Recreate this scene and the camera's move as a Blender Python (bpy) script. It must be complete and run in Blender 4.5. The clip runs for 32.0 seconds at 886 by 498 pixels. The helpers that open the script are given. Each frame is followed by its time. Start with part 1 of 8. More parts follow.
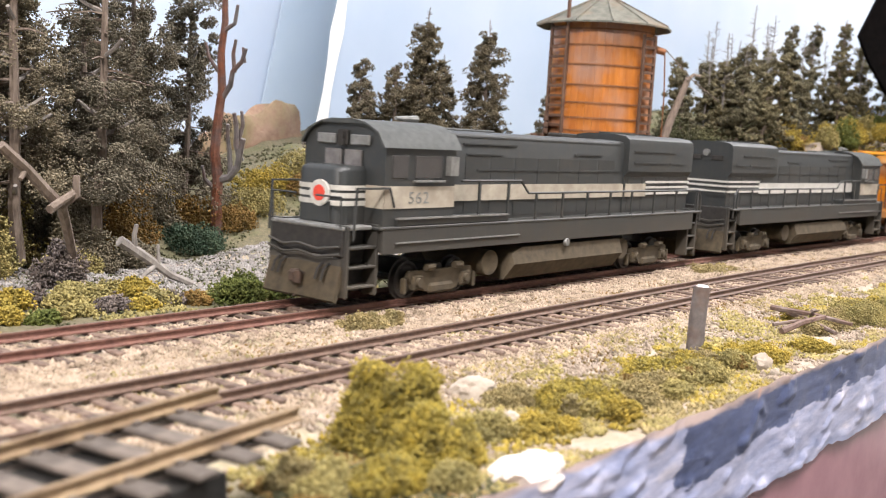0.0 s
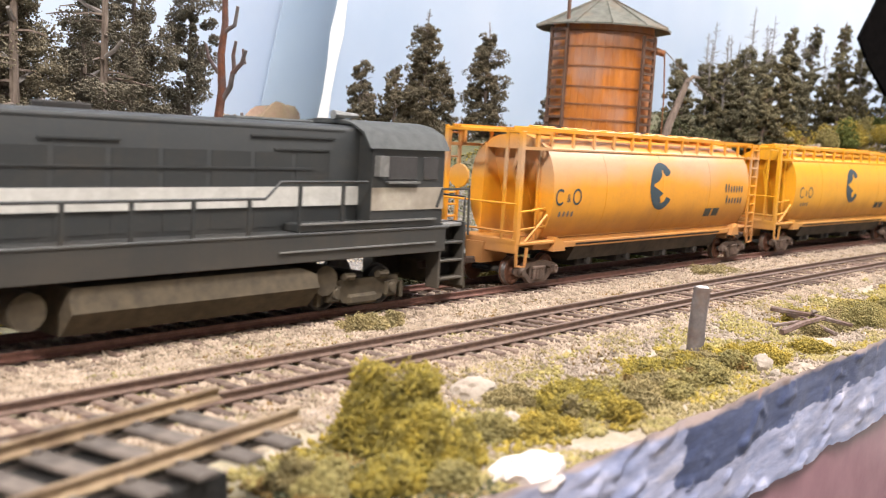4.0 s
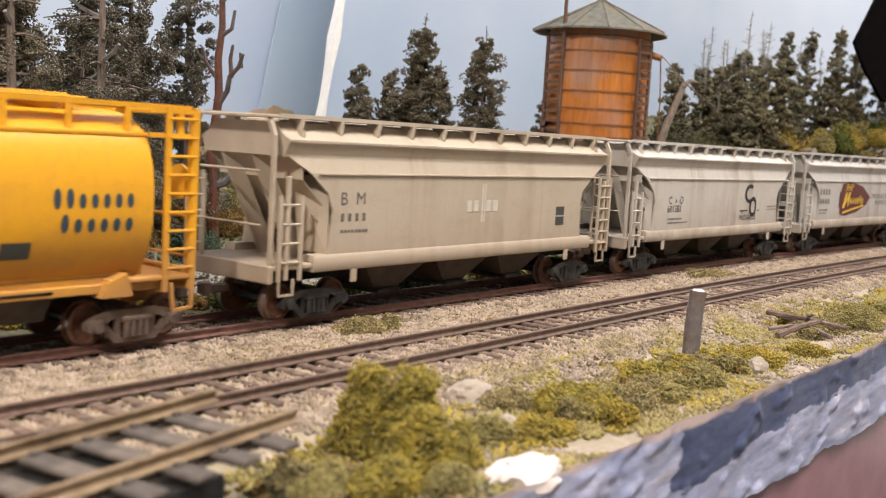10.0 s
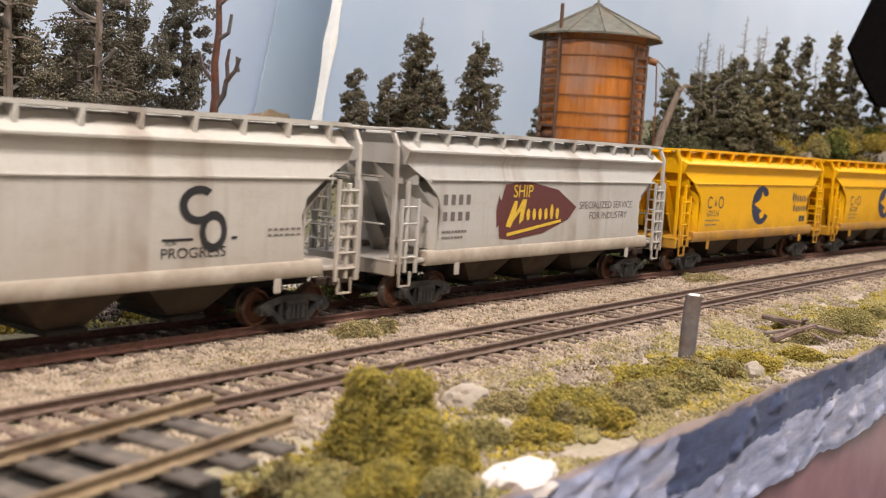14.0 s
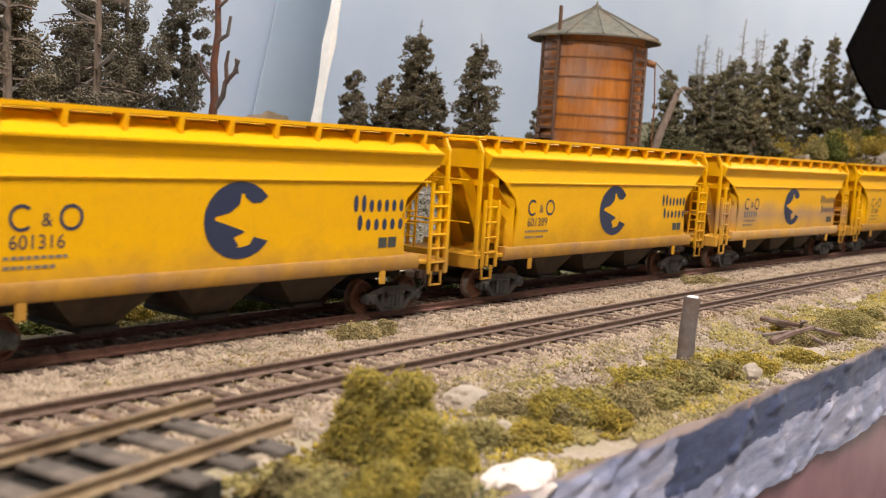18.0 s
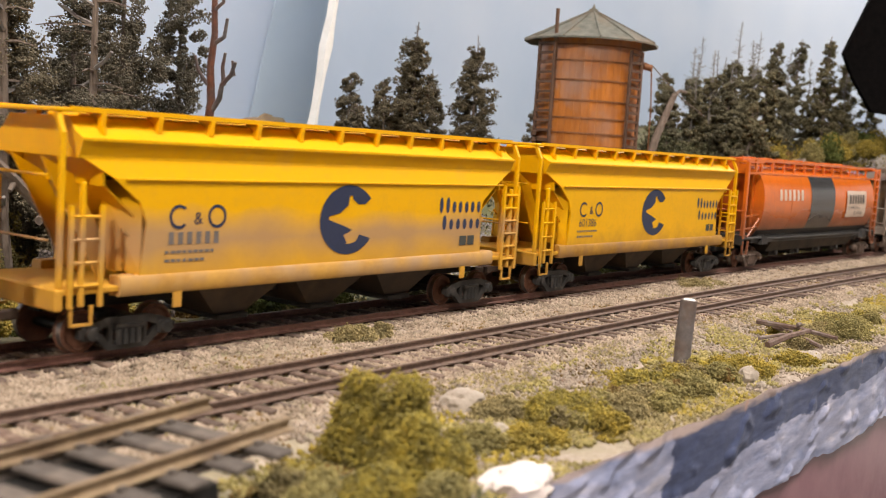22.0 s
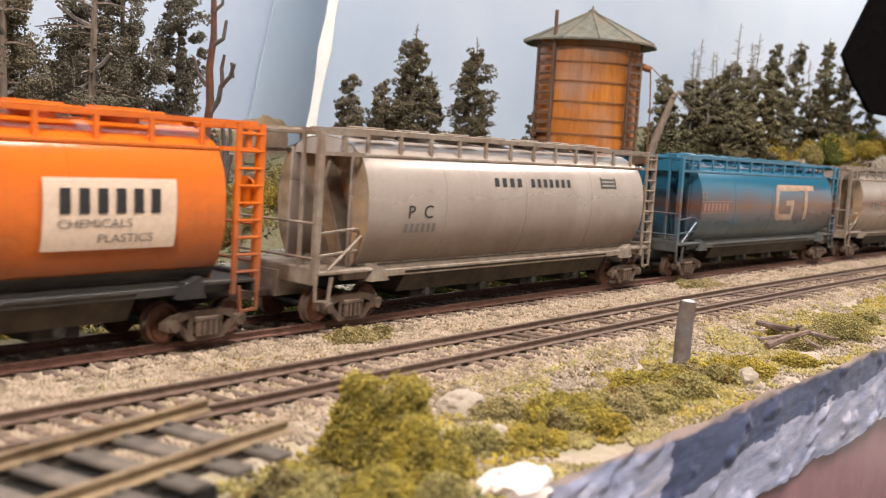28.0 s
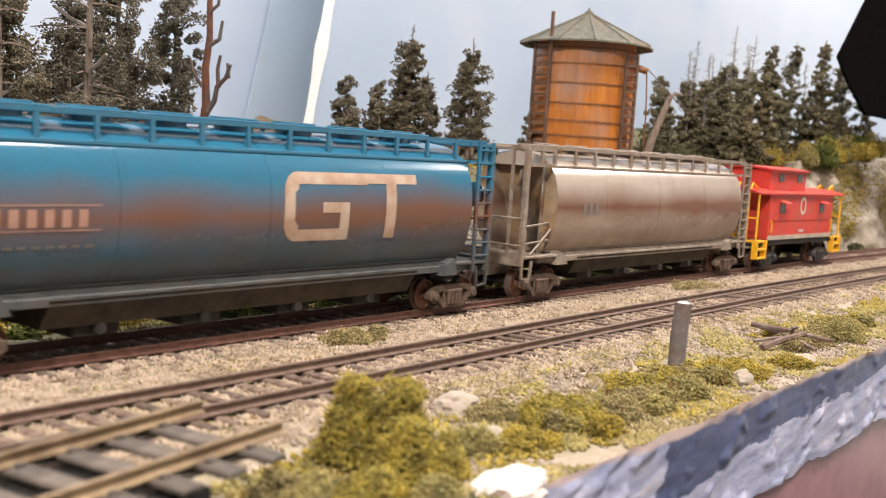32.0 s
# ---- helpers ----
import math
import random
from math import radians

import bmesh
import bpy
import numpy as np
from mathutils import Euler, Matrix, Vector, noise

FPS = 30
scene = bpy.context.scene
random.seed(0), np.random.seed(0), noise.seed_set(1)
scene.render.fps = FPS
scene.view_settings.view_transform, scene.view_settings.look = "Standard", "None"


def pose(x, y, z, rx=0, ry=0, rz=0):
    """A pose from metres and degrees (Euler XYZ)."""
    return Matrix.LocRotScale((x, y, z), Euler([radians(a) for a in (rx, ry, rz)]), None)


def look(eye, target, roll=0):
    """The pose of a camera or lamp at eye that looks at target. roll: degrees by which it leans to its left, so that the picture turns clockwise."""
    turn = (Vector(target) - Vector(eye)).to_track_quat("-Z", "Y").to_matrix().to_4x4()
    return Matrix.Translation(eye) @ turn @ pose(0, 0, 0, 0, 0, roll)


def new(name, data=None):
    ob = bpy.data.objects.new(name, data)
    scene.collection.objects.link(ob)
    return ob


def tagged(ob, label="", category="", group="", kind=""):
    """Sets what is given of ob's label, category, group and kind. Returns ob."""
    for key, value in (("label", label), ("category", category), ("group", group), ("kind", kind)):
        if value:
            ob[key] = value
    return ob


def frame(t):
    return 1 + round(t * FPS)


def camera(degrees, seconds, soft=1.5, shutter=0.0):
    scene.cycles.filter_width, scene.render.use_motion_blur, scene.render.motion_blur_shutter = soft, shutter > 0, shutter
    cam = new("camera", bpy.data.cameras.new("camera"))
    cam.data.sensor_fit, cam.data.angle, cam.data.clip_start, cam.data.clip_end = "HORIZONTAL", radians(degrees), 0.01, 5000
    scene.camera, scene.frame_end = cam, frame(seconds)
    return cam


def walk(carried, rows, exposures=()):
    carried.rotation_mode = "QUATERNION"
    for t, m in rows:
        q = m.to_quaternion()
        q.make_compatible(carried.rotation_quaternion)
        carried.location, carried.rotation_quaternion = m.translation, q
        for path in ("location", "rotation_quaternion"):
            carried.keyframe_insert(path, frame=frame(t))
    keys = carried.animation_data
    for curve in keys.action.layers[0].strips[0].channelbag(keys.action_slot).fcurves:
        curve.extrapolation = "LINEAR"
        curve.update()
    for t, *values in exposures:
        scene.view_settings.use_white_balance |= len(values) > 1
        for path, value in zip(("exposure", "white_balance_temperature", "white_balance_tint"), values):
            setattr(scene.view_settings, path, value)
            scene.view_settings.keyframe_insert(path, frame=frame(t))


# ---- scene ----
# ---- camera: hand-held beside the layout, drifting slightly ----
cam = camera(46.20, 32.0, soft=1.1, shutter=0.25)
walk(cam, [
    (0.0, look((0.00023, -0.21243, 0.05171), (0.31300, 0.03279, 0.00655), 3.388)),
    (1.0, look((0.00014, -0.21232, 0.05178), (0.31293, 0.03288, 0.00660), 3.410)),
    (2.0, look((-0.00007, -0.21241, 0.05192), (0.31271, 0.03278, 0.00667), 3.397)),
    (3.0, look((0.00008, -0.21235, 0.05166), (0.31291, 0.03287, 0.00689), 3.378)),
    (3.5, look((0.00017, -0.21226, 0.05150), (0.31307, 0.03292, 0.00696), 3.387)),
    (5.5, look((0.00000, -0.21267, 0.05133), (0.31292, 0.03259, 0.00739), 3.350)),
    (6.0, look((-0.00001, -0.21269, 0.05134), (0.31290, 0.03258, 0.00740), 3.348)),
    (7.0, look((-0.00019, -0.21286, 0.05139), (0.31275, 0.03236, 0.00738), 3.381)),
    (8.0, look((-0.00019, -0.21274, 0.05135), (0.31295, 0.03227, 0.00758), 3.400)),
    (9.0, look((-0.00033, -0.21279, 0.05133), (0.31298, 0.03205, 0.00791), 3.391)),
    (9.5, look((-0.00042, -0.21282, 0.05132), (0.31313, 0.03179, 0.00824), 3.405)),
    (10.0, look((-0.00042, -0.21276, 0.05132), (0.31337, 0.03158, 0.00854), 3.429)),
    (11.0, look((-0.00064, -0.21288, 0.05141), (0.31339, 0.03121, 0.00892), 3.470)),
    (11.5, look((-0.00079, -0.21294, 0.05139), (0.31344, 0.03096, 0.00922), 3.475)),
    (12.0, look((-0.00085, -0.21285, 0.05140), (0.31363, 0.03076, 0.00953), 3.495)),
    (13.0, look((-0.00099, -0.21284, 0.05143), (0.31377, 0.03049, 0.00999), 3.516)),
    (14.0, look((-0.00094, -0.21280, 0.05146), (0.31399, 0.03036, 0.01026), 3.530)),
    (14.5, look((-0.00093, -0.21271, 0.05146), (0.31407, 0.03036, 0.01030), 3.544)),
    (16.5, look((-0.00120, -0.21261, 0.05135), (0.31414, 0.03011, 0.01078), 3.589)),
    (17.0, look((-0.00120, -0.21272, 0.05141), (0.31410, 0.03006, 0.01083), 3.580)),
    (18.0, look((-0.00139, -0.21292, 0.05153), (0.31396, 0.02979, 0.01102), 3.581)),
    (18.5, look((-0.00150, -0.21297, 0.05153), (0.31402, 0.02957, 0.01123), 3.605)),
    (19.0, look((-0.00152, -0.21297, 0.05154), (0.31422, 0.02931, 0.01149), 3.640)),
    (19.5, look((-0.00142, -0.21300, 0.05152), (0.31452, 0.02907, 0.01172), 3.659)),
    (20.0, look((-0.00134, -0.21297, 0.05152), (0.31469, 0.02901, 0.01188), 3.654)),
    (21.0, look((-0.00134, -0.21294, 0.05145), (0.31472, 0.02903, 0.01198), 3.651)),
    (22.0, look((-0.00132, -0.21273, 0.05136), (0.31495, 0.02899, 0.01208), 3.669)),
    (23.0, look((-0.00125, -0.21255, 0.05131), (0.31507, 0.02913, 0.01214), 3.662)),
    (24.0, look((-0.00121, -0.21258, 0.05139), (0.31512, 0.02908, 0.01222), 3.652)),
    (25.0, look((-0.00131, -0.21271, 0.05152), (0.31499, 0.02900, 0.01231), 3.641)),
    (25.5, look((-0.00135, -0.21286, 0.05158), (0.31491, 0.02889, 0.01231), 3.639)),
    (27.5, look((-0.00120, -0.21272, 0.05143), (0.31519, 0.02892, 0.01267), 3.621)),
    (28.0, look((-0.00120, -0.21273, 0.05142), (0.31523, 0.02888, 0.01267), 3.618)),
    (29.0, look((-0.00122, -0.21266, 0.05142), (0.31546, 0.02865, 0.01284), 3.650)),
    (29.5, look((-0.00126, -0.21264, 0.05144), (0.31564, 0.02840, 0.01299), 3.692)),
    (30.0, look((-0.00120, -0.21260, 0.05148), (0.31585, 0.02825, 0.01312), 3.713)),
    (31.0, look((-0.00093, -0.21262, 0.05148), (0.31621, 0.02812, 0.01319), 3.713)),
    (32.0, look((-0.00092, -0.21288, 0.05153), (0.31634, 0.02770, 0.01322), 3.729)),
], exposures=[(0, 0.47, 6080, 10), (3, 0.50, 6080, 10), (5.5, 0.05, 6250, 10), (7, -0.08, 6350, 10), (11, -0.10, 6350, 10), (13, -0.16, 6350, 10), (19, -0.22, 6500, 10), (25, -0.14, 6500, 10), (28, 0.04, 6500, 10), (32, 0.14, 6500, 10)])
cam.data.dof.use_dof = True
cam.data.dof.focus_distance = 0.36
cam.data.dof.aperture_fstop = 30.0

# ---- light: one bright lamp beyond the camera, a fluorescent tube, a lamp added behind the valance ----
world = bpy.data.worlds.new("room_air")
scene.world = world
world.use_nodes = True
world.node_tree.nodes["Background"].inputs[0].default_value = (0.75, 0.82, 1.0, 1)
world.node_tree.nodes["Background"].inputs[1].default_value = 0.03
scene.view_settings.exposure = 0.0


def area_lamp(name, eye, target, sx, sy, watts, color):
    data = bpy.data.lights.new(name, "AREA")
    data.shape, data.size, data.size_y = "RECTANGLE", sx, sy
    data.energy, data.color = watts, color
    ob = new(name, data)
    ob.matrix_world = look(eye, target)
    return ob


area_lamp("floor_lamp_light", (-0.90, -0.56, 0.88), (0.45, 0.05, 0.02), 0.12, 0.12, 19, (1.0, 0.885, 0.78))
area_lamp("fluorescent_light", (0.45, -0.55, 1.47), (0.45, -0.55, 0.0), 1.2, 0.25, 42, (1.0, 0.915, 0.85))
area_lamp("fluorescent_light", (2.75, -0.20, 1.47), (2.75, -0.20, 0.0), 0.5, 1.8, 72, (1.0, 0.92, 0.86))
# unseen lamp, added to brighten the far end of the backdrop
area_lamp("backdrop_fill_light", (1.12, 0.02, 0.42), (1.05, 0.26, 0.10), 0.30, 0.05, 0.48, (1.0, 0.94, 0.85))
# ---- tools ----
class Shape:
    """Collects vertices and faces of one mesh."""

    def __init__(self):
        self.v, self.f = [], []

    def add(self, verts, faces, m=None):
        n = len(self.v)
        self.v += [tuple(m @ Vector(p)) for p in verts] if m else [tuple(p) for p in verts]
        self.f += [tuple(n + i for i in f) for f in faces]
        return self

    def box(self, x0, x1, y0, y1, z0, z1, bev=0.0, m=None):
        if bev <= 0:
            p = [(x, y, z) for x in (x0, x1) for y in (y0, y1) for z in (z0, z1)]
            return self.add(p, [(0, 1, 3, 2), (4, 6, 7, 5), (0, 4, 5, 1), (2, 3, 7, 6), (0, 2, 6, 4), (1, 5, 7, 3)], m)
        c, h = Vector(((x0 + x1) / 2, (y0 + y1) / 2, (z0 + z1) / 2)), Vector(((x1 - x0) / 2, (y1 - y0) / 2, (z1 - z0) / 2))
        b = min(bev, *(0.45 * 2 * a for a in h))
        bm = bmesh.new()
        for sx in (-1, 1):
            for sy in (-1, 1):
                for sz in (-1, 1):
                    for k in range(3):
                        d = [h.x, h.y, h.z]
                        for j in range(3):
                            if j != k:
                                d[j] -= b
                        bm.verts.new((c.x + sx * d[0], c.y + sy * d[1], c.z + sz * d[2]))
        bmesh.ops.convex_hull(bm, input=bm.verts)
        bmesh.ops.dissolve_limit(bm, angle_limit=0.01, verts=bm.verts, edges=bm.edges)
        bm.verts.index_update()
        self.add([v.co[:] for v in bm.verts], [[v.index for v in f.verts] for f in bm.faces], m)
        bm.free()
        return self

    def cyl(self, a, b, r0, r1=None, n=10, caps=True, m=None):
        a, b = Vector(a), Vector(b)
        r1 = r0 if r1 is None else r1
        q = (b - a).to_track_quat("Z", "Y")
        p = []
        for c, r in ((a, r0), (b, r1)):
            for i in range(n):
                t = 2 * math.pi * i / n
                p.append(c + q @ Vector((r * math.cos(t), r * math.sin(t), 0)))
        f = [(i, (i + 1) % n, n + (i + 1) % n, n + i) for i in range(n)]
        if caps:
            f += [tuple(reversed(range(n))), tuple(range(n, 2 * n))]
        return self.add(p, f, m)

    def tube(self, pts, r, n=5, r1=None, m=None):
        r1 = r if r1 is None else r1
        pts = [Vector(p) for p in pts]
        k = len(pts)
        p, f = [], []
        for j, c in enumerate(pts):
            d = pts[min(j + 1, k - 1)] - pts[max(j - 1, 0)]
            q = Vector((0, 0, 1)).rotation_difference(d)
            rr = r + (r1 - r) * j / (k - 1)
            for i in range(n):
                t = 2 * math.pi * (i + 0.5) / n
                p.append(c + q @ Vector((rr * math.cos(t), rr * math.sin(t), 0)))
        for j in range(k - 1):
            f += [(j * n + i, j * n + (i + 1) % n, (j + 1) * n + (i + 1) % n, (j + 1) * n + i) for i in range(n)]
        f += [tuple(reversed(range(n))), tuple(range((k - 1) * n, k * n))]
        return self.add(p, f, m)

    def prism(self, prof, x0, x1, axis="x", m=None):
        """A closed outline of (y, z) pushed along x, or of (x, z) pushed along y."""
        n = len(prof)
        at = (lambda s, a, b: (s, a, b)) if axis == "x" else (lambda s, a, b: (a, s, b))
        p = [at(x0, a, b) for a, b in prof] + [at(x1, a, b) for a, b in prof]
        f = [(i, (i + 1) % n, n + (i + 1) % n, n + i) for i in range(n)] + [tuple(reversed(range(n))), tuple(range(n, 2 * n))]
        return self.add(p, f, m)

    def mesh(self, name, smooth=35):
        me = bpy.data.meshes.new(name)
        me.from_pydata(self.v, [], self.f)
        bm = bmesh.new()
        bm.from_mesh(me)
        bmesh.ops.recalc_face_normals(bm, faces=bm.faces)
        bm.to_mesh(me)
        bm.free()
        if smooth:
            me.polygons.foreach_set("use_smooth", [True] * len(me.polygons))
            me.set_sharp_from_angle(angle=radians(smooth))
        return me


def part(name, shape, material, parent=None, label="", at=(0, 0, 0), rz=0.0):
    me = shape if isinstance(shape, bpy.types.Mesh) else shape.mesh(name)
    if material and not me.materials:
        me.materials.append(material)
    ob = new(name, me)
    ob.location = at
    ob.rotation_euler[2] = rz
    if parent:
        ob.parent = parent
    if label:
        ob["label"] = label
    return ob


def thing(name, label, category, group="", kind="", at=(0, 0, 0)):
    ob = new(name)
    ob.empty_display_size = 0.01
    ob.location = at
    return tagged(ob, label, category, group, kind)


def raw_mesh(name, verts, faces):
    """Fast mesh from arrays of vertices and triangles or quads."""
    me = bpy.data.meshes.new(name)
    k = faces.shape[1]
    me.vertices.add(len(verts))
    me.vertices.foreach_set("co", np.ascontiguousarray(verts, dtype=np.float32).ravel())
    me.loops.add(faces.size)
    me.loops.foreach_set("vertex_index", np.ascontiguousarray(faces, dtype=np.int32).ravel())
    me.polygons.add(len(faces))
    me.polygons.foreach_set("loop_start", np.arange(0, faces.size, k, dtype=np.int32))
    me.update(calc_edges=True)
    me.validate()
    return me


TET_V = np.array([(1, 1, 1), (-1, -1, 1), (-1, 1, -1), (1, -1, -1)], float) * 0.75
TET_F = np.array([(0, 1, 3), (0, 2, 1), (0, 3, 2), (1, 2, 3)])


def leaves(name, pts, size, rng, spread=0.5):
    """Very many small angular flakes of foam, four facets each."""
    n = len(pts)
    s = size * (1 - spread + 2 * spread * rng.random(n))[:, None, None]
    v = TET_V[None] * (0.6 + 0.8 * rng.random((n, 4, 1)))
    q, _ = np.linalg.qr(rng.normal(size=(n, 3, 3)))
    v = np.einsum("nij,nkj->nki", q, v) * s + pts[:, None, :]
    f = TET_F[None] + (np.arange(n) * 4)[:, None, None]
    return raw_mesh(name, v.reshape(-1, 3), f.reshape(-1, 3))


def fbm(x, y, seed=0, octaves=4, base=1.0):
    """Smooth value noise on arrays, about -1 to 1."""
    out, amp, total = np.zeros_like(x, dtype=float), 1.0, 0.0
    for o in range(octaves):
        fx, fy = x * base * 2 ** o + 17.3 * seed, y * base * 2 ** o - 9.1 * seed
        ix, iy = np.floor(fx), np.floor(fy)
        u, w = fx - ix, fy - iy
        u, w = u * u * (3 - 2 * u), w * w * (3 - 2 * w)
        h = lambda a, b: np.modf(np.abs(np.sin(a * 127.1 + b * 311.7 + seed * 74.7) * 43758.5453))[0]
        val = (h(ix, iy) * (1 - u) + h(ix + 1, iy) * u) * (1 - w) + (h(ix, iy + 1) * (1 - u) + h(ix + 1, iy + 1) * u) * w
        out += amp * (2 * val - 1)
        total += amp
        amp *= 0.5
    return out / total


# ---- materials ----
def material(name):
    m = bpy.data.materials.new(name)
    m.use_nodes = True
    nt = m.node_tree
    return m, nt, nt.nodes, nt.links, nt.nodes["Principled BSDF"]


def noise_node(nt, scale, detail=4.0, rough=0.6, stretch=None):
    tc = nt.nodes.new("ShaderNodeTexCoord")
    tex = nt.nodes.new("ShaderNodeTexNoise")
    tex.inputs["Scale"].default_value = scale
    tex.inputs["Detail"].default_value = detail
    tex.inputs["Roughness"].default_value = rough
    src = tc.outputs["Object"]
    if stretch:
        mp = nt.nodes.new("ShaderNodeMapping")
        mp.inputs["Scale"].default_value = stretch
        nt.links.new(src, mp.inputs["Vector"])
        src = mp.outputs["Vector"]
    nt.links.new(src, tex.inputs["Vector"])
    return tex.outputs["Fac"]


def ramp(nt, fac, stops):
    r = nt.nodes.new("ShaderNodeValToRGB")
    while len(r.color_ramp.elements) < len(stops):
        r.color_ramp.elements.new(0.5)
    for e, (p, c) in zip(r.color_ramp.elements, stops):
        e.position = p
        e.color = (*c, 1) if len(c) == 3 else c
    nt.links.new(fac, r.inputs["Fac"])
    return r.outputs["Color"]


def mix(nt, fac, a, b, blend="MIX"):
    n = nt.nodes.new("ShaderNodeMix")
    n.data_type, n.blend_type = "RGBA", blend
    for sock, val in ((n.inputs["Factor"], fac), (n.inputs["A"], a), (n.inputs["B"], b)):
        if isinstance(val, (int, float)):
            sock.default_value = val
        elif isinstance(val, tuple):
            sock.default_value = (*val, 1) if len(val) == 3 else val
        else:
            nt.links.new(val, sock)
    return n.outputs["Result"]


def calc(nt, op, a, b=0.0, clamp=False):
    n = nt.nodes.new("ShaderNodeMath")
    n.operation, n.use_clamp = op, clamp
    for sock, val in zip(n.inputs, (a, b)):
        if isinstance(val, (int, float)):
            sock.default_value = val
        else:
            nt.links.new(val, sock)
    return n.outputs[0]


def bump(nt, height, bsdf, strength=0.4, distance=0.0004):
    b = nt.nodes.new("ShaderNodeBump")
    b.inputs["Strength"].default_value, b.inputs["Distance"].default_value = strength, distance
    nt.links.new(height, b.inputs["Height"])
    nt.links.new(b.outputs["Normal"], bsdf.inputs["Normal"])


def surface(name, c1, c2, scale=300, rough=0.75, metal=0.0, bmp=0.3, dist=0.0003, stain=None, stain_scale=60, by_object=0.0, stretch=None):
    """Two tones by fine grain, an optional coarse stain, relief from the grain."""
    m, nt, nodes, links, bsdf = material(name)
    fine = noise_node(nt, scale, 5, 0.65, stretch)
    col = ramp(nt, fine, [(0.3, c1), (0.7, c2)])
    if stain:
        coarse = noise_node(nt, stain_scale, 3, 0.6)
        col = mix(nt, calc(nt, "MULTIPLY", ramp(nt, coarse, [(0.45, (0, 0, 0)), (0.7, (1, 1, 1))]), 0.8), col, stain)
    if by_object:
        info = nodes.new("ShaderNodeObjectInfo")
        k = calc(nt, "ADD", calc(nt, "MULTIPLY", info.outputs["Random"], 2 * by_object), 1 - by_object)
        col = mix(nt, 1.0, col, k, "MULTIPLY")
    links.new(col, bsdf.inputs["Base Color"])
    bsdf.inputs["Roughness"].default_value, bsdf.inputs["Metallic"].default_value = rough, metal
    if bmp:
        bump(nt, fine, bsdf, bmp, dist)
    return m


def crumbs(name, colors, rough=0.95):
    """For joined crumbs: each island takes its own tone."""
    m, nt, nodes, links, bsdf = material(name)
    geo = nodes.new("ShaderNodeNewGeometry")
    k = len(colors) - 1
    lum = sorted(colors, key=sum)
    col = ramp(nt, geo.outputs["Random Per Island"], [(i / k, c) for i, c in enumerate(colors)])
    patch = ramp(nt, noise_node(nt, 210, 3), [(0.36, tuple(0.8 * c for c in lum[0])), (0.50, lum[len(lum) // 2]), (0.66, lum[-1])])
    col = mix(nt, 0.58, col, patch)
    info = nodes.new("ShaderNodeObjectInfo")
    col = mix(nt, 1.0, col, ramp(nt, info.outputs["Random"], [(0.0, (0.80, 0.82, 0.86)), (1.0, (1.0, 0.98, 0.93))]), "MULTIPLY")
    links.new(col, bsdf.inputs["Base Color"])
    bsdf.inputs["Roughness"].default_value = rough
    bsdf.inputs["Specular IOR Level"].default_value = 0.15
    return m


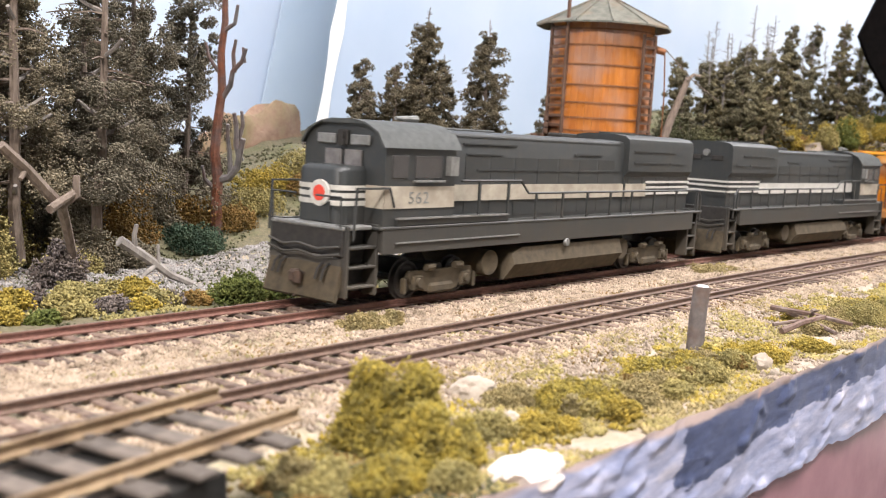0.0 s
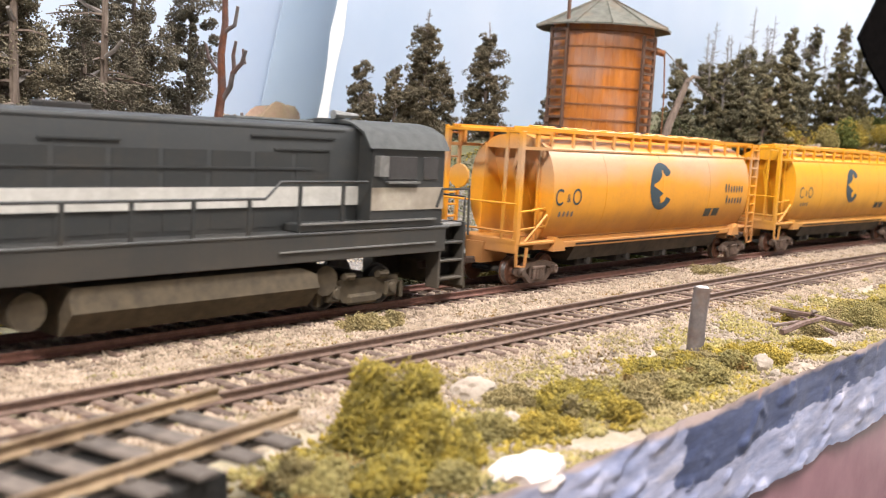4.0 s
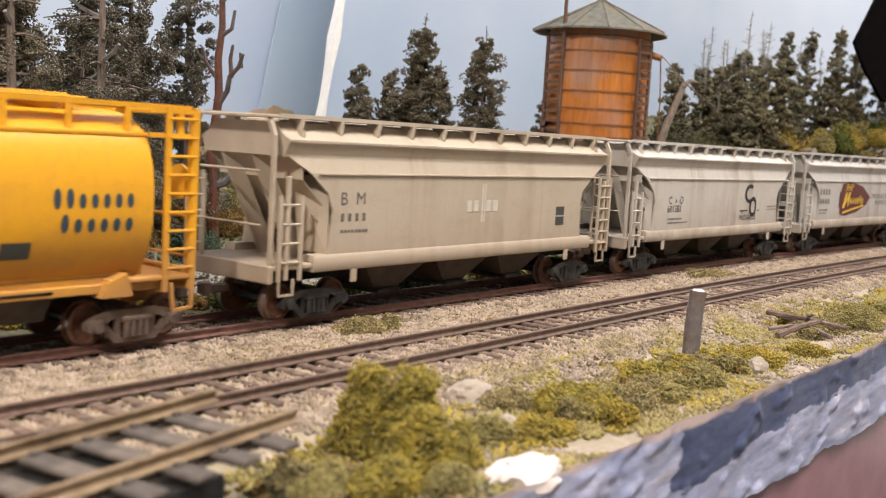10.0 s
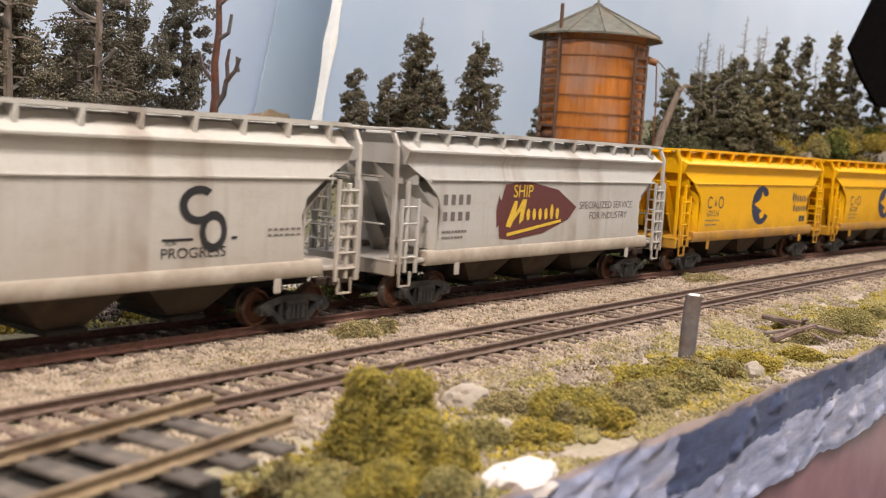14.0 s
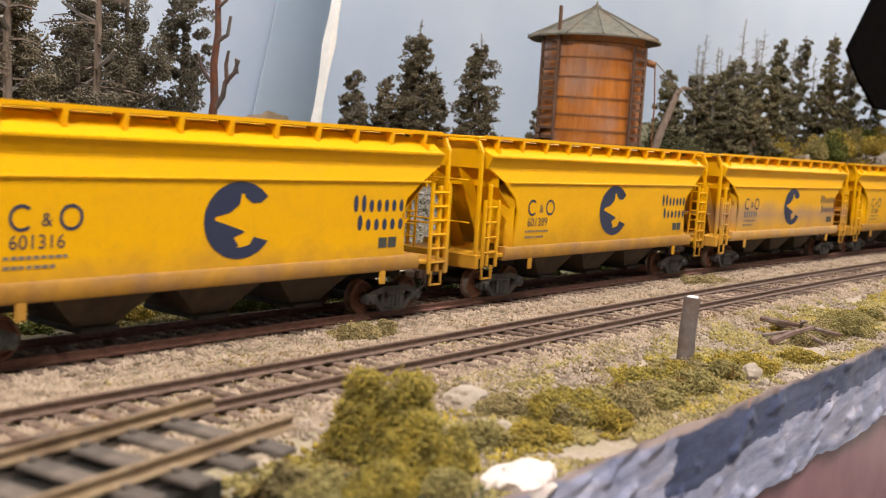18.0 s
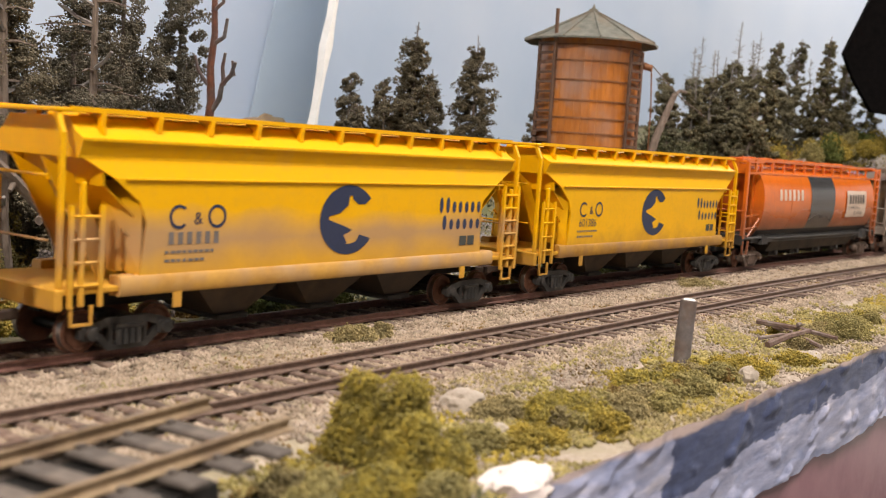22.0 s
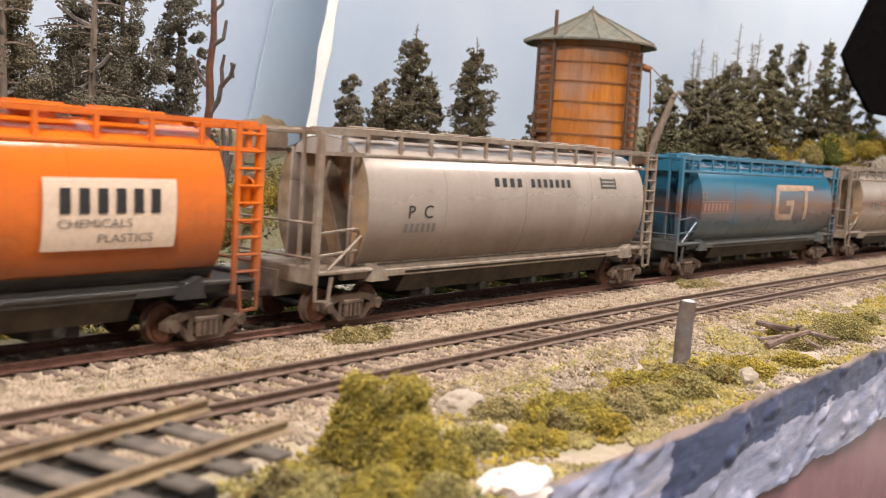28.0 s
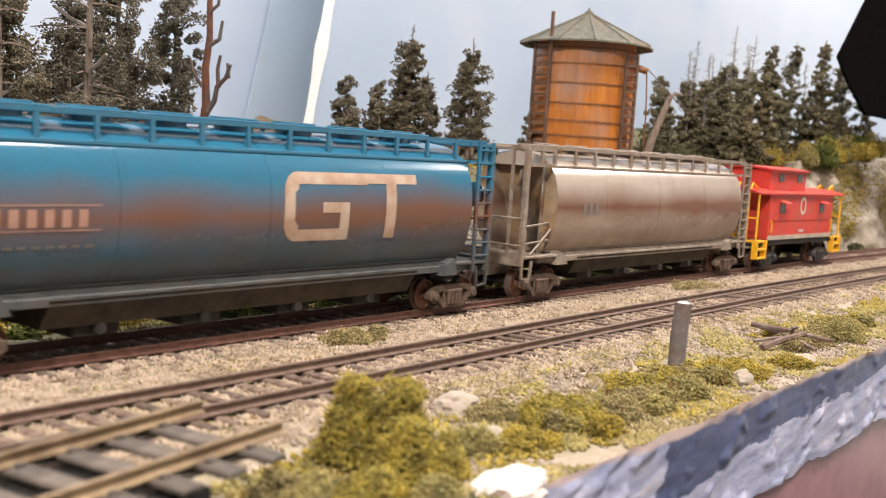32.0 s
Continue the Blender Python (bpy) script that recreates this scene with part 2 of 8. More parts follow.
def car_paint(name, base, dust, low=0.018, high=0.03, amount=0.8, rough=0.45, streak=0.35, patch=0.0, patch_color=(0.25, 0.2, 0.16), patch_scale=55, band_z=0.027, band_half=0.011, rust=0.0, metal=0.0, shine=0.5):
    """Weathered paint: a second tone that grows towards the bottom with an uneven edge, faint streaks and, if asked, a
    rusty patch.
    """
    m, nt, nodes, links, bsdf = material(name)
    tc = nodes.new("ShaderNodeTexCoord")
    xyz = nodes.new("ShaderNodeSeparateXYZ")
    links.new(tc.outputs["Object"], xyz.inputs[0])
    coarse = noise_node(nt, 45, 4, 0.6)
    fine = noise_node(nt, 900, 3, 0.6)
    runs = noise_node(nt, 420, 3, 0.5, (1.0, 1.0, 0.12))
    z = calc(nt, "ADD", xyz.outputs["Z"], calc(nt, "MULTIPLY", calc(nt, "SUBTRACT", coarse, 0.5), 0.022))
    # share of the second tone: none above high, all of amount below low
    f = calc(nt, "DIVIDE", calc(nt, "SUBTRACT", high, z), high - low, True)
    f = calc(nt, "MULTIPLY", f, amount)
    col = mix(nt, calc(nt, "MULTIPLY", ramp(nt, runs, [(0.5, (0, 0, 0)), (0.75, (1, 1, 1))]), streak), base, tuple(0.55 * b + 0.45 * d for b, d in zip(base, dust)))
    if patch:
        big = noise_node(nt, patch_scale, 3, 0.55, (1.0, 1.0, 1.3))
        band = calc(nt, "SUBTRACT", 1.0, calc(nt, "ABSOLUTE", calc(nt, "DIVIDE", calc(nt, "SUBTRACT", xyz.outputs["Z"], band_z), band_half)), True)
        pf = calc(nt, "MULTIPLY", ramp(nt, calc(nt, "ADD", calc(nt, "MULTIPLY", big, 0.7), calc(nt, "MULTIPLY", band, 0.45)), [(0.44, (0, 0, 0)), (0.76, (1, 1, 1))]), patch)
        col = mix(nt, pf, col, patch_color)
    if rust:
        drip = noise_node(nt, 110, 3, 0.55, (1.0, 0.15, 0.05))
        spot = noise_node(nt, 50, 3, 0.6)
        df = calc(nt, "MULTIPLY", ramp(nt, drip, [(0.52, (0, 0, 0)), (0.66, (1, 1, 1))]), ramp(nt, spot, [(0.35, (0.1, 0.1, 0.1)), (0.65, (1, 1, 1))]))
        col = mix(nt, calc(nt, "MULTIPLY", df, rust), col, (0.20, 0.125, 0.075))
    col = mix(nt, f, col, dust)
    grime = noise_node(nt, 160, 5, 0.7, (0.5, 1.0, 1.0))
    col = mix(nt, calc(nt, "MULTIPLY", ramp(nt, grime, [(0.5, (0, 0, 0)), (0.8, (1, 1, 1))]), min(0.35, streak)), col, dust)
    col = mix(nt, calc(nt, "MULTIPLY", calc(nt, "SUBTRACT", fine, 0.5), 0.5), col, dust)
    bsdf.inputs["Metallic"].default_value = metal
    bsdf.inputs["Specular IOR Level"].default_value = shine
    links.new(col, bsdf.inputs["Base Color"])
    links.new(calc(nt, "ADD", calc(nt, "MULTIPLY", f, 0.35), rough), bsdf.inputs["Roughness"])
    bump(nt, calc(nt, "ADD", fine, calc(nt, "MULTIPLY", coarse, 3.0)), bsdf, 0.22, 0.00012)
    return m


def plain(name, color, rough=0.6, metal=0.0):
    return surface(name, tuple(0.86 * c for c in color), tuple(min(1, 1.1 * c) for c in color), 700, rough, metal, 0.1, 0.0001)
# ---- the line of the track: straight, then a faint curve, then a quarter loop out of sight ----
BEND, LOOP, LOOP_R = 0.30, 0.90, 0.80


def curve_y(x):
    return -0.07 * max(0.0, x - BEND) ** 2


def track_point(s, side=0.0):
    """Place and heading on the train's track at s metres, side metres to its far side."""
    if s <= LOOP:
        x, y, a = s, curve_y(s), math.atan(-0.14 * max(0.0, s - BEND))
    else:
        a0 = math.atan(-0.14 * (LOOP - BEND))
        quarter = LOOP_R * (math.pi / 2 + a0)
        d = s - LOOP
        a = a0 - min(d, quarter) / LOOP_R
        x = LOOP + LOOP_R * (math.sin(-a) - math.sin(-a0))
        y = curve_y(LOOP) - LOOP_R * (math.cos(a0) - math.cos(a)) if d > 0 else curve_y(LOOP)
        if d > quarter:
            y -= d - quarter
    return x - math.sin(a) * side, y + math.cos(a) * side, a


# ---- materials of the setting ----
M_soil = surface("sandy_soil", (0.27, 0.215, 0.165), (0.46, 0.38, 0.31), 600, 0.95, 0, 0.8, 0.0006, (0.26, 0.24, 0.12), 38)
M_earth = surface("dark_forest_earth", (0.085, 0.075, 0.045), (0.19, 0.165, 0.10), 500, 0.95, 0, 0.8, 0.0006, (0.10, 0.11, 0.045), 60)
M_ballast = crumbs("ballast_stone", [(0.180, 0.139, 0.104), (0.386, 0.307, 0.233), (0.464, 0.370, 0.288), (0.273, 0.216, 0.164), (0.546, 0.446, 0.358)])
M_greystone = crumbs("grey_stone", [(0.17, 0.16, 0.155), (0.32, 0.30, 0.285), (0.25, 0.225, 0.21), (0.44, 0.415, 0.395)])
M_rail = surface("rusty_rail", (0.10, 0.045, 0.035), (0.21, 0.105, 0.08), 500, 0.6, 0.0, 0.3, 0.0002)
M_rail_grey = surface("dull_brown_rail", (0.075, 0.046, 0.034), (0.165, 0.105, 0.078), 500, 0.6, 0.0, 0.3, 0.0002)
M_railtop = surface("worn_rail_head", (0.12, 0.078, 0.060), (0.25, 0.175, 0.14), 300, 0.5, 0.4, 0.1, 0.0001)
M_tie = surface("weathered_tie", (0.075, 0.045, 0.034), (0.19, 0.135, 0.105), 500, 0.9, 0, 0.5, 0.0003, None, 60, 0.35, (0.25, 1, 1))
M_blacktie = surface("dusty_black_plastic", (0.066, 0.053, 0.045), (0.118, 0.098, 0.084), 420, 0.85, 0, 0.2, 0.0002, (0.18, 0.145, 0.12), 90)
M_brass = surface("tarnished_brass", (0.20, 0.135, 0.075), (0.37, 0.275, 0.17), 260, 0.5, 0.3, 0.2, 0.0002, (0.10, 0.06, 0.035), 80)


def plaster_paint():
    """Dark blue brushed over the upper part, lavender grey filler showing below and at the near end."""
    m, nt, nodes, links, bsdf = material("blue_painted_plaster")
    tc = nodes.new("ShaderNodeTexCoord")
    xyz = nodes.new("ShaderNodeSeparateXYZ")
    links.new(tc.outputs["Object"], xyz.inputs[0])
    big = noise_node(nt, 70, 4, 0.65, (0.5, 1.0, 1.6))
    fine = noise_node(nt, 520, 5, 0.65, (0.30, 1.0, 1.2))
    streak = noise_node(nt, 190, 4, 0.6, (0.30, 1.0, 1.2))
    z = calc(nt, "MULTIPLY", calc(nt, "ADD", xyz.outputs["Z"], 0.0212), 150.0)
    z = calc(nt, "ADD", z, calc(nt, "MULTIPLY", calc(nt, "SUBTRACT", 0.205, xyz.outputs["X"]), 4.5))
    x = calc(nt, "MULTIPLY", calc(nt, "SUBTRACT", xyz.outputs["X"], 0.1935), 90.0)
    f = calc(nt, "ADD", calc(nt, "MINIMUM", z, x), calc(nt, "MULTIPLY", calc(nt, "SUBTRACT", big, 0.5), 2.0))
    blue = ramp(nt, fine, [(0.35, (0.048, 0.064, 0.140)), (0.62, (0.072, 0.095, 0.195)), (0.80, (0.13, 0.16, 0.29))])
    grey = ramp(nt, streak, [(0.30, (0.18, 0.225, 0.42)), (0.44, (0.29, 0.33, 0.535)), (0.58, (0.41, 0.43, 0.61)), (0.72, (0.72, 0.68, 0.78))])
    grey = mix(nt, 0.35, grey, ramp(nt, fine, [(0.35, (0.24, 0.27, 0.40)), (0.70, (0.72, 0.68, 0.74))]))
    col = mix(nt, ramp(nt, f, [(0.44, (0, 0, 0)), (0.53, (1, 1, 1))]), grey, blue)
    lip = calc(nt, "ADD", calc(nt, "MULTIPLY", calc(nt, "ADD", xyz.outputs["Z"], 0.0072), 420.0), calc(nt, "MULTIPLY", calc(nt, "SUBTRACT", big, 0.5), 3.0))
    col = mix(nt, ramp(nt, lip, [(0.30, (0, 0, 0)), (0.80, (0.8, 0.8, 0.8))]), col, (0.58, 0.44, 0.38))
    spots = noise_node(nt, 75, 2, 0.5)
    col = mix(nt, ramp(nt, spots, [(0.70, (0, 0, 0)), (0.74, (1, 1, 1))]), col, (0.62, 0.36, 0.26))
    links.new(col, bsdf.inputs["Base Color"])
    bsdf.inputs["Roughness"].default_value = 0.36
    bump(nt, fine, bsdf, 0.35, 0.0005)
    return m


M_blueplaster = plaster_paint()
M_mauve = surface("mauve_painted_board", (0.28, 0.135, 0.165), (0.36, 0.19, 0.22), 40, 0.22, 0, 0.1, 0.0003)
M_wall = surface("white_wall_paint", (0.70, 0.69, 0.66), (0.78, 0.77, 0.75), 30, 0.8, 0, 0.05, 0.0005)
M_carpet = surface("grey_carpet", (0.12, 0.115, 0.11), (0.22, 0.21, 0.2), 300, 0.95, 0, 0.5, 0.001)
M_black = surface("black_cloth", (0.003, 0.003, 0.003), (0.007, 0.006, 0.006), 300, 1.0, 0, 0.2, 0.0004)
M_black.node_tree.nodes["Principled BSDF"].inputs["Specular IOR Level"].default_value = 0.02
M_sky = surface("pale_blue_backdrop_paint", (0.39, 0.485, 0.63), (0.455, 0.54, 0.67), 6, 0.7, 0, 0.04, 0.0003, (0.56, 0.61, 0.70), 3.0)
M_sky_left = surface("blue_backdrop_paint", (0.485, 0.59, 0.745), (0.57, 0.655, 0.79), 7, 0.7, 0, 0.04, 0.0003)
M_sky_band = surface("deeper_blue_backdrop", (0.45, 0.56, 0.69), (0.51, 0.62, 0.73), 9, 0.7, 0, 0.04, 0.0003)
M_white = surface("bare_white_edge", (0.80, 0.79, 0.77), (0.92, 0.91, 0.89), 200, 0.8, 0, 0.2, 0.0003)


# ---- the terrain: one sheet ----
def smooth(a, b, x):
    t = np.clip((x - a) / (b - a), 0, 1)
    return t * t * (3 - 2 * t)


def ground_z(x, y):
    x, y = np.asarray(x, float), np.asarray(y, float)
    c = np.where(x > BEND, -0.07 * np.minimum(np.maximum(x - BEND, 0), 0.7) ** 2, 0)
    v = y - c
    z = np.full_like(v, -0.0031)
    z = z - 0.0033 * smooth(-0.066, -0.085, v)
    z = z - 0.0012 * smooth(-0.028, -0.022, v) * smooth(-0.016, -0.022, v)
    z = z - 0.003 * smooth(0.015, 0.03, v)
    # hill behind: low at the open gravel, high towards the far end
    k = smooth(0.28, 0.50, x)
    z = z + (1 - k) * 0.020 * smooth(0.13, 0.22, v) + k * 0.054 * smooth(0.040, 0.115, v)
    far = smooth(0.60, 0.75, x)
    z = z + far * 0.028 * smooth(0.07, 0.16, v)
    rough = fbm(x, y, 3, 4, 60.0)
    z = z + rough * (0.0007 + 0.003 * smooth(0.03, 0.10, v))
    return z


def terrain():
    xs = np.concatenate([np.arange(-2.9, -0.1, 0.1), np.arange(-0.1, 1.1, 0.004), np.arange(1.1, 2.21, 0.03)])
    ys = np.concatenate([np.arange(-0.1235, 0.02, 0.0035), np.arange(0.02, 0.30, 0.006), np.array([0.30, 0.36, 0.45])])
    gx, gy = np.meshgrid(xs, ys, indexing="ij")
    v = np.stack([gx, gy, ground_z(gx, gy)], -1).reshape(-1, 3)
    i, j = np.meshgrid(np.arange(len(xs) - 1), np.arange(len(ys) - 1), indexing="ij")
    a = (i * len(ys) + j).ravel()
    f = np.stack([a, a + len(ys), a + len(ys) + 1, a + 1], -1)
    # the return leg of the bench, out of sight
    n = len(v)
    leg = np.array([(1.30, -2.35, -0.006), (2.2, -2.35, -0.006), (2.2, -0.1235, -0.006), (1.30, -0.1235, -0.006)])
    v, f = np.concatenate([v, leg]), np.concatenate([f, [[n, n + 1, n + 2, n + 3]]])
    me = raw_mesh("ground", v, f)
    me.polygons.foreach_set("use_smooth", [True] * len(me.polygons))
    me.materials.append(M_soil)
    me.materials.append(M_earth)
    cy = np.array([(p.center.x, p.center.y) for p in me.polygons])
    wild = (cy[:, 1] > 0.026 + 0.006 * fbm(cy[:, 0], cy[:, 1], 6, 3, 60.0)) & ~((cy[:, 0] < 0.36) & (cy[:, 1] > 0.058) & (cy[:, 1] < 0.12))
    me.polygons.foreach_set("material_index", wild.astype(np.int32))
    return tagged(new("ground", me), "sandy model landscape with scattered flock and gravel", "ground", kind="structure")


terrain()

# ---- fascia: rough blue plaster lip over a mauve board ----


def fascia():
    rng = np.random.default_rng(5)
    xs = np.concatenate([np.arange(-2.9, 0.0, 0.1), np.arange(0.0, 0.62, 0.0011), np.arange(0.62, 1.3, 0.05)])
    zs = np.linspace(-0.0045, -0.031, 36)
    gx, gz = np.meshgrid(xs, zs, indexing="ij")
    # long brush strokes along the edge, trowel smears and a few torn flakes
    along = gx + 0.35 * gz
    stroke = fbm(along * 0.16, gz - 0.10 * gx, 7, 4, 420.0)
    smear = fbm(along * 0.45, gz - 0.22 * gx, 17, 3, 130.0)
    flake = np.clip(fbm(along * 0.6, gz * 1.3 - 0.3 * gx, 27, 3, 170.0) - 0.22, 0, 1) ** 0.6
    d = 0.00016 * stroke + 0.00050 * smear - 0.00130 * flake + 0.0008 * fbm(gx, gz, 8, 2, 30.0)
    top = 0.0009 * fbm(gx, gx * 0, 9, 3, 120.0)
    edge = np.linspace(1, 0, 36)[None, :] ** 2
    low = 0.0022 * fbm(gx, gx * 0 + 3, 11, 4, 70.0) * np.linspace(0, 1, 36)[None, :] ** 3
    v = np.stack([gx, -0.1240 + d, gz + top * edge + low], -1).reshape(-1, 3)
    i, j = np.meshgrid(np.arange(len(xs) - 1), np.arange(len(zs) - 1), indexing="ij")
    a = (i * len(zs) + j).ravel()
    f = np.stack([a, a + 1, a + len(zs) + 1, a + len(zs)], -1)
    me = raw_mesh("layout_fascia", v, f)
    me.polygons.foreach_set("use_smooth", [True] * len(me.polygons))
    me.materials.append(M_blueplaster)
    ob = tagged(new("layout_fascia", me), "rough plaster edge brushed with dark blue paint", "fascia", kind="structure")
    back = Shape().box(-2.9, 1.3, -0.1224, -0.1180, -0.0270, -0.0068)
    part("plaster_core", back, M_white, ob)
    board = Shape().box(-2.9, 1.30, -0.1228, -0.1200, -0.42, -0.0270, 0.0003)
    tagged(part("fascia_board", board, M_mauve), "mauve painted board under the layout edge", "board", kind="structure")


fascia()


# ---- tracks ----
def rail_shape(s0, s1, side, step, foot=0.0011, z0=-0.0021, point=track_point):
    n = max(2, int((s1 - s0) / step) + 1)
    prof = [(-foot, z0), (foot, z0), (foot, z0 + 0.00025), (0.00022, z0 + 0.0006), (0.00022, -0.0007), (0.00045, -0.0005), (0.00045, -0.0001),
            (0.00030, 0.0), (-0.00030, 0.0), (-0.00045, -0.0001), (-0.00045, -0.0005), (-0.00022, -0.0007), (-0.00022, z0 + 0.0006), (-foot, z0 + 0.00025)]
    k = len(prof)
    sh = Shape()
    v = []
    for i in range(n):
        s = s0 + (s1 - s0) * i / (n - 1)
        for b, z in prof:
            x, y, _ = point(s, side + b)
            v.append((x, y, z))
    f = [(i * k + j, i * k + (j + 1) % k, (i + 1) * k + (j + 1) % k, (i + 1) * k + j) for i in range(n - 1) for j in range(k)]
    f += [tuple(range(k)), tuple(reversed(range((n - 1) * k, n * k)))]
    return sh.add(v, f)


def second_point(s, side=0.0):
    return track_point(s, side - 0.0525)


def track(name, label, point, s0, s1, rail_mat, seed):
    rng = random.Random(seed)
    root = thing(name, label, "railway track", "tracks on the layout")
    for side in (-0.00872, 0.00872):
        ob = part("rail", rail_shape(s0, s1, side, 0.02, point=point), rail_mat, root)
        ob.data.materials.append(M_railtop)
        for p in ob.data.polygons:
            if p.normal.z > 0.9 and p.center.z > -0.0002:
                p.material_index = 1
    tie = [Shape().box(-0.00125, 0.00125, -0.0152, 0.0152, -0.0044, -0.0021, 0.0003).mesh("tie") for _ in range(1)][0]
    tie.materials.append(M_tie)
    near0, near1 = 0.03, 1.02
    rest = Shape()
    s = s0
    while s < s1:
        x, y, a = point(s + rng.uniform(-0.0006, 0.0006), rng.uniform(-0.0008, 0.0008))
        dz = rng.uniform(-0.0004, 0.0001)
        if near0 < s < near1:
            ob = part("tie", tie, None, root, at=(x, y, dz), rz=a + rng.uniform(-0.03, 0.03))
        else:
            rest.box(-0.00125, 0.00125, -0.0152, 0.0152, -0.0044, -0.0021, 0, pose(x, y, dz, 0, 0, math.degrees(a)))
        s += 0.0066
    if rest.v:
        part("far_ties", rest, M_tie, root)["kind"] = "stuff"
    return root


track("railway_track", "main track with rust-brown rails on dark weathered ties", track_point, -2.7, 3.3, M_rail, 1)
track("railway_track", "passing track with dull brown rails half buried in ballast", second_point, -2.7, 1.2, M_rail_grey, 2)


def spur():
    a = radians(8.5)
    z = 0.0072
    ox, oy = 0.082, -0.0925

    def point(s, side=0.0):
        return ox + s * math.cos(a) - side * math.sin(a), oy + s * math.sin(a) + side * math.cos(a), a

    root = thing("spur_track", "dead-end spur of black plastic ties with tarnished brass rails", "railway track", "tracks on the layout")
    root.location.z = z
    part("rail", rail_shape(-0.30, 0.0310, 0.0088, 0.02, point=point), M_brass, root, "tarnished brass rail")
    part("rail", rail_shape(-0.30, 0.0300, -0.0088, 0.02, point=point), M_brass, root, "tarnished brass rail")
    sh = Shape().box(-0.0021, 0.0021, -0.0158, 0.0158, -0.0031, -0.0021, 0.0003)
    for y in (-0.0088, 0.0088):
        for e in (-0.0017, 0.0017):
            sh.box(-0.0007, 0.0007, y + e - 0.0005, y + e + 0.0005, -0.0022, -0.00145, 0.0002)
    tie = sh.mesh("tie")
    tie.materials.append(M_blacktie)
    s = 0.0205
    while s > -0.28:
        x, y, _ = point(s)
        part("tie", tie, None, root, at=(x, y, 0), rz=a)
        s -= 0.0090
    for y in (-0.0088, 0.0088):
        web = Shape()
        x0, y0, _ = point(-0.28, y)
        x1, y1, _ = point(0.022, y)
        web.box(0, 0.302, -0.0007, 0.0007, -0.0040, -0.0030, 0, pose(x0, y0, 0, 0, 0, 8.5))
        part("tie_web", web, M_blacktie, root)
    # roadbed that carries it; its near-black colour stands in for shade between ties
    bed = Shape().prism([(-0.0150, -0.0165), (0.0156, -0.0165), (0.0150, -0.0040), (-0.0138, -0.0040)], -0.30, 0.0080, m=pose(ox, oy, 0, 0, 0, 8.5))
    part("roadbed", bed, surface("shade_black_roadbed", (0.006, 0.0055, 0.005), (0.016, 0.014, 0.012), 600, 1.0, 0, 0.6, 0.0005), root, "roadbed coloured near black for the shade between ties")


spur()


# ---- loose stone: ballast and gravel, joined ----
def stones(name, label, x0, x1, y0, y1, n, size, mat, seed, keep=None, follow=True):
    rng = np.random.default_rng(seed)
    # denser towards the near end
    u = rng.random(n)
    x = x0 + (x1 - x0) * u ** 1.35
    y = y0 + (y1 - y0) * rng.random(n)
    if follow:
        y = y + np.where(x > BEND, -0.07 * np.maximum(x - BEND, 0) ** 2, 0)
    z = ground_z(x, y)
    if keep is not None:
        sel = keep(x, y, rng)
        x, y, z = x[sel], y[sel], z[sel]
    pts = np.stack([x, y, z + size * 0.25], -1)
    me = leaves(name, pts, size, rng, 0.55)
    me.materials.append(mat)
    return tagged(new(name, me), label, "gravel", kind="stuff")


def off_rails(x, y, rng):
    c = np.where(x > BEND, -0.07 * np.maximum(x - BEND, 0) ** 2, 0)
    v = y - c
    ok = np.ones(len(x), bool)
    for t in (0.0, -0.0525):
        for r in (-0.00872, 0.00872):
            ok &= np.abs(v - t - r) > 0.0017
    return ok


stones("ballast", "pinkish tan crushed stone ballast round the tracks", 0.06, 1.0, -0.077, 0.019, 200000, 0.00044, M_ballast, 11, off_rails)
stones("ballast", "coarse pale stones scattered by the tracks", 0.07, 0.8, -0.085, 0.022, 500, 0.0009, M_ballast, 12, off_rails)
stones("gravel", "tan gravel shoulder towards the layout edge", 0.10, 0.85, -0.1215, -0.072, 30000, 0.00055, M_ballast, 13, lambda x, y, r: fbm(x, y, 4, 3, 45.0) > -0.12)
stones("gravel", "grey gravel path behind the main track", 0.12, 0.42, 0.055, 0.135, 34000, 0.00055, M_greystone, 14, None, False)


# ---- backdrop: painted sheets behind the scenery ----
def sheet(name, label, mat, pts, z0, z1, lean=0.0, thick=0.003):
    """A standing sheet along a line of points; lean pushes the top along x."""
    n = len(pts)
    v, f = [], []
    for x, y in pts:
        for dy in (0, thick):
            v += [(x - (0 if lean == 0 else 0), y + dy, z0), (x, y + dy, z1)]
    if lean:
        for k in range(4):
            if k % 2:
                v[k] = (v[k][0] + lean, v[k][1], v[k][2])
    for i in range(n - 1):
        a, b = 4 * i, 4 * (i + 1)
        f += [(a, b, b + 1, a + 1), (a + 2, a + 3, b + 3, b + 2), (a + 1, b + 1, b + 3, a + 3), (a, a + 2, b + 2, b)]
    f += [(0, 1, 3, 2), (4 * n - 4, 4 * n - 2, 4 * n - 1, 4 * n - 3)]
    ob = part(name, Shape().add(v, f), mat)
    return tagged(ob, label, "backdrop", kind="structure")


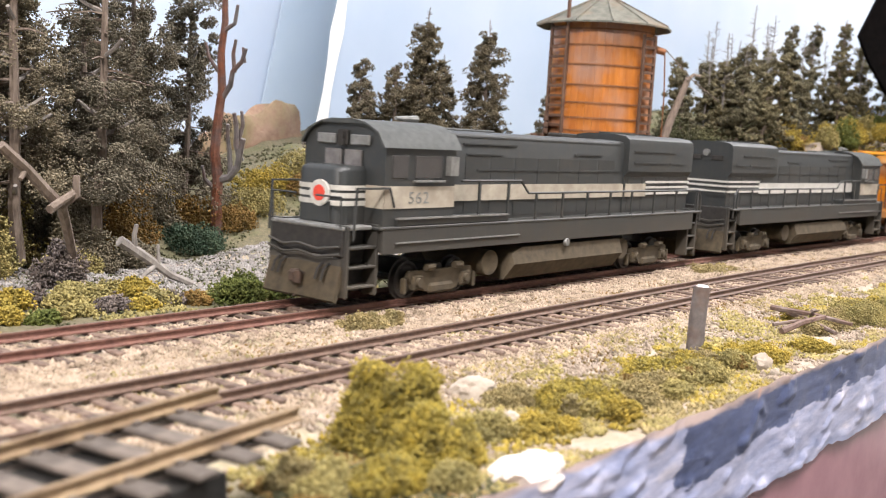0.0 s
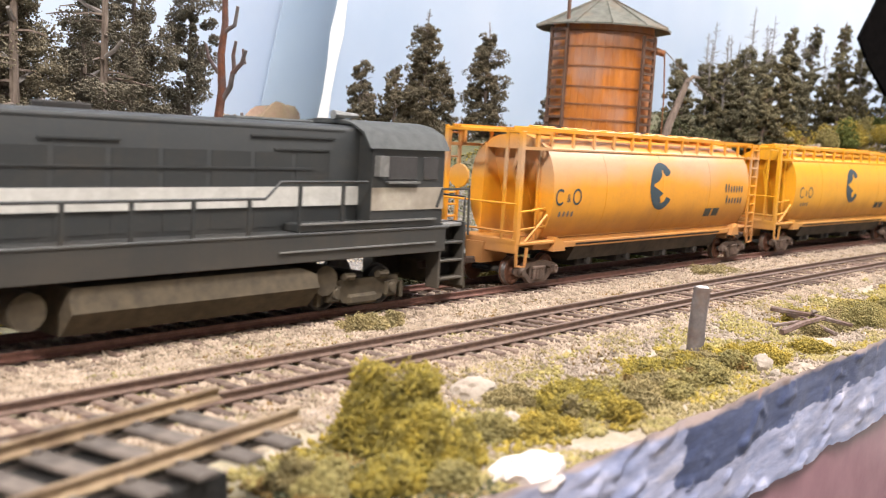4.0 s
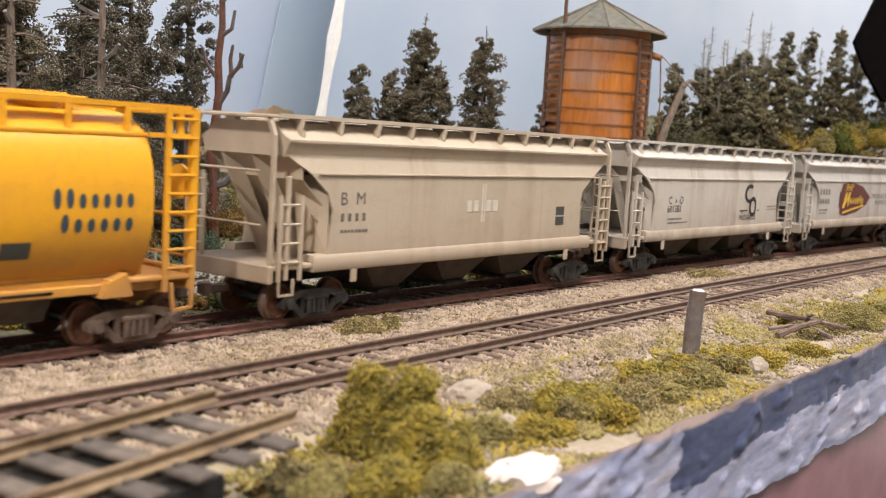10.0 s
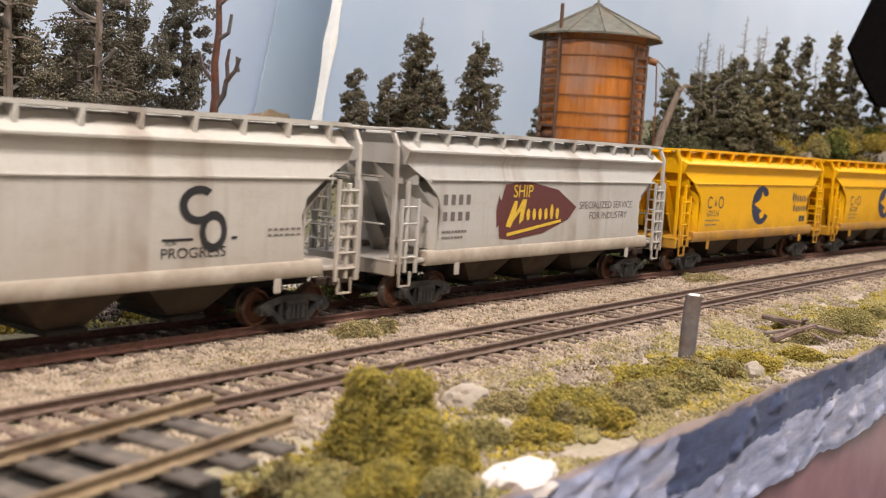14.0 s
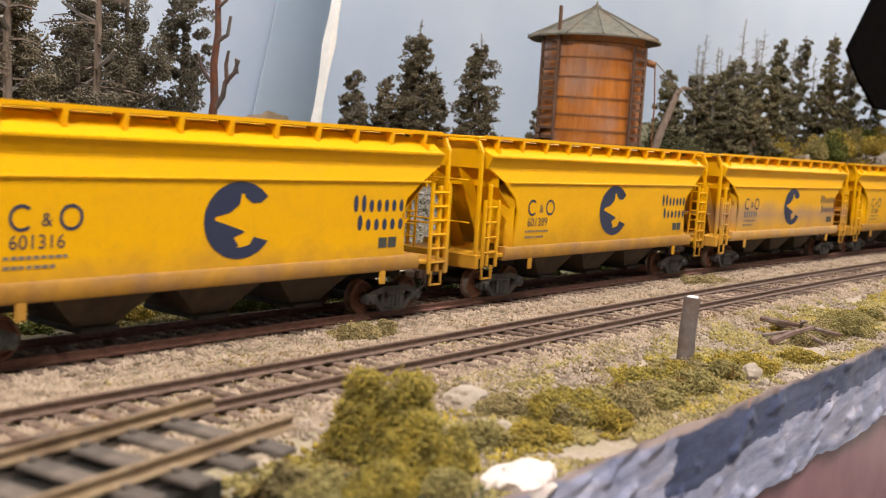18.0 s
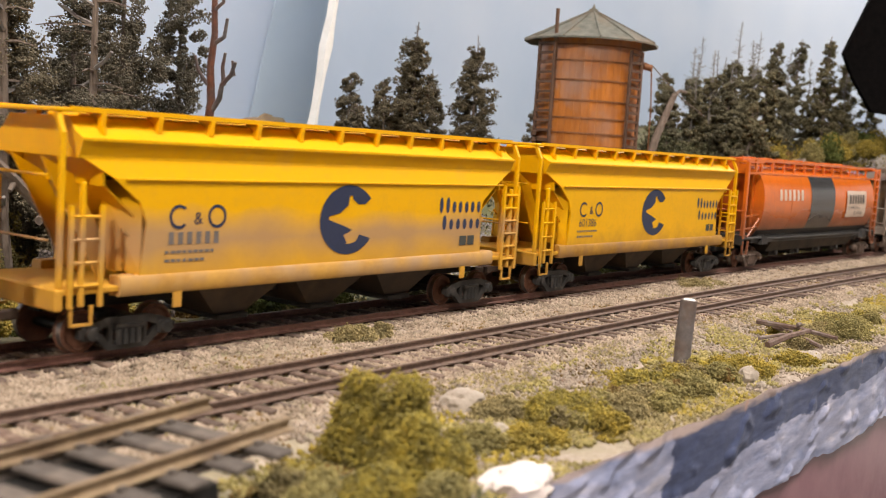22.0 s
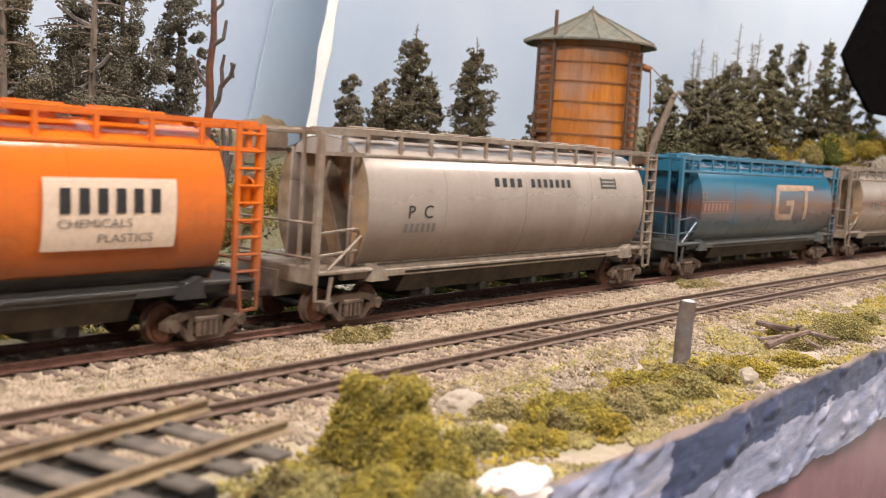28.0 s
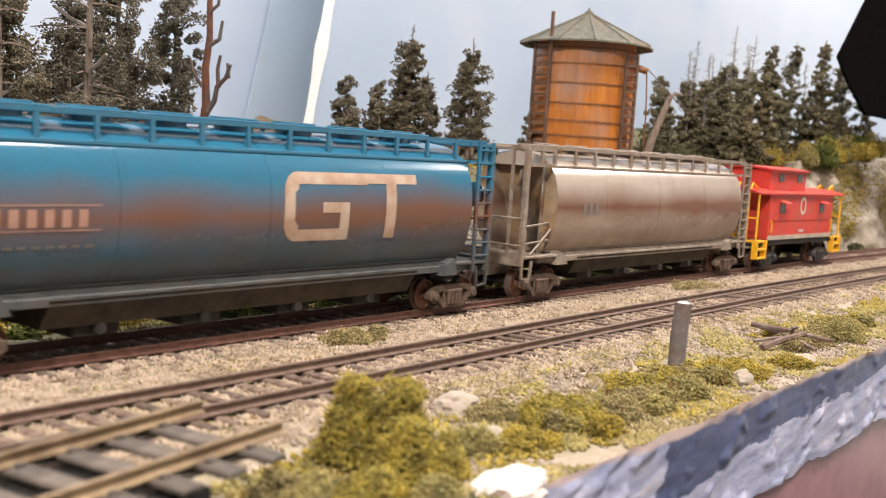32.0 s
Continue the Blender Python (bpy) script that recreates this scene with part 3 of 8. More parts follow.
bend = [(1.028, 0.215)] + [(1.03 + 0.45 * math.sin(t), 0.215 - 0.45 * (1 - math.cos(t))) for t in np.linspace(0.1, 1.5, 12)] + [(1.48, -0.30)]
sheet("backdrop", "pale blue painted sky sheet behind the trees", M_sky, [(0.4106, 0.215), (0.75, 0.215)] + bend, -0.05, 0.62, 0.1156)
sheet("backdrop", "blue painted sky sheet behind the tall trees", M_sky_left, [(-2.9, 0.292), (0.60, 0.292)], -0.05, 0.62)
sheet("backdrop", "strip of deeper blue beside the sky sheet edge", M_sky_band, [(0.4182, 0.286), (0.60, 0.286)], -0.05, 0.62, 0.151, 0.0006)
trim = Shape()
tv = []
for i in range(40):
    zz = -0.05 + 0.67 * i / 39
    xx = 0.4106 + 0.1156 * i / 39
    wob = 0.0008 * math.sin(i * 2.3) + 0.0006 * math.sin(i * 5.1)
    tv += [(xx - 0.0024 - wob, 0.2134, zz), (xx + 0.0006 + wob, 0.2134, zz), (xx - 0.0024 - wob, 0.2190, zz), (xx + 0.0006 + wob, 0.2190, zz)]
tf = [(0, 1, 3, 2), (156, 158, 159, 157)]
for i in range(39):
    a = 4 * i
    tf += [(a, a + 4, a + 5, a + 1), (a + 1, a + 5, a + 7, a + 3), (a + 3, a + 7, a + 6, a + 2), (a + 2, a + 6, a + 4, a)]
trim.add(tv, tf)
tagged(part("backdrop_edge", trim, M_white), "torn white edge of the sky sheet", "backdrop edge", kind="structure")

# ---- the room that closes the place ----
for nm, b in (("wall_north", (-3.3, 4.2, 1.0, 1.1)), ("wall_south", (-3.3, 4.2, -3.1, -3.0)), ("wall_west", (-3.4, -3.3, -3.1, 1.1)), ("wall_east", (4.2, 4.3, -3.1, 1.1))):
    tagged(part(nm, Shape().box(b[0], b[1], b[2], b[3], -1.1, 1.5), M_wall), "white painted room wall", "wall", kind="structure")
tagged(part("floor", Shape().box(-3.3, 4.2, -3.0, 1.0, -1.2, -1.1), M_carpet), "grey carpeted room floor", "floor", kind="structure")
tagged(part("ceiling", Shape().box(-3.4, 4.3, -3.1, 1.1, 1.5, 1.6), M_wall), "white room ceiling", "ceiling", kind="structure")
# ---- the train: shared parts ----
M_truck = surface("dusty_black_truck", (0.012, 0.012, 0.013), (0.034, 0.032, 0.031), 500, 0.6, 0.1, 0.3, 0.0002, (0.085, 0.075, 0.065), 150)
M_truck_brown = surface("rust_brown_truck", (0.06, 0.038, 0.028), (0.15, 0.10, 0.075), 500, 0.8, 0.1, 0.3, 0.0002, (0.17, 0.13, 0.10), 150)
M_wheel = surface("rusty_wheel_face", (0.085, 0.036, 0.022), (0.19, 0.085, 0.050), 500, 0.7, 0.2, 0.2, 0.0002)
M_tread = surface("bright_wheel_tread", (0.30, 0.27, 0.25), (0.48, 0.45, 0.43), 500, 0.3, 0.9, 0.1, 0.0001)
M_coupler = surface("rusty_coupler", (0.05, 0.035, 0.028), (0.12, 0.08, 0.06), 500, 0.7, 0.4, 0.2, 0.0002)
M_bay = surface("grimy_brown_hopper_bay", (0.030, 0.020, 0.012), (0.075, 0.048, 0.027), 200, 0.8, 0, 0.2, 0.0002, (0.035, 0.028, 0.022), 60)
M_under = surface("dark_underframe", (0.014, 0.013, 0.012), (0.035, 0.031, 0.028), 400, 0.85, 0, 0.2, 0.0002)
M_underbrown = surface("grimy_brown_underbody", (0.020, 0.016, 0.012), (0.055, 0.042, 0.030), 300, 0.9, 0, 0.2, 0.0002, (0.085, 0.062, 0.042), 60)
CACHE = {}


def cached(key, make, mat):
    if key not in CACHE:
        CACHE[key] = make().mesh(key)
        CACHE[key].materials.append(mat)
    return CACHE[key]


def wheel_shape(r):
    sh = Shape()
    for y0, y1, r0, r1 in ((-0.0012, -0.0009, r * 0.86, r), (-0.0009, 0.0008, r, r * 1.01), (0.0008, 0.0010, r * 1.01, r * 1.1), (0.0010, 0.0014, r * 1.1, r * 1.06)):
        sh.cyl((0, y0, 0), (0, y1, 0), r0, r1, 22, False)
    n = 22
    ring = lambda rr, y: [(rr * math.cos(2 * math.pi * i / n), y, rr * math.sin(2 * math.pi * i / n)) for i in range(n)]
    a = ring(r * 0.86, -0.0012) + ring(r * 0.74, -0.0005) + ring(r * 0.34, -0.0007) + ring(r * 0.28, -0.0014)
    f = [(k * n + i, k * n + (i + 1) % n, (k + 1) * n + (i + 1) % n, (k + 1) * n + i) for k in range(3) for i in range(n)] + [tuple(range(3 * n, 4 * n))]
    sh.add(a, f)
    sh.add(ring(r * 1.06, 0.0014), [tuple(range(n))])
    return sh


def frame_shape():
    """One cast side frame in the xz plane, standing on its wheels' journals."""
    sh = Shape()
    top = [(-0.0128, 0.0058), (-0.0100, 0.0072), (-0.0055, 0.0082), (0.0055, 0.0082), (0.0100, 0.0072), (0.0128, 0.0058), (0.0128, 0.0040), (0.0090, 0.0040),
           (0.0072, 0.0058), (0.0048, 0.0066), (-0.0048, 0.0066), (-0.0072, 0.0058), (-0.0090, 0.0040), (-0.0128, 0.0040)]
    sh.prism(top, -0.0009, 0.0009, "y")
    low = [(-0.0100, 0.0048), (-0.0078, 0.0052), (-0.0042, 0.0018), (0.0042, 0.0018), (0.0078, 0.0052), (0.0100, 0.0048), (0.0052, 0.0006), (-0.0052, 0.0006)]
    sh.prism(low, -0.0008, 0.0008, "y")
    for s in (-1, 1):
        sh.box(s * 0.0046 - 0.0007, s * 0.0046 + 0.0007, -0.0008, 0.0008, 0.0014, 0.0075, 0.0002)
        sh.box(s * 0.01015 - 0.0021, s * 0.01015 + 0.0021, -0.0013, 0.0010, 0.0032, 0.0066, 0.0005)
        sh.cyl((s * 0.01015, -0.0020, 0.0048), (s * 0.01015, -0.0010, 0.0048), 0.0013, 0.0016, 10)
    for x in (-0.0026, -0.0009, 0.0009, 0.0026):
        sh.cyl((x, -0.0010, 0.0019), (x, -0.0010, 0.0055), 0.00075, None, 7)
    sh.box(-0.0040, 0.0040, -0.0016, 0.0006, 0.0054, 0.0066, 0.0003)
    return sh


def truck(car, x, brown=False, wheel=0.0049):
    mat = M_truck_brown if brown else M_truck
    tag = "brown" if brown else "black"
    bol = part("truck", cached("truck_" + tag, lambda: Shape().box(-0.0022, 0.0022, -0.0118, 0.0118, 0.0040, 0.0086, 0.0005), mat), None, car, "", (x, 0, 0))
    fr = cached("side_frame_" + tag, frame_shape, mat)
    for s in (-1, 1):
        ob = part("side_frame", fr, None, bol, "", (0, s * 0.0128, 0), 0 if s < 0 else math.pi)
    wm = cached("wheel_%d" % (wheel * 1e5), lambda: wheel_shape(wheel), M_wheel)
    if len(wm.materials) == 1:
        wm.materials.append(M_tread)
        for p in wm.polygons:
            r = math.hypot(p.center.x, p.center.z)
            if r > wheel * 0.93 and abs(p.normal.y) < 0.75:
                p.material_index = 1
    am = cached("axle", lambda: Shape().cyl((0, -0.0118, 0), (0, 0.0118, 0), 0.0011, None, 8), M_truck)
    for s in (-1, 1):
        part("axle", am, None, bol, "", (s * 0.01015, 0, wheel))
        for e in (-1, 1):
            part("wheel", wm, None, bol, "rusty steel wheel with a bright tread", (s * 0.01015, e * 0.0088, wheel), 0 if e < 0 else math.pi)
    return bol


def coupler(car, x, sign):
    sh = Shape().box(0, 0.0068, -0.0011, 0.0011, 0.0072, 0.0096, 0.0004)
    sh.box(0.0052, 0.0086, -0.0024, 0.0004, 0.0068, 0.0102, 0.0006)
    sh.cyl((0.0082, 0.0014, 0.0068), (0.0082, 0.0014, 0.0102), 0.0012, None, 8)
    sh.tube([(0.0058, -0.0005, 0.0070), (0.0056, -0.0005, 0.0040), (0.0072, -0.0012, 0.0024)], 0.00035, 5)
    part("coupler", cached("coupler", lambda: sh, M_coupler), None, car, "", (x, 0, 0), 0 if sign > 0 else math.pi)


# ---- flat lettering and marks, laid on a side ----
def text_polys(body, size, x, z, align="LEFT", wide=1.0):
    cu = bpy.data.curves.new("lettering", "FONT")
    cu.body, cu.size, cu.align_x = body, size, align
    cu.resolution_u = 3
    ob = bpy.data.objects.new("lettering", cu)
    me = bpy.data.meshes.new_from_object(ob)
    v = [(x + p.co.x * wide, z + p.co.y) for p in me.vertices]
    f = [tuple(p.vertices) for p in me.polygons]
    bpy.data.objects.remove(ob)
    bpy.data.meshes.remove(me)
    bpy.data.curves.remove(cu)
    return v, f


def poly(pts):
    return list(pts), [tuple(range(len(pts)))]


def bar(x0, x1, z0, z1):
    return poly([(x0, z0), (x1, z0), (x1, z1), (x0, z1)])


def arc(cx, cz, rx, rz, t, a0, a1, n=22):
    """A ring piece between two angles in degrees; t is its thickness as a share of the radius."""
    v, f = [], []
    for i in range(n + 1):
        a = radians(a0 + (a1 - a0) * i / n)
        for k in (1.0, 1.0 - t):
            v.append((cx + rx * k * math.cos(a), cz + rz * k * math.sin(a)))
    f = [(2 * i, 2 * i + 1, 2 * i + 3, 2 * i + 2) for i in range(n)]
    return v, f


def word_bars(x0, x1, z0, z1, n, seed, fat=0.62):
    """A line of small print as plain bars of one height."""
    rng = random.Random(seed)
    w = (x1 - x0) / n
    out = []
    for i in range(n):
        a = x0 + i * w
        out.append(bar(a, a + w * rng.uniform(0.62, 0.82), z0, z1))
    return out


def word_rounds(x0, x1, z0, z1, n, tall=(0,), fill=0.58):
    """A name as a row of plain upright ovals, the tall ones to the full height."""
    w = (x1 - x0) / n
    out = []
    for i in range(n):
        h = (z1 - z0) * (1.0 if i in tall else 0.74)
        c, r = x0 + (i + 0.5) * w, w * fill / 2
        out.append(poly([(c + r * math.cos(2 * math.pi * k / 12), z0 + h / 2 + h / 2 * math.sin(2 * math.pi * k / 12)) for k in range(12)]))
    return out


def word_blocks(x0, x1, z0, z1, n, fill=0.55):
    """A heavy name as a row of plain bars."""
    w = (x1 - x0) / n
    return [bar(x0 + i * w, x0 + (i + fill) * w, z0, z1) for i in range(n)]


def decal(car, name, polys, mat, side, lift=0.00012, label=""):
    """side(z) gives the half width of the car there; the marks follow its curve."""
    bm = bmesh.new()
    for v, f in polys:
        vs = [bm.verts.new((x, 0, z)) for x, z in v]
        for q in f:
            try:
                bm.faces.new([vs[i] for i in q])
            except ValueError:
                pass
    if side(0.030) != side(0.038):
        zs = [v.co.z for v in bm.verts]
        z = math.floor(min(zs) / 0.0012) * 0.0012
        while z < max(zs):
            bmesh.ops.bisect_plane(bm, geom=bm.verts[:] + bm.edges[:] + bm.faces[:], plane_co=(0, 0, z), plane_no=(0, 0, 1))
            z += 0.0012
    for v in bm.verts:
        v.co.y = -side(v.co.z) - lift
    me = bpy.data.meshes.new(name)
    bm.to_mesh(me)
    bm.free()
    me.materials.append(mat)
    ob = new(name, me)
    ob.parent = car
    if label:
        ob["label"] = label
    if name in ("name_mark", "small_print", "car_number", "reporting_mark", "slogan", "sign_lettering", "cab_number", "number_panel"):
        ob["kind"] = "stuff"
    return ob


M_navy = plain("navy_marking", (0.020, 0.030, 0.075), 0.5)
M_teal = plain("blue_grey_marking", (0.030, 0.055, 0.075), 0.5)
M_blackmark = plain("black_marking", (0.018, 0.018, 0.020), 0.6)
M_faded = plain("faded_marking", (0.16, 0.14, 0.13), 0.7)
M_plate = plain("dark_data_plate", (0.05, 0.055, 0.05), 0.6)
M_whitemark = plain("off_white_marking", (0.62, 0.58, 0.50), 0.6)
M_maroon = plain("maroon_marking", (0.115, 0.030, 0.028), 0.6)
M_yellowmark = plain("yellow_marking", (0.70, 0.46, 0.04), 0.6)
M_glass_dark = plain("dark_window", (0.045, 0.048, 0.05), 0.25)


def cat_logo(cx, cz, w, h):
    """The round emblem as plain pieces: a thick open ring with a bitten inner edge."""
    out = [arc(cx, cz, w / 2, h / 2, 0.30, 38, 318, 34)]
    rx, rz = w / 2, h / 2
    q = lambda a, b: (cx + a * rx, cz + b * rz)
    out.append(poly([q(-0.72, 0.02), q(-0.66, -0.52), q(-0.40, -0.80), q(-0.02, -0.66), q(-0.16, -0.44), q(0.16, -0.30), q(-0.20, -0.16)]))
    out.append(poly([q(-0.70, 0.10), q(-0.30, 0.20), q(-0.02, 0.42), q(0.02, 0.74), q(-0.40, 0.80), q(-0.66, 0.52)]))
    out.append(poly([q(0.06, 0.98), q(0.14, 0.60), q(0.34, 0.44), q(0.60, 0.46), q(0.80, 0.62), q(0.50, 0.84)]))
    out.append(poly([q(0.28, -0.66), q(0.42, -0.44), q(0.84, -0.56), q(0.72, -0.70), q(0.44, -0.88)]))
    return out


def initials(x0, x1, z0, z1):
    """Two round marks with a small one between them."""
    h, w = z1 - z0, x1 - x0
    r = h / 2
    cz = (z0 + z1) / 2
    return [arc(x0 + r, cz, r, r, 0.26, 45, 315, 18), arc(x1 - r, cz, r, r, 0.26, 0, 360, 22),
            text_polys("&", r * 1.45, (x0 + x1) / 2, cz - r * 0.62, "CENTER", 1.0)]


def grab(car, name, pts, mat, r=0.00030):
    return part(name, Shape().tube(pts, r, 5), mat, car)


def walk_profile(s, y0, y1, boards, z0, z1):
    """Cross-section of a running board: planks with grooves between them and a raised outer lip."""
    w = (y1 - y0) / boards
    top = []
    for k in range(boards):
        a, b = y0 + k * w, y0 + (k + 1) * w
        top += [(a + 0.00015, z1), (b - 0.00025, z1), (b - 0.0002, z0 + 0.0001), (b + 0.0001, z0 + 0.0001)] if k < boards - 1 else [(a + 0.00015, z1), (b - 0.0005, z1), (b - 0.0005, z1 + 0.0003), (b, z1 + 0.0003)]
    out = [(y0, z0)] + top + [(y1, z0 - 0.0003), (y1 - 0.0005, z0 - 0.0003), (y1 - 0.0005, z0)]
    return [(s * y, z) for y, z in out]


# ---- trough-topped hopper with sloping ends ----
def ps_side(z):
    return 0.0173


M_rustend = surface("rust_stained_tan", (0.16, 0.105, 0.065), (0.36, 0.27, 0.19), 160, 0.8, 0, 0.2, 0.0002, (0.42, 0.24, 0.10), 70)


def trough_hopper(label, paint, marks, dust_mat=None):
    car = thing("covered_hopper", label, "freight car", "cars of the train")
    W, E = 0.0173, 0.0820
    sill = dust_mat or paint
    # side walls with the cut-back ends
    for s in (-1, 1):
        sh = Shape()
        out = [(-E + 0.0155, 0.0177), (E - 0.0165, 0.0177), (E - 0.0182, 0.0300), (E - 0.0165, 0.0345), (E - 0.0095, 0.0398), (-E + 0.0082, 0.0398), (-E + 0.0150, 0.0345), (-E + 0.0170, 0.0300)]
        sh.prism(out, s * W, s * (W - 0.0007), "y")
        part("side_wall", sh, paint, car)
        y0, y1 = s * W, s * (W - 0.0013)
        up = Shape().add([(-E + 0.0082, y0, 0.0398), (E - 0.0095, y0, 0.0398), (E, y1, 0.0446), (-E, y1, 0.0446), (-E + 0.0082, y0 - s * 0.0008, 0.0398), (E - 0.0095, y0 - s * 0.0008, 0.0398), (E, y1 - s * 0.0008, 0.0446), (-E, y1 - s * 0.0008, 0.0446)],
                         [(0, 1, 2, 3), (7, 6, 5, 4), (0, 4, 5, 1), (1, 5, 6, 2), (2, 6, 7, 3), (3, 7, 4, 0)])
        part("upper_panel", up, paint, car)
        rib = Shape().box(-E + 0.011, E - 0.006, s * (W + 0.0005), s * W, 0.0394, 0.0400, 0.0001)
        part("side_rib", rib, paint, car)
        part("side_sill", Shape().prism([(s * (W - 0.0035), 0.0135), (s * (W + 0.0003), 0.0135), (s * (W + 0.0006), 0.0140), (s * (W + 0.0006), 0.0172), (s * (W + 0.0001), 0.0180), (s * (W - 0.0035), 0.0180)], -E + 0.010, E - 0.010), sill, car)
        # corner channel behind the cut
        for e in (-1, 1):
            fl = Shape()
            fl.add([(e * (E - 0.0160), s * (W - 0.0008), 0.0179), (e * (E - 0.0160), s * (W - 0.0008), 0.0390), (e * (E - 0.0100), s * (W - 0.0085), 0.0390), (e * (E - 0.0125), s * (W - 0.0085), 0.0186),
                    (e * (E - 0.0167), s * (W - 0.0010), 0.0179), (e * (E - 0.0167), s * (W - 0.0010), 0.0390), (e * (E - 0.0107), s * (W - 0.0087), 0.0390), (e * (E - 0.0132), s * (W - 0.0087), 0.0186)],
                   [(0, 1, 2, 3), (4, 7, 6, 5), (0, 3, 7, 4), (1, 5, 6, 2), (0, 4, 5, 1), (3, 2, 6, 7)])
            part("corner_panel", fl, paint, car)
            br = Shape().tube([(e * (E - 0.0120), s * (W - 0.0030), 0.0285), (e * (E - 0.0185), s * (W - 0.0030), 0.0235)], 0.0004, 4)
            part("corner_brace", br, paint, car)
    # upper body and roof
    top = [(-W + 0.0013, 0.0440), (-W + 0.0013, 0.0447), (-W - 0.0001, 0.0478), (-W + 0.0001, 0.0484), (-W + 0.0025, 0.0496), (-0.0118, 0.0528), (0.0118, 0.0528), (W - 0.0025, 0.0496), (W - 0.0001, 0.0484), (W + 0.0001, 0.0478), (W - 0.0013, 0.0447), (W - 0.0013, 0.0440)]
    part("roof", Shape().prism(top, -E, E), paint, car)
    for s in (-1, 1):
        part("roof_ledge", Shape().box(-E, E, s * (W + 0.0001) - 0.0003, s * (W + 0.0001) + 0.0003, 0.0478, 0.0484), paint, car)
    hatch = Shape().box(-E + 0.006, E - 0.006, -0.0064, 0.0064, 0.0526, 0.0537, 0.0003)
    part("trough_hatch", hatch, paint, car)
    # roof walks and their brackets
    for s in (-1, 1):
        board = Shape().prism(walk_profile(s, 0.0066, 0.0150, 5, 0.0541, 0.0546), -E - 0.0015, E + 0.0015)
        part("roof_walk", board, paint, car)
        for i in range(11):
            x = -E + 0.0065 + i * (2 * E - 0.013) / 10
            br = Shape().prism([(s * 0.0100, 0.0541), (s * 0.0150, 0.0541), (s * 0.0151, 0.0533), (s * 0.0146, 0.0500), (s * 0.0110, 0.0526)], x - 0.0006, x + 0.0006)
            part("roof_walk_bracket", br, paint, car)
    for e in (-1, 1):
        # end sheet, slope sheet, floor
        part("end_sheet", Shape().box(min(e * (E - 0.0065), e * (E - 0.0058)), max(e * (E - 0.0065), e * (E - 0.0058)), -W + 0.0012, W - 0.0012, 0.0380, 0.0510), paint, car)
        sl = Shape().add([(e * (E - 0.0062), -W + 0.002, 0.0384), (e * (E - 0.0062), W - 0.002, 0.0384), (e * (E - 0.0330), W - 0.002, 0.0150), (e * (E - 0.0330), -W + 0.002, 0.0150),
                          (e * (E - 0.0069), -W + 0.002, 0.0384), (e * (E - 0.0069), W - 0.002, 0.0384), (e * (E - 0.0337), W - 0.002, 0.0150), (e * (E - 0.0337), -W + 0.002, 0.0150)],
                         [(0, 1, 2, 3), (4, 7, 6, 5), (0, 4, 5, 1), (2, 6, 7, 3), (0, 3, 7, 4), (1, 5, 6, 2)])
        part("slope_sheet", sl, paint, car)
        part("end_walk", Shape().box(min(e * (E + 0.0005), e * (E + 0.0052)), max(e * (E + 0.0005), e * (E + 0.0052)), -0.0150, 0.0150, 0.0536, 0.0545, 0.0002), paint, car)
        part("end_platform", Shape().box(min(e * (E + 0.0055), e * (E - 0.0300)), max(e * (E + 0.0055), e * (E - 0.0300)), -W, W, 0.0146, 0.0160, 0.0003), paint, car)
        part("end_sill", Shape().box(min(e * (E + 0.0055), e * (E + 0.0035)), max(e * (E + 0.0055), e * (E + 0.0035)), -W, W, 0.0112, 0.0160, 0.0004), paint, car)
        for s in (-1, 1):
            g = Shape().prism([(e * (E + 0.0028), 0.0440), (e * (E - 0.0050), 0.0400), (e * (E - 0.0185), 0.0160), (e * (E - 0.0120), 0.0160)] if e < 0 else [(E + 0.0028, 0.0440), (E - 0.0120, 0.0160), (E - 0.0185, 0.0160), (E - 0.0050, 0.0400)], s * 0.0062, s * 0.0056, "y")
            part("end_gusset", g, paint, car)
            y = s * 0.0160
            p = Shape()
            p.box(e * (E + 0.0040) - 0.0006, e * (E + 0.0040) + 0.0006, y - 0.0007, y + 0.0007, 0.0150, 0.0496, 0.0002)
            part("end_post", p, paint, car)
            p = Shape().tube([(e * (E + 0.0040), y, 0.0492), (e * (E + 0.0040), s * 0.0136, 0.0541)], 0.0008, 4)
            part("post_top", p, paint, car)
            w = s * (W - 0.0001)
            part("corner_post", Shape().box(e * (E - 0.0005) - 0.0006, e * (E - 0.0005) + 0.0006, w - 0.0006, w + 0.0006, 0.0120, 0.0385 if s * e < 0 else 0.0390, 0.0002), paint, car)
            # stirrup step
            st = Shape().tube([(e * (E + 0.0018), w, 0.0122), (e * (E + 0.0018), w, 0.0080), (e * (E - 0.0032), w, 0.0080), (e * (E - 0.0032), w, 0.0122)], 0.0005, 4)
            part("stirrup_step", st, paint, car)
            # ladders: on the end at one corner, on the side at the other
            if s * e < 0:
                for yy in (s * 0.0096, s * 0.0168):
                    part("ladder_stile", Shape().box(e * (E + 0.0050) - 0.0003, e * (E + 0.0050) + 0.0003, yy - 0.0004, yy + 0.0004, 0.0130, 0.0380), paint, car)
                for k in range(6):
                    z = 0.0150 + k * 0.0043
                    grab(car, "ladder_rung", [(e * (E + 0.0052), s * 0.0096, z), (e * (E + 0.0052), s * 0.0168, z)], paint, 0.00035)
                for k in range(6):
                    z = 0.0150 + k * 0.0043
                    if s < 0:
                        grab(car, "side_rung", [(e * (E + 0.0030), w - 0.0006, z), (e * (E - 0.0050), w - 0.0006, z)], paint, 0.00042)
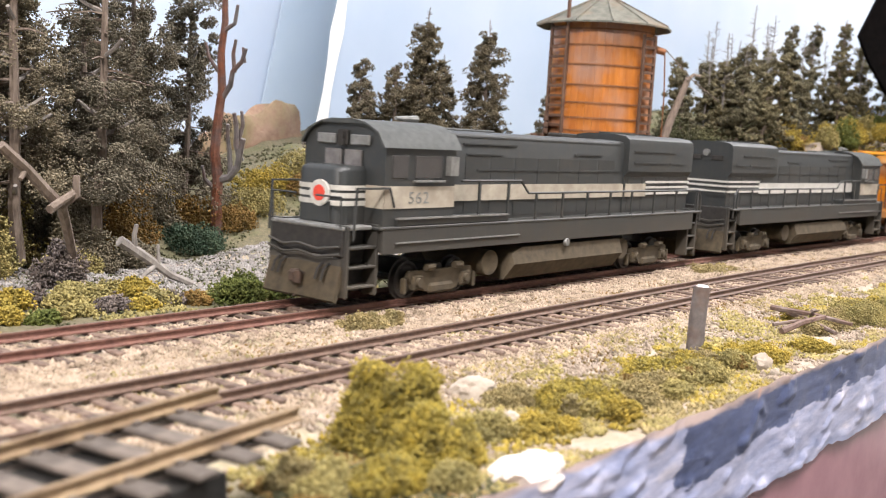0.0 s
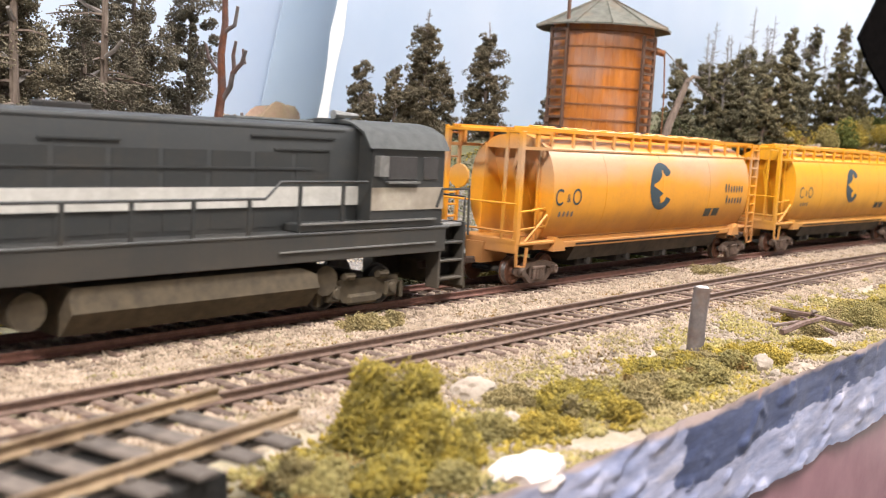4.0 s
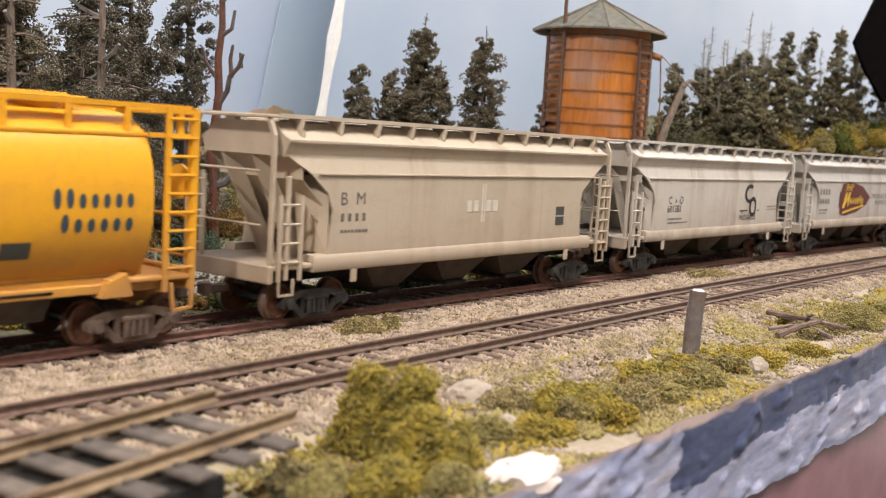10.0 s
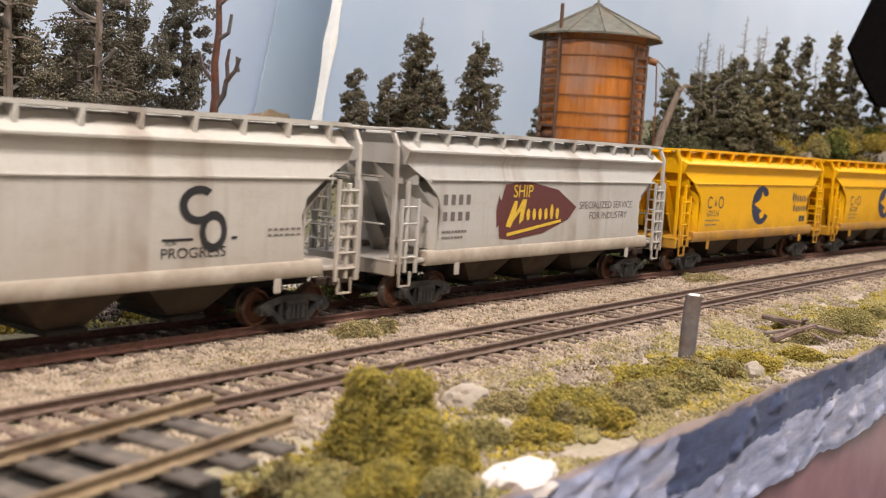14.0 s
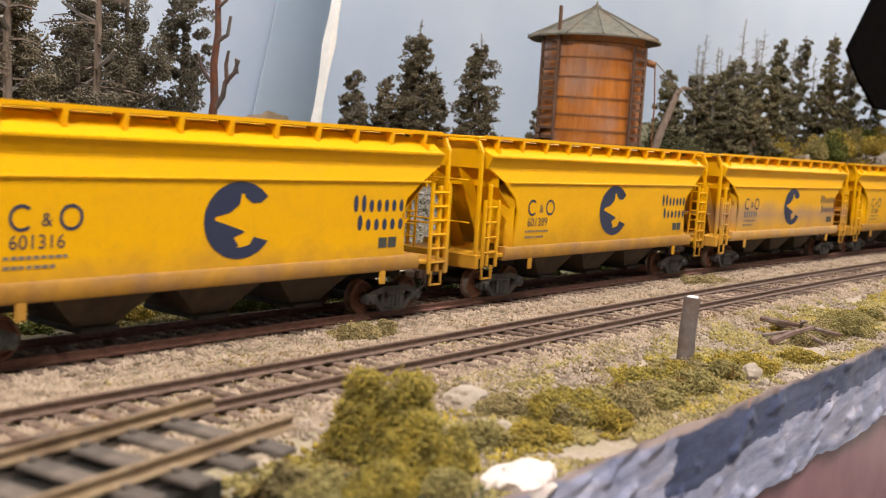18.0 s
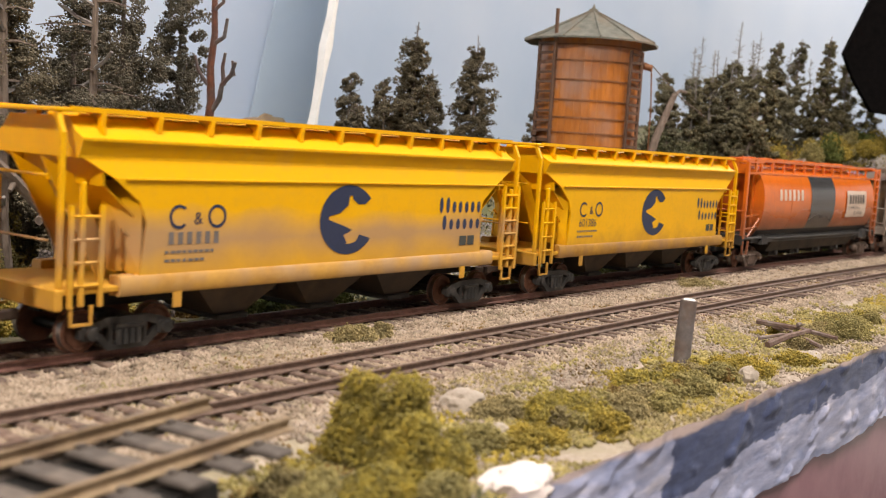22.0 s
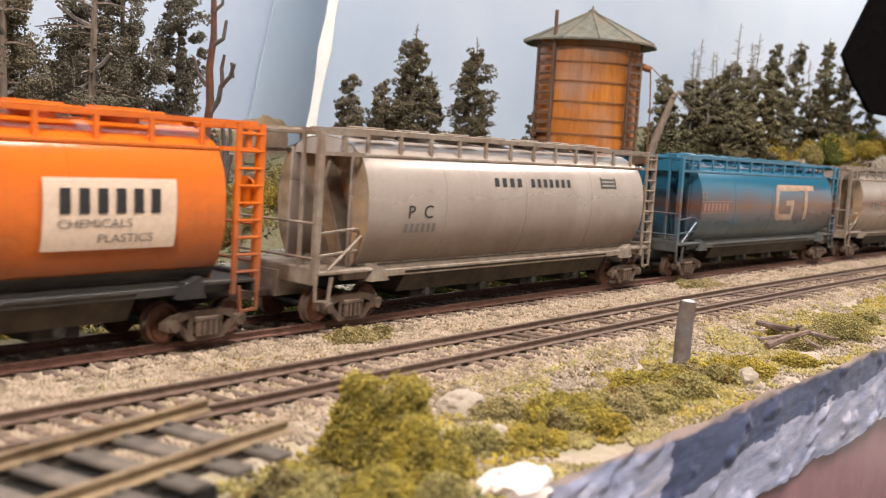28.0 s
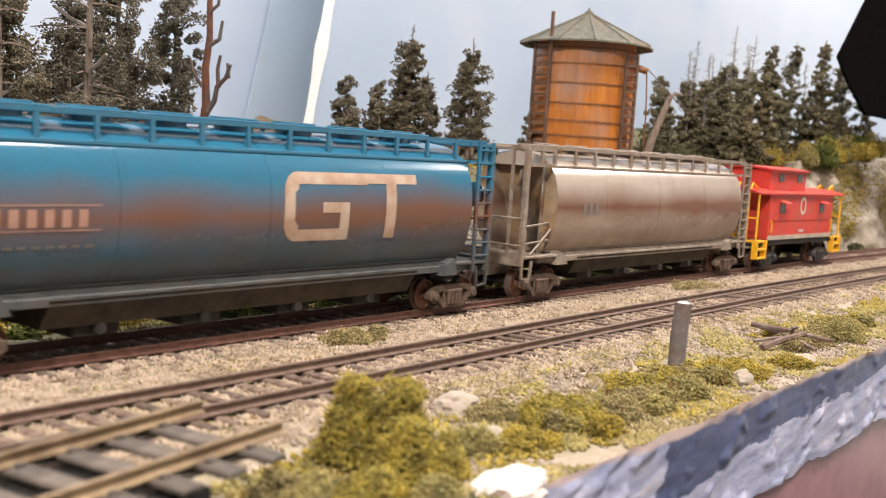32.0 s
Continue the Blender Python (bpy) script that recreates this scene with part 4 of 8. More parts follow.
                if s < 0:
                    for xx in (E + 0.0030, E - 0.0050):
                        part("ladder_stile", Shape().box(e * xx - 0.0005, e * xx + 0.0005, w - 0.0010, w - 0.0002, 0.0115, 0.0395), paint, car)
            else:
                for k in range(4):
                    z = 0.0165 + k * 0.0050
                    grab(car, "grab_iron", [(e * (E + 0.0029), w - 0.0003, z), (e * (E - 0.0051), w - 0.0003, z)], paint, 0.00042)
                for xx in (E + 0.0024, E - 0.0051):
                    part("ladder_stile", Shape().box(e * xx - 0.0005, e * xx + 0.0005, w - 0.0008, w, 0.0118, 0.0340), paint, car)
        grab(car, "end_rail", [(e * (E + 0.0052), -W + 0.004, 0.0262), (e * (E + 0.0052), W - 0.004, 0.0262)], paint)
        grab(car, "end_rail", [(e * (E + 0.0046), -0.0118, 0.0400), (e * (E + 0.0046), 0.0118, 0.0400)], paint, 0.0004)
        truck(car, e * 0.0664)
        coupler(car, e * (E + 0.0040), e)
        for s in (-1, 1):
            tab = Shape().box(e * 0.0560 - 0.0013, e * 0.0560 + 0.0013, s * (W + 0.0002) - 0.0003, s * (W + 0.0002) + 0.0003, 0.0098, 0.0140, 0.0003)
            part("jacking_pad", tab, paint, car)
    # hopper bays below, centre sill
    part("centre_sill", Shape().box(-E, E, -0.0022, 0.0022, 0.0088, 0.0146), M_under, car)
    for x in (-0.0330, 0.0, 0.0330):
        hp = Shape().add([(x - 0.016, -W + 0.003, 0.0150), (x + 0.016, -W + 0.003, 0.0150), (x + 0.016, W - 0.003, 0.0150), (x - 0.016, W - 0.003, 0.0150),
                          (x - 0.0045, -0.0095, 0.0050), (x + 0.0045, -0.0095, 0.0050), (x + 0.0045, 0.0095, 0.0050), (x - 0.0045, 0.0095, 0.0050)],
                         [(3, 2, 1, 0), (4, 5, 6, 7), (0, 1, 5, 4), (1, 2, 6, 5), (2, 3, 7, 6), (3, 0, 4, 7)])
        part("hopper_bay", hp, M_bay, car)
        part("outlet_gate", Shape().box(x - 0.0052, x + 0.0052, -0.0112, 0.0112, 0.0040, 0.0054, 0.0003), M_under, car)
    for name, polys, mat, lab in marks:
        decal(car, name, polys, mat, ps_side, 0.00012, lab)
    return car


# ---- round-sided hopper with open end cages ----
def cyl_side(z):
    t = min(1.0, abs(z - 0.0330) / 0.0212)
    return 0.0184 * (1 - t ** 2.35) ** (1 / 2.35)


def round_hopper(label, paint, marks, frame_paint=None, brown=True, end_paint=None, sill_paint=None):
    car = thing("cylindrical_hopper", label, "freight car", "cars of the train")
    fp = frame_paint or paint
    lp = sill_paint or fp
    x0, x1, E = -0.0815, 0.0868, 0.1005
    zs = np.linspace(0.0158, 0.0478, 26)
    prof = [(-cyl_side(z), z) for z in zs] + [(-0.0112, 0.0503), (-0.0070, 0.0522), (0.0, 0.0531), (0.0070, 0.0522), (0.0112, 0.0503)] + [(cyl_side(z), z) for z in zs[::-1]]
    n = len(prof)
    shell = Shape().add([(x, y, z) for x in (x0, x1) for y, z in prof], [(i, (i + 1) % n, n + (i + 1) % n, n + i) for i in range(n)])
    part("tank_body", shell, paint, car)
    # seams
    for x in (-0.045, 0.0, 0.045):
        rib = Shape().prism([(a * 1.0 - (0.00010 if a < 0 else -0.00010), z) for a, z in prof], x - 0.00025, x + 0.00025)
        part("weld_seam", rib, paint, car)
    for s in (-1, 1):
        y = s * cyl_side(0.0478)
        part("roof_edge", Shape().box(x0 - 0.0012, x1 + 0.0012, y - 0.0006, y + 0.0006, 0.0474, 0.0484, 0.0002), fp, car)
        y = s * cyl_side(0.0158)
        sk = Shape().prism([(y - s * 0.0010, 0.0172), (y + s * 0.0010, 0.0168), (y + s * 0.0012, 0.0163), (y + s * 0.0006, 0.0160), (y + s * 0.0016, 0.0157), (y + s * 0.0018, 0.0138), (y - s * 0.0010, 0.0138)], x0 + 0.002, x1 - 0.002)
        part("side_sill", sk, lp, car)
        lip = Shape().box(x0 - 0.006, x1 + 0.006, y + s * 0.0022 - 0.0009, y + s * 0.0022 + 0.0009, 0.0126, 0.0147, 0.0002)
        part("sill_flange", lip, lp, car)
        # roof walk on posts
        b = Shape().prism(walk_profile(s, 0.0094, 0.0134, 3, 0.0541, 0.0547), -E, E)
        part("roof_walk", b, fp, car)
        for i in range(12):
            x = x0 + 0.004 + i * (x1 - x0 - 0.008) / 11
            p = Shape().prism([(s * 0.0128, 0.0542), (s * 0.0136, 0.0542), (s * 0.0138, 0.0480), (s * 0.0128, 0.0484)], x - 0.0006, x + 0.0006)
            part("roof_walk_post", p, fp, car)
    for x in (-0.066, -0.044, -0.022, 0.0, 0.022, 0.044, 0.066):
        h = Shape().cyl((x + 0.002, 0, 0.0500), (x + 0.002, 0, 0.0548), 0.0052, 0.0052, 16)
        h.box(x - 0.0070, x + 0.0110, -0.0068, 0.0068, 0.0549, 0.0556, 0.0003)
        h.box(x - 0.0060, x + 0.0100, -0.0008, 0.0008, 0.0556, 0.0562, 0.0002)
        part("roof_hatch", h, fp, car)
    for e in (-1, 1):
        xe = x0 if e < 0 else x1
        # end wall: flat cheeks, upright ribs, and a recess with the slope sheet between them
        ep = end_paint or paint
        for s in (-1, 1):
            cheek = [(s * 0.0122, 0.0158)] + [(s * cyl_side(z) * 0.995, z) for z in zs] + [(s * 0.0122, 0.0478)]
            part("end_cheek", Shape().prism(cheek, min(xe, xe - e * 0.0006), max(xe, xe - e * 0.0006)), ep, car)
            part("end_rib", Shape().prism([(xe + e * 0.0010, 0.0490), (xe + e * 0.0014, 0.0158), (xe - e * 0.0180, 0.0158), (xe - e * 0.0035, 0.0490)], s * 0.0117, s * 0.0125, "y"), paint, car)
        part("slope_sheet", Shape().prism([(xe - e * 0.0030, 0.0490), (xe - e * 0.0170, 0.0158), (xe - e * 0.0178, 0.0158), (xe - e * 0.0038, 0.0490)], -0.0119, 0.0119, "y"), ep, car)
        part("end_header", Shape().prism([(-0.0122, 0.0474), (0.0122, 0.0474), (0.0122, 0.0484), (0.0110, 0.0502), (0.0068, 0.0520), (0.0, 0.0529), (-0.0068, 0.0520), (-0.0110, 0.0502), (-0.0122, 0.0484)], min(xe, xe - e * 0.0008), max(xe, xe - e * 0.0008)), paint, car)
        part("end_post_plate", Shape().prism([(xe - e * 0.0032, 0.0490), (xe - e * 0.0170, 0.0160), (xe - e * 0.0100, 0.0160), (xe - e * 0.0010, 0.0400)], -0.0006, 0.0006, "y"), fp, car)
        part("end_platform", Shape().box(min(e * E, xe - e * 0.010), max(e * E, xe - e * 0.010), -0.0168, 0.0168, 0.0146, 0.0158, 0.0003), lp, car)
        part("end_sill", Shape().box(min(e * E, e * (E - 0.0022)), max(e * E, e * (E - 0.0022)), -0.0168, 0.0168, 0.0120, 0.0170, 0.0004), lp, car)
        part("draft_box", Shape().prism([(-0.0040, 0.0150), (-0.0032, 0.0076), (0.0032, 0.0076), (0.0040, 0.0150)], min(e * (E + 0.001), e * (E - 0.014)), max(e * (E + 0.001), e * (E - 0.014))), lp, car)
        for s in (-1, 1):
            y = s * 0.0160
            part("cage_post", Shape().box(e * (E - 0.0012) - 0.0011, e * (E - 0.0012) + 0.0011, y - 0.0009, y + 0.0009, 0.0150, 0.0536, 0.0002), fp, car)
            part("cage_rail", Shape().box(min(e * (E - 0.0005), xe), max(e * (E - 0.0005), xe), y - 0.0005, y + 0.0005, 0.0474, 0.0485), fp, car)
            part("cage_hanger", Shape().box(xe + e * 0.0085 - 0.0008, xe + e * 0.0085 + 0.0008, y - 0.0005, y + 0.0005, 0.0480, 0.0545), fp, car)
            part("cage_top", Shape().box(min(e * (E - 0.0002), xe), max(e * (E - 0.0002), xe), y - 0.0006, y + 0.0006, 0.0530, 0.0540), fp, car)
            st = Shape().tube([(e * (E - 0.0008), s * 0.0166, 0.0140), (e * (E - 0.0012), s * 0.0166, 0.0078), (e * (E - 0.0062), s * 0.0166, 0.0074), (e * (E - 0.0072), s * 0.0166, 0.0140)], 0.0006, 4)
            part("stirrup_step", st, fp, car)
            if s * e < 0:
                # full-height ladder on the side and on the end
                for xx in ((E - 0.0012), (E - 0.0088)):
                    part("ladder_stile", Shape().box(e * xx - 0.0007, e * xx + 0.0007, s * 0.0166 - 0.0004, s * 0.0166 + 0.0004, 0.0120, 0.0545), fp, car)
                for k in range(9):
                    z = 0.0175 + k * 0.0043
                    grab(car, "ladder_rung", [(e * (E - 0.0012), s * 0.0169, z), (e * (E - 0.0088), s * 0.0169, z)], fp, 0.00040)
            else:
                for z in (0.0200, 0.0262):
                    grab(car, "side_handrail", [(e * (E - 0.0010), s * 0.0166, z), (xe + e * 0.0015, s * 0.0160, z + 0.0010), (xe + e * 0.0010, s * 0.0135, z + 0.0010)], fp, 0.00042)
                yy = s * 0.0105
                part("ladder_stile", Shape().box(e * (E - 0.0004) - 0.0004, e * (E - 0.0004) + 0.0004, yy - 0.0005, yy + 0.0005, 0.0150, 0.0536), fp, car)
                grab(car, "corner_brace", [(e * (E - 0.0060), s * 0.0162, 0.0158), (xe + e * 0.0006, s * 0.0165, 0.0250)], fp, 0.0005)
        part("cage_beam", Shape().box(e * (E - 0.0008) - 0.0006, e * (E - 0.0008) + 0.0006, -0.0160, 0.0160, 0.0528, 0.0540, 0.0002), fp, car)
        grab(car, "end_rail", [(e * (E + 0.0002), -0.0160, 0.0290), (e * (E + 0.0002), 0.0160, 0.0290)], fp, 0.0004)
        grab(car, "end_rail", [(e * (E + 0.0002), -0.0160, 0.0195), (e * (E + 0.0002), 0.0160, 0.0195)], fp, 0.0004)
        bw = Shape().cyl((e * (E + 0.0004), 0.0085, 0.0370), (e * (E + 0.0012), 0.0085, 0.0370), 0.0042, 0.0042, 16) if e < 0 else Shape().cyl((E + 0.0004, -0.0085, 0.0370), (E + 0.0012, -0.0085, 0.0370), 0.0042, 0.0042, 16)
        part("brake_wheel", bw, fp, car)
        bolster = Shape().add([(xe - e * 0.004, -0.0172, 0.0118), (xe - e * 0.012, -0.0172, 0.0118), (xe - e * 0.0105, -0.0172, 0.0150), (xe - e * 0.0055, -0.0172, 0.0170),
                               (xe - e * 0.004, 0.0172, 0.0118), (xe - e * 0.012, 0.0172, 0.0118), (xe - e * 0.0105, 0.0172, 0.0150), (xe - e * 0.0055, 0.0172, 0.0170)],
                              [(0, 1, 2, 3), (7, 6, 5, 4), (0, 4, 5, 1), (1, 5, 6, 2), (2, 6, 7, 3), (3, 7, 4, 0)])
        part("bolster", bolster, lp, car)
        truck(car, (x0 + 0.0005) if e < 0 else (x1 - 0.0005), brown)
        coupler(car, e * (E + 0.001), e)
    part("centre_sill", Shape().box(-0.09, 0.09, -0.0022, 0.0022, 0.0088, 0.0146), M_under, car)
    part("underbody", Shape().prism([(-0.0158, 0.0140), (0.0158, 0.0140), (0.0122, 0.0072), (-0.0122, 0.0072)], -0.0600, 0.0640), M_underbrown, car)
    for x in (-0.045, -0.015, 0.017, 0.047):
        part("outlet_gate", Shape().box(x - 0.0062, x + 0.0062, -0.0108, 0.0108, 0.0042, 0.0092, 0.0005), M_under, car)
        for s in (-1, 1):
            part("outlet_cap", Shape().cyl((x, s * 0.0105, 0.0062), (x, s * 0.0125, 0.0062), 0.0014, None, 10), M_truck, car)
    for name, polys, mat, lab in marks:
        decal(car, name, polys, mat, cyl_side, 0.00014, lab)
    return car
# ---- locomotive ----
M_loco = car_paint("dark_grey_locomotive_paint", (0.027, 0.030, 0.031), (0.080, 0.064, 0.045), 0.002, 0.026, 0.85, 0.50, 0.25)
M_lococream = surface("dusty_cream_stripe", (0.31, 0.275, 0.22), (0.45, 0.405, 0.33), 250, 0.7, 0, 0.1, 0.0001, (0.25, 0.215, 0.17), 90)
M_locowhite = surface("worn_white_stripe", (0.42, 0.41, 0.375), (0.60, 0.585, 0.545), 300, 0.6, 0, 0.1, 0.0001)
M_locodust = surface("khaki_road_dust", (0.040, 0.031, 0.019), (0.090, 0.069, 0.041), 300, 0.9, 0, 0.2, 0.0002)
M_roofgrey = surface("dusty_grey_roof", (0.036, 0.040, 0.040), (0.070, 0.074, 0.073), 300, 0.75, 0, 0.2, 0.0002)
M_window = plain("dull_grey_window", (0.050, 0.048, 0.048), 0.25)
M_frontglass = surface("milky_front_window", (0.10, 0.092, 0.090), (0.18, 0.165, 0.16), 200, 0.25, 0, 0.05, 0.0001)
M_emblem = plain("red_emblem", (0.60, 0.05, 0.025), 0.5)
M_steel = surface("bare_grey_metal", (0.16, 0.16, 0.155), (0.28, 0.28, 0.27), 400, 0.5, 0.4, 0.2, 0.0002)


def loco_truck(car, x):
    fr = Shape()
    fr.prism([(-0.0150, 0.0090), (0.0150, 0.0090), (0.0158, 0.0070), (0.0146, 0.0052), (0.0100, 0.0052), (0.0078, 0.0024), (-0.0078, 0.0024), (-0.0100, 0.0052), (-0.0146, 0.0052), (-0.0158, 0.0070)], -0.0009, 0.0009, "y")
    fr.box(-0.0062, 0.0062, -0.0017, 0.0004, 0.0016, 0.0048, 0.0008)
    for s in (-1, 1):
        fr.box(s * 0.0118 - 0.0026, s * 0.0118 + 0.0026, -0.0017, 0.0006, 0.0030, 0.0078, 0.0006)
        fr.cyl((s * 0.0118, -0.0025, 0.0055), (s * 0.0118, -0.0014, 0.0055), 0.0013, 0.0017, 10)
        fr.cyl((s * 0.0070 - 0.002, -0.0018, 0.0100), (s * 0.0070 + 0.002, -0.0018, 0.0100), 0.0011, None, 8)
        fr.box(s * 0.0172 - 0.0007, s * 0.0172 + 0.0007, -0.0010, 0.0006, 0.0022, 0.0070, 0.0002)
    bol = part("truck", cached("loco_truck", lambda: Shape().box(-0.003, 0.003, -0.0118, 0.0118, 0.0050, 0.0105, 0.0006), M_truck), None, car, "", (x, 0, 0))
    fm = cached("loco_side_frame", lambda: fr, M_locodust)
    for s in (-1, 1):
        part("side_frame", fm, None, bol, "cast side frame caked in khaki dust", (0, s * 0.0130, 0), 0 if s < 0 else math.pi)
    wm = cached("loco_wheel", lambda: wheel_shape(0.0058), M_truck)
    am = cached("axle", lambda: Shape().cyl((0, -0.0118, 0), (0, 0.0118, 0), 0.0011, None, 8), M_truck)
    for s in (-1, 1):
        part("axle", am, None, bol, "", (s * 0.0118, 0, 0.0058))
        for e in (-1, 1):
            part("wheel", wm, None, bol, "", (s * 0.0118, e * 0.0088, 0.0058), 0 if e < 0 else math.pi)


def step_well(car, e, s, ext):
    """Corner steps: cheek plates with three treads."""
    x0, x1 = sorted((e * (0.1040 + (0.0095 if e < 0 else ext)), e * (0.0960 + (0.0055 if e < 0 else ext))))
    for x in (x0, x1):
        part("step_cheek", Shape().box(x - 0.0006, x + 0.0006, min(s * 0.0108, s * 0.0158), max(s * 0.0108, s * 0.0158), 0.0036, 0.0240, 0.0002), M_loco, car)
    for k in range(3):
        z = 0.0060 + 0.0056 * k
        part("step_tread", Shape().box(x0, x1, min(s * 0.0108, s * 0.0158), max(s * 0.0108, s * 0.0158), z, z + 0.0008, 0.0002), M_loco, car)
    part("step_back", Shape().box(x0, x1, min(s * 0.0104, s * 0.0109), max(s * 0.0104, s * 0.0109), 0.0045, 0.0240), M_under, car)


def locomotive(label, lead):
    """Cab end towards -x."""
    car = thing("diesel_locomotive", label, "locomotive", "locomotives of the train")
    ext = 0.0050 if lead else 0.0
    # frame and walkway
    part("frame", Shape().box(-0.1015, 0.0960 + ext, -0.0172, 0.0172, 0.0160, 0.0224, 0.0004), M_loco, car)
    # pale metal puts the glints of the worn platform edge into the colour
    part("walkway_end", Shape().box(-0.1150, -0.1030, -0.0148, 0.0148, 0.0225, 0.0237, 0.0003), M_steel, car, "worn front platform in pale metal for its edge glints")
    part("walkway", Shape().box(-0.1030, 0.1045 + ext, -0.0178, 0.0178, 0.0224, 0.0234, 0.0003), M_loco, car)
    # side skirt under the cab and walkway
    for s in (-1, 1):
        part("side_skirt", Shape().box(-0.1015, 0.0960 + ext, s * 0.0172 - 0.0004, s * 0.0172 + 0.0004, 0.0155, 0.0230, 0.0002), M_loco, car)
        part("skirt_ledge", Shape().box(-0.0960, -0.0330, s * 0.0178 - 0.0003, s * 0.0178 + 0.0003, 0.0184, 0.0188), M_steel, car)
    for e in (-1, 1):
        for s in (-1, 1):
            step_well(car, e, s, ext)
        k = 0.0095 if e < 0 else ext
        a, b = sorted((e * (0.1052 + k), e * (0.1040 + k)))
        # added dark plate stands in for the shaded gaps below the platform
        part("end_plate", Shape().box(a, b, -0.0146, 0.0146, 0.0150, 0.0236, 0.0003), M_under, car)
        part("buffer_beam", Shape().box(a, b, -0.0138, 0.0138, 0.0096, 0.0148, 0.0003), M_loco, car)
        pilot = Shape().prism([(e * (0.1052 + k), 0.0125), (e * (0.1078 + k), 0.0030), (e * (0.1066 + k), 0.0022), (e * (0.1036 + k), 0.0090)] if e < 0 else [(0.1052 + k, 0.0125), (0.1036 + k, 0.0090), (0.1066 + k, 0.0022), (0.1078 + k, 0.0030)], -0.0144, 0.0144, "y")
        part("pilot_plow", pilot, M_locodust, car, "khaki-dusted snow plow pilot")
        coupler(car, e * (0.1010 + k), e)
        for y in (-0.010, -0.0075, 0.0075, 0.010):
            hose = Shape().tube([(e * (0.1055 + k), y, 0.0130), (e * (0.1075 + k), y, 0.0115), (e * (0.1085 + k), y, 0.0085)], 0.0004, 5)
            part("air_hose", hose, M_under, car)
        for z in (0.0160, 0.0182):
            grab(car, "cut_lever", [(e * (0.1062 + k), -0.0144, z), (e * (0.1074 + k), -0.0070, z - 0.0012), (e * (0.1078 + k), 0.0, z - 0.0002), (e * (0.1074 + k), 0.0070, z - 0.0012), (e * (0.1062 + k), 0.0144, z)], M_loco, 0.00042)
        loco_truck(car, e * 0.0690)
        # end handrail
        grab(car, "end_handrail", [(e * (0.1056 + k), -0.0138, 0.0236), (e * (0.1058 + k), -0.0138, 0.0318), (e * (0.1058 + k), -0.0040, 0.0318)], M_loco, 0.00035)
        grab(car, "end_handrail", [(e * (0.1056 + k), 0.0138, 0.0236), (e * (0.1058 + k), 0.0138, 0.0318), (e * (0.1058 + k), 0.0040, 0.0318)], M_loco, 0.00035)
    # fuel tank
    tk = [(-0.0165, 0.0140), (-0.0165, 0.0120), (-0.0178, 0.0085), (-0.0135, 0.0030), (0.0135, 0.0030), (0.0178, 0.0085), (0.0165, 0.0120), (0.0165, 0.0140)]
    sh = Shape().prism(tk, *((-0.0345, 0.0395) if lead else (-0.0480, 0.0255)))
    v = sh.v
    sh.v = [(x + (0.0060 if x < 0 else -0.0008) * (1 if z > 0.0120 else 0), y, z) for x, y, z in v]
    part("fuel_tank", sh, M_locodust, car, "khaki fuel tank with a faceted side")
    part("filler_cap", Shape().cyl((-0.002, -0.0172, 0.0146), (-0.002, -0.0182, 0.0146), 0.0016, 0.0013, 10), M_steel, car)
    for x in ((-0.0440, 0.0450) if lead else (-0.0540, 0.0330)):
        part("air_reservoir", Shape().cyl((x - 0.0010, -0.0150, 0.0095), (x + 0.0010, 0.0150, 0.0095), 0.0042, 0.0042, 14), M_locodust, car)
    # long hood and the taller radiator section
    hood = [(-0.0110, 0.0234), (-0.0110, 0.0500), (-0.0104, 0.0511), (-0.0090, 0.0517), (-0.0040, 0.0520), (0.0040, 0.0520), (0.0090, 0.0517), (0.0104, 0.0511), (0.0110, 0.0500), (0.0110, 0.0234)]
    part("long_hood", Shape().prism(hood, -0.0680, 0.0475), M_loco, car)
    rad = [(-0.0116, 0.0234), (-0.0116, 0.0380), (-0.0132, 0.0400), (-0.0132, 0.0510), (-0.0127, 0.0527), (-0.0110, 0.0538), (-0.0060, 0.0545), (0.0060, 0.0545), (0.0110, 0.0538), (0.0127, 0.0527), (0.0132, 0.0510), (0.0132, 0.0400), (0.0116, 0.0380), (0.0116, 0.0234)]
    part("radiator_hood", Shape().prism(rad, 0.0475, 0.1002 + ext), M_loco, car)
    for s in (-1, 1):
        for x0, x1, z, y in ((0.052, 0.088, 0.0478, 0.0133), (0.052, 0.080, 0.0432, 0.0133), (0.083, 0.096, 0.0432, 0.0133), (-0.058, -0.028, 0.0478, 0.0111), (-0.062, 0.044, 0.0500, 0.0108), (-0.056, -0.036, 0.0445, 0.0111), (0.010, 0.030, 0.0455, 0.0111), (-0.050, 0.044, 0.0395, 0.0111)):
            part("hood_seam", Shape().box(x0, x1, s * y - 0.0003, s * y + 0.0003, z, z + 0.0005), M_loco, car)
        for x in (-0.050, -0.036, -0.022, -0.008, 0.006, 0.020, 0.034):
            part("hood_door", Shape().box(x - 0.0062, x + 0.0062, s * 0.0110 - 0.00012, s * 0.0110 + 0.00012, 0.0245, 0.0440), M_loco, car)
        for x in (0.056, 0.068, 0.080, 0.092):
            part("hood_door", Shape().box(x - 0.0052, x + 0.0052, s * 0.0116 - 0.00012, s * 0.0116 + 0.00012, 0.0245, 0.0375), M_loco, car)
    part("exhaust_pipe", Shape().box(0.012, 0.024, -0.0030, 0.0030, 0.0515, 0.0535, 0.0004), M_under, car)
    part("radiator_fan", Shape().cyl((0.060, 0, 0.0540), (0.060, 0, 0.0552), 0.0075, None, 20), M_roofgrey, car)
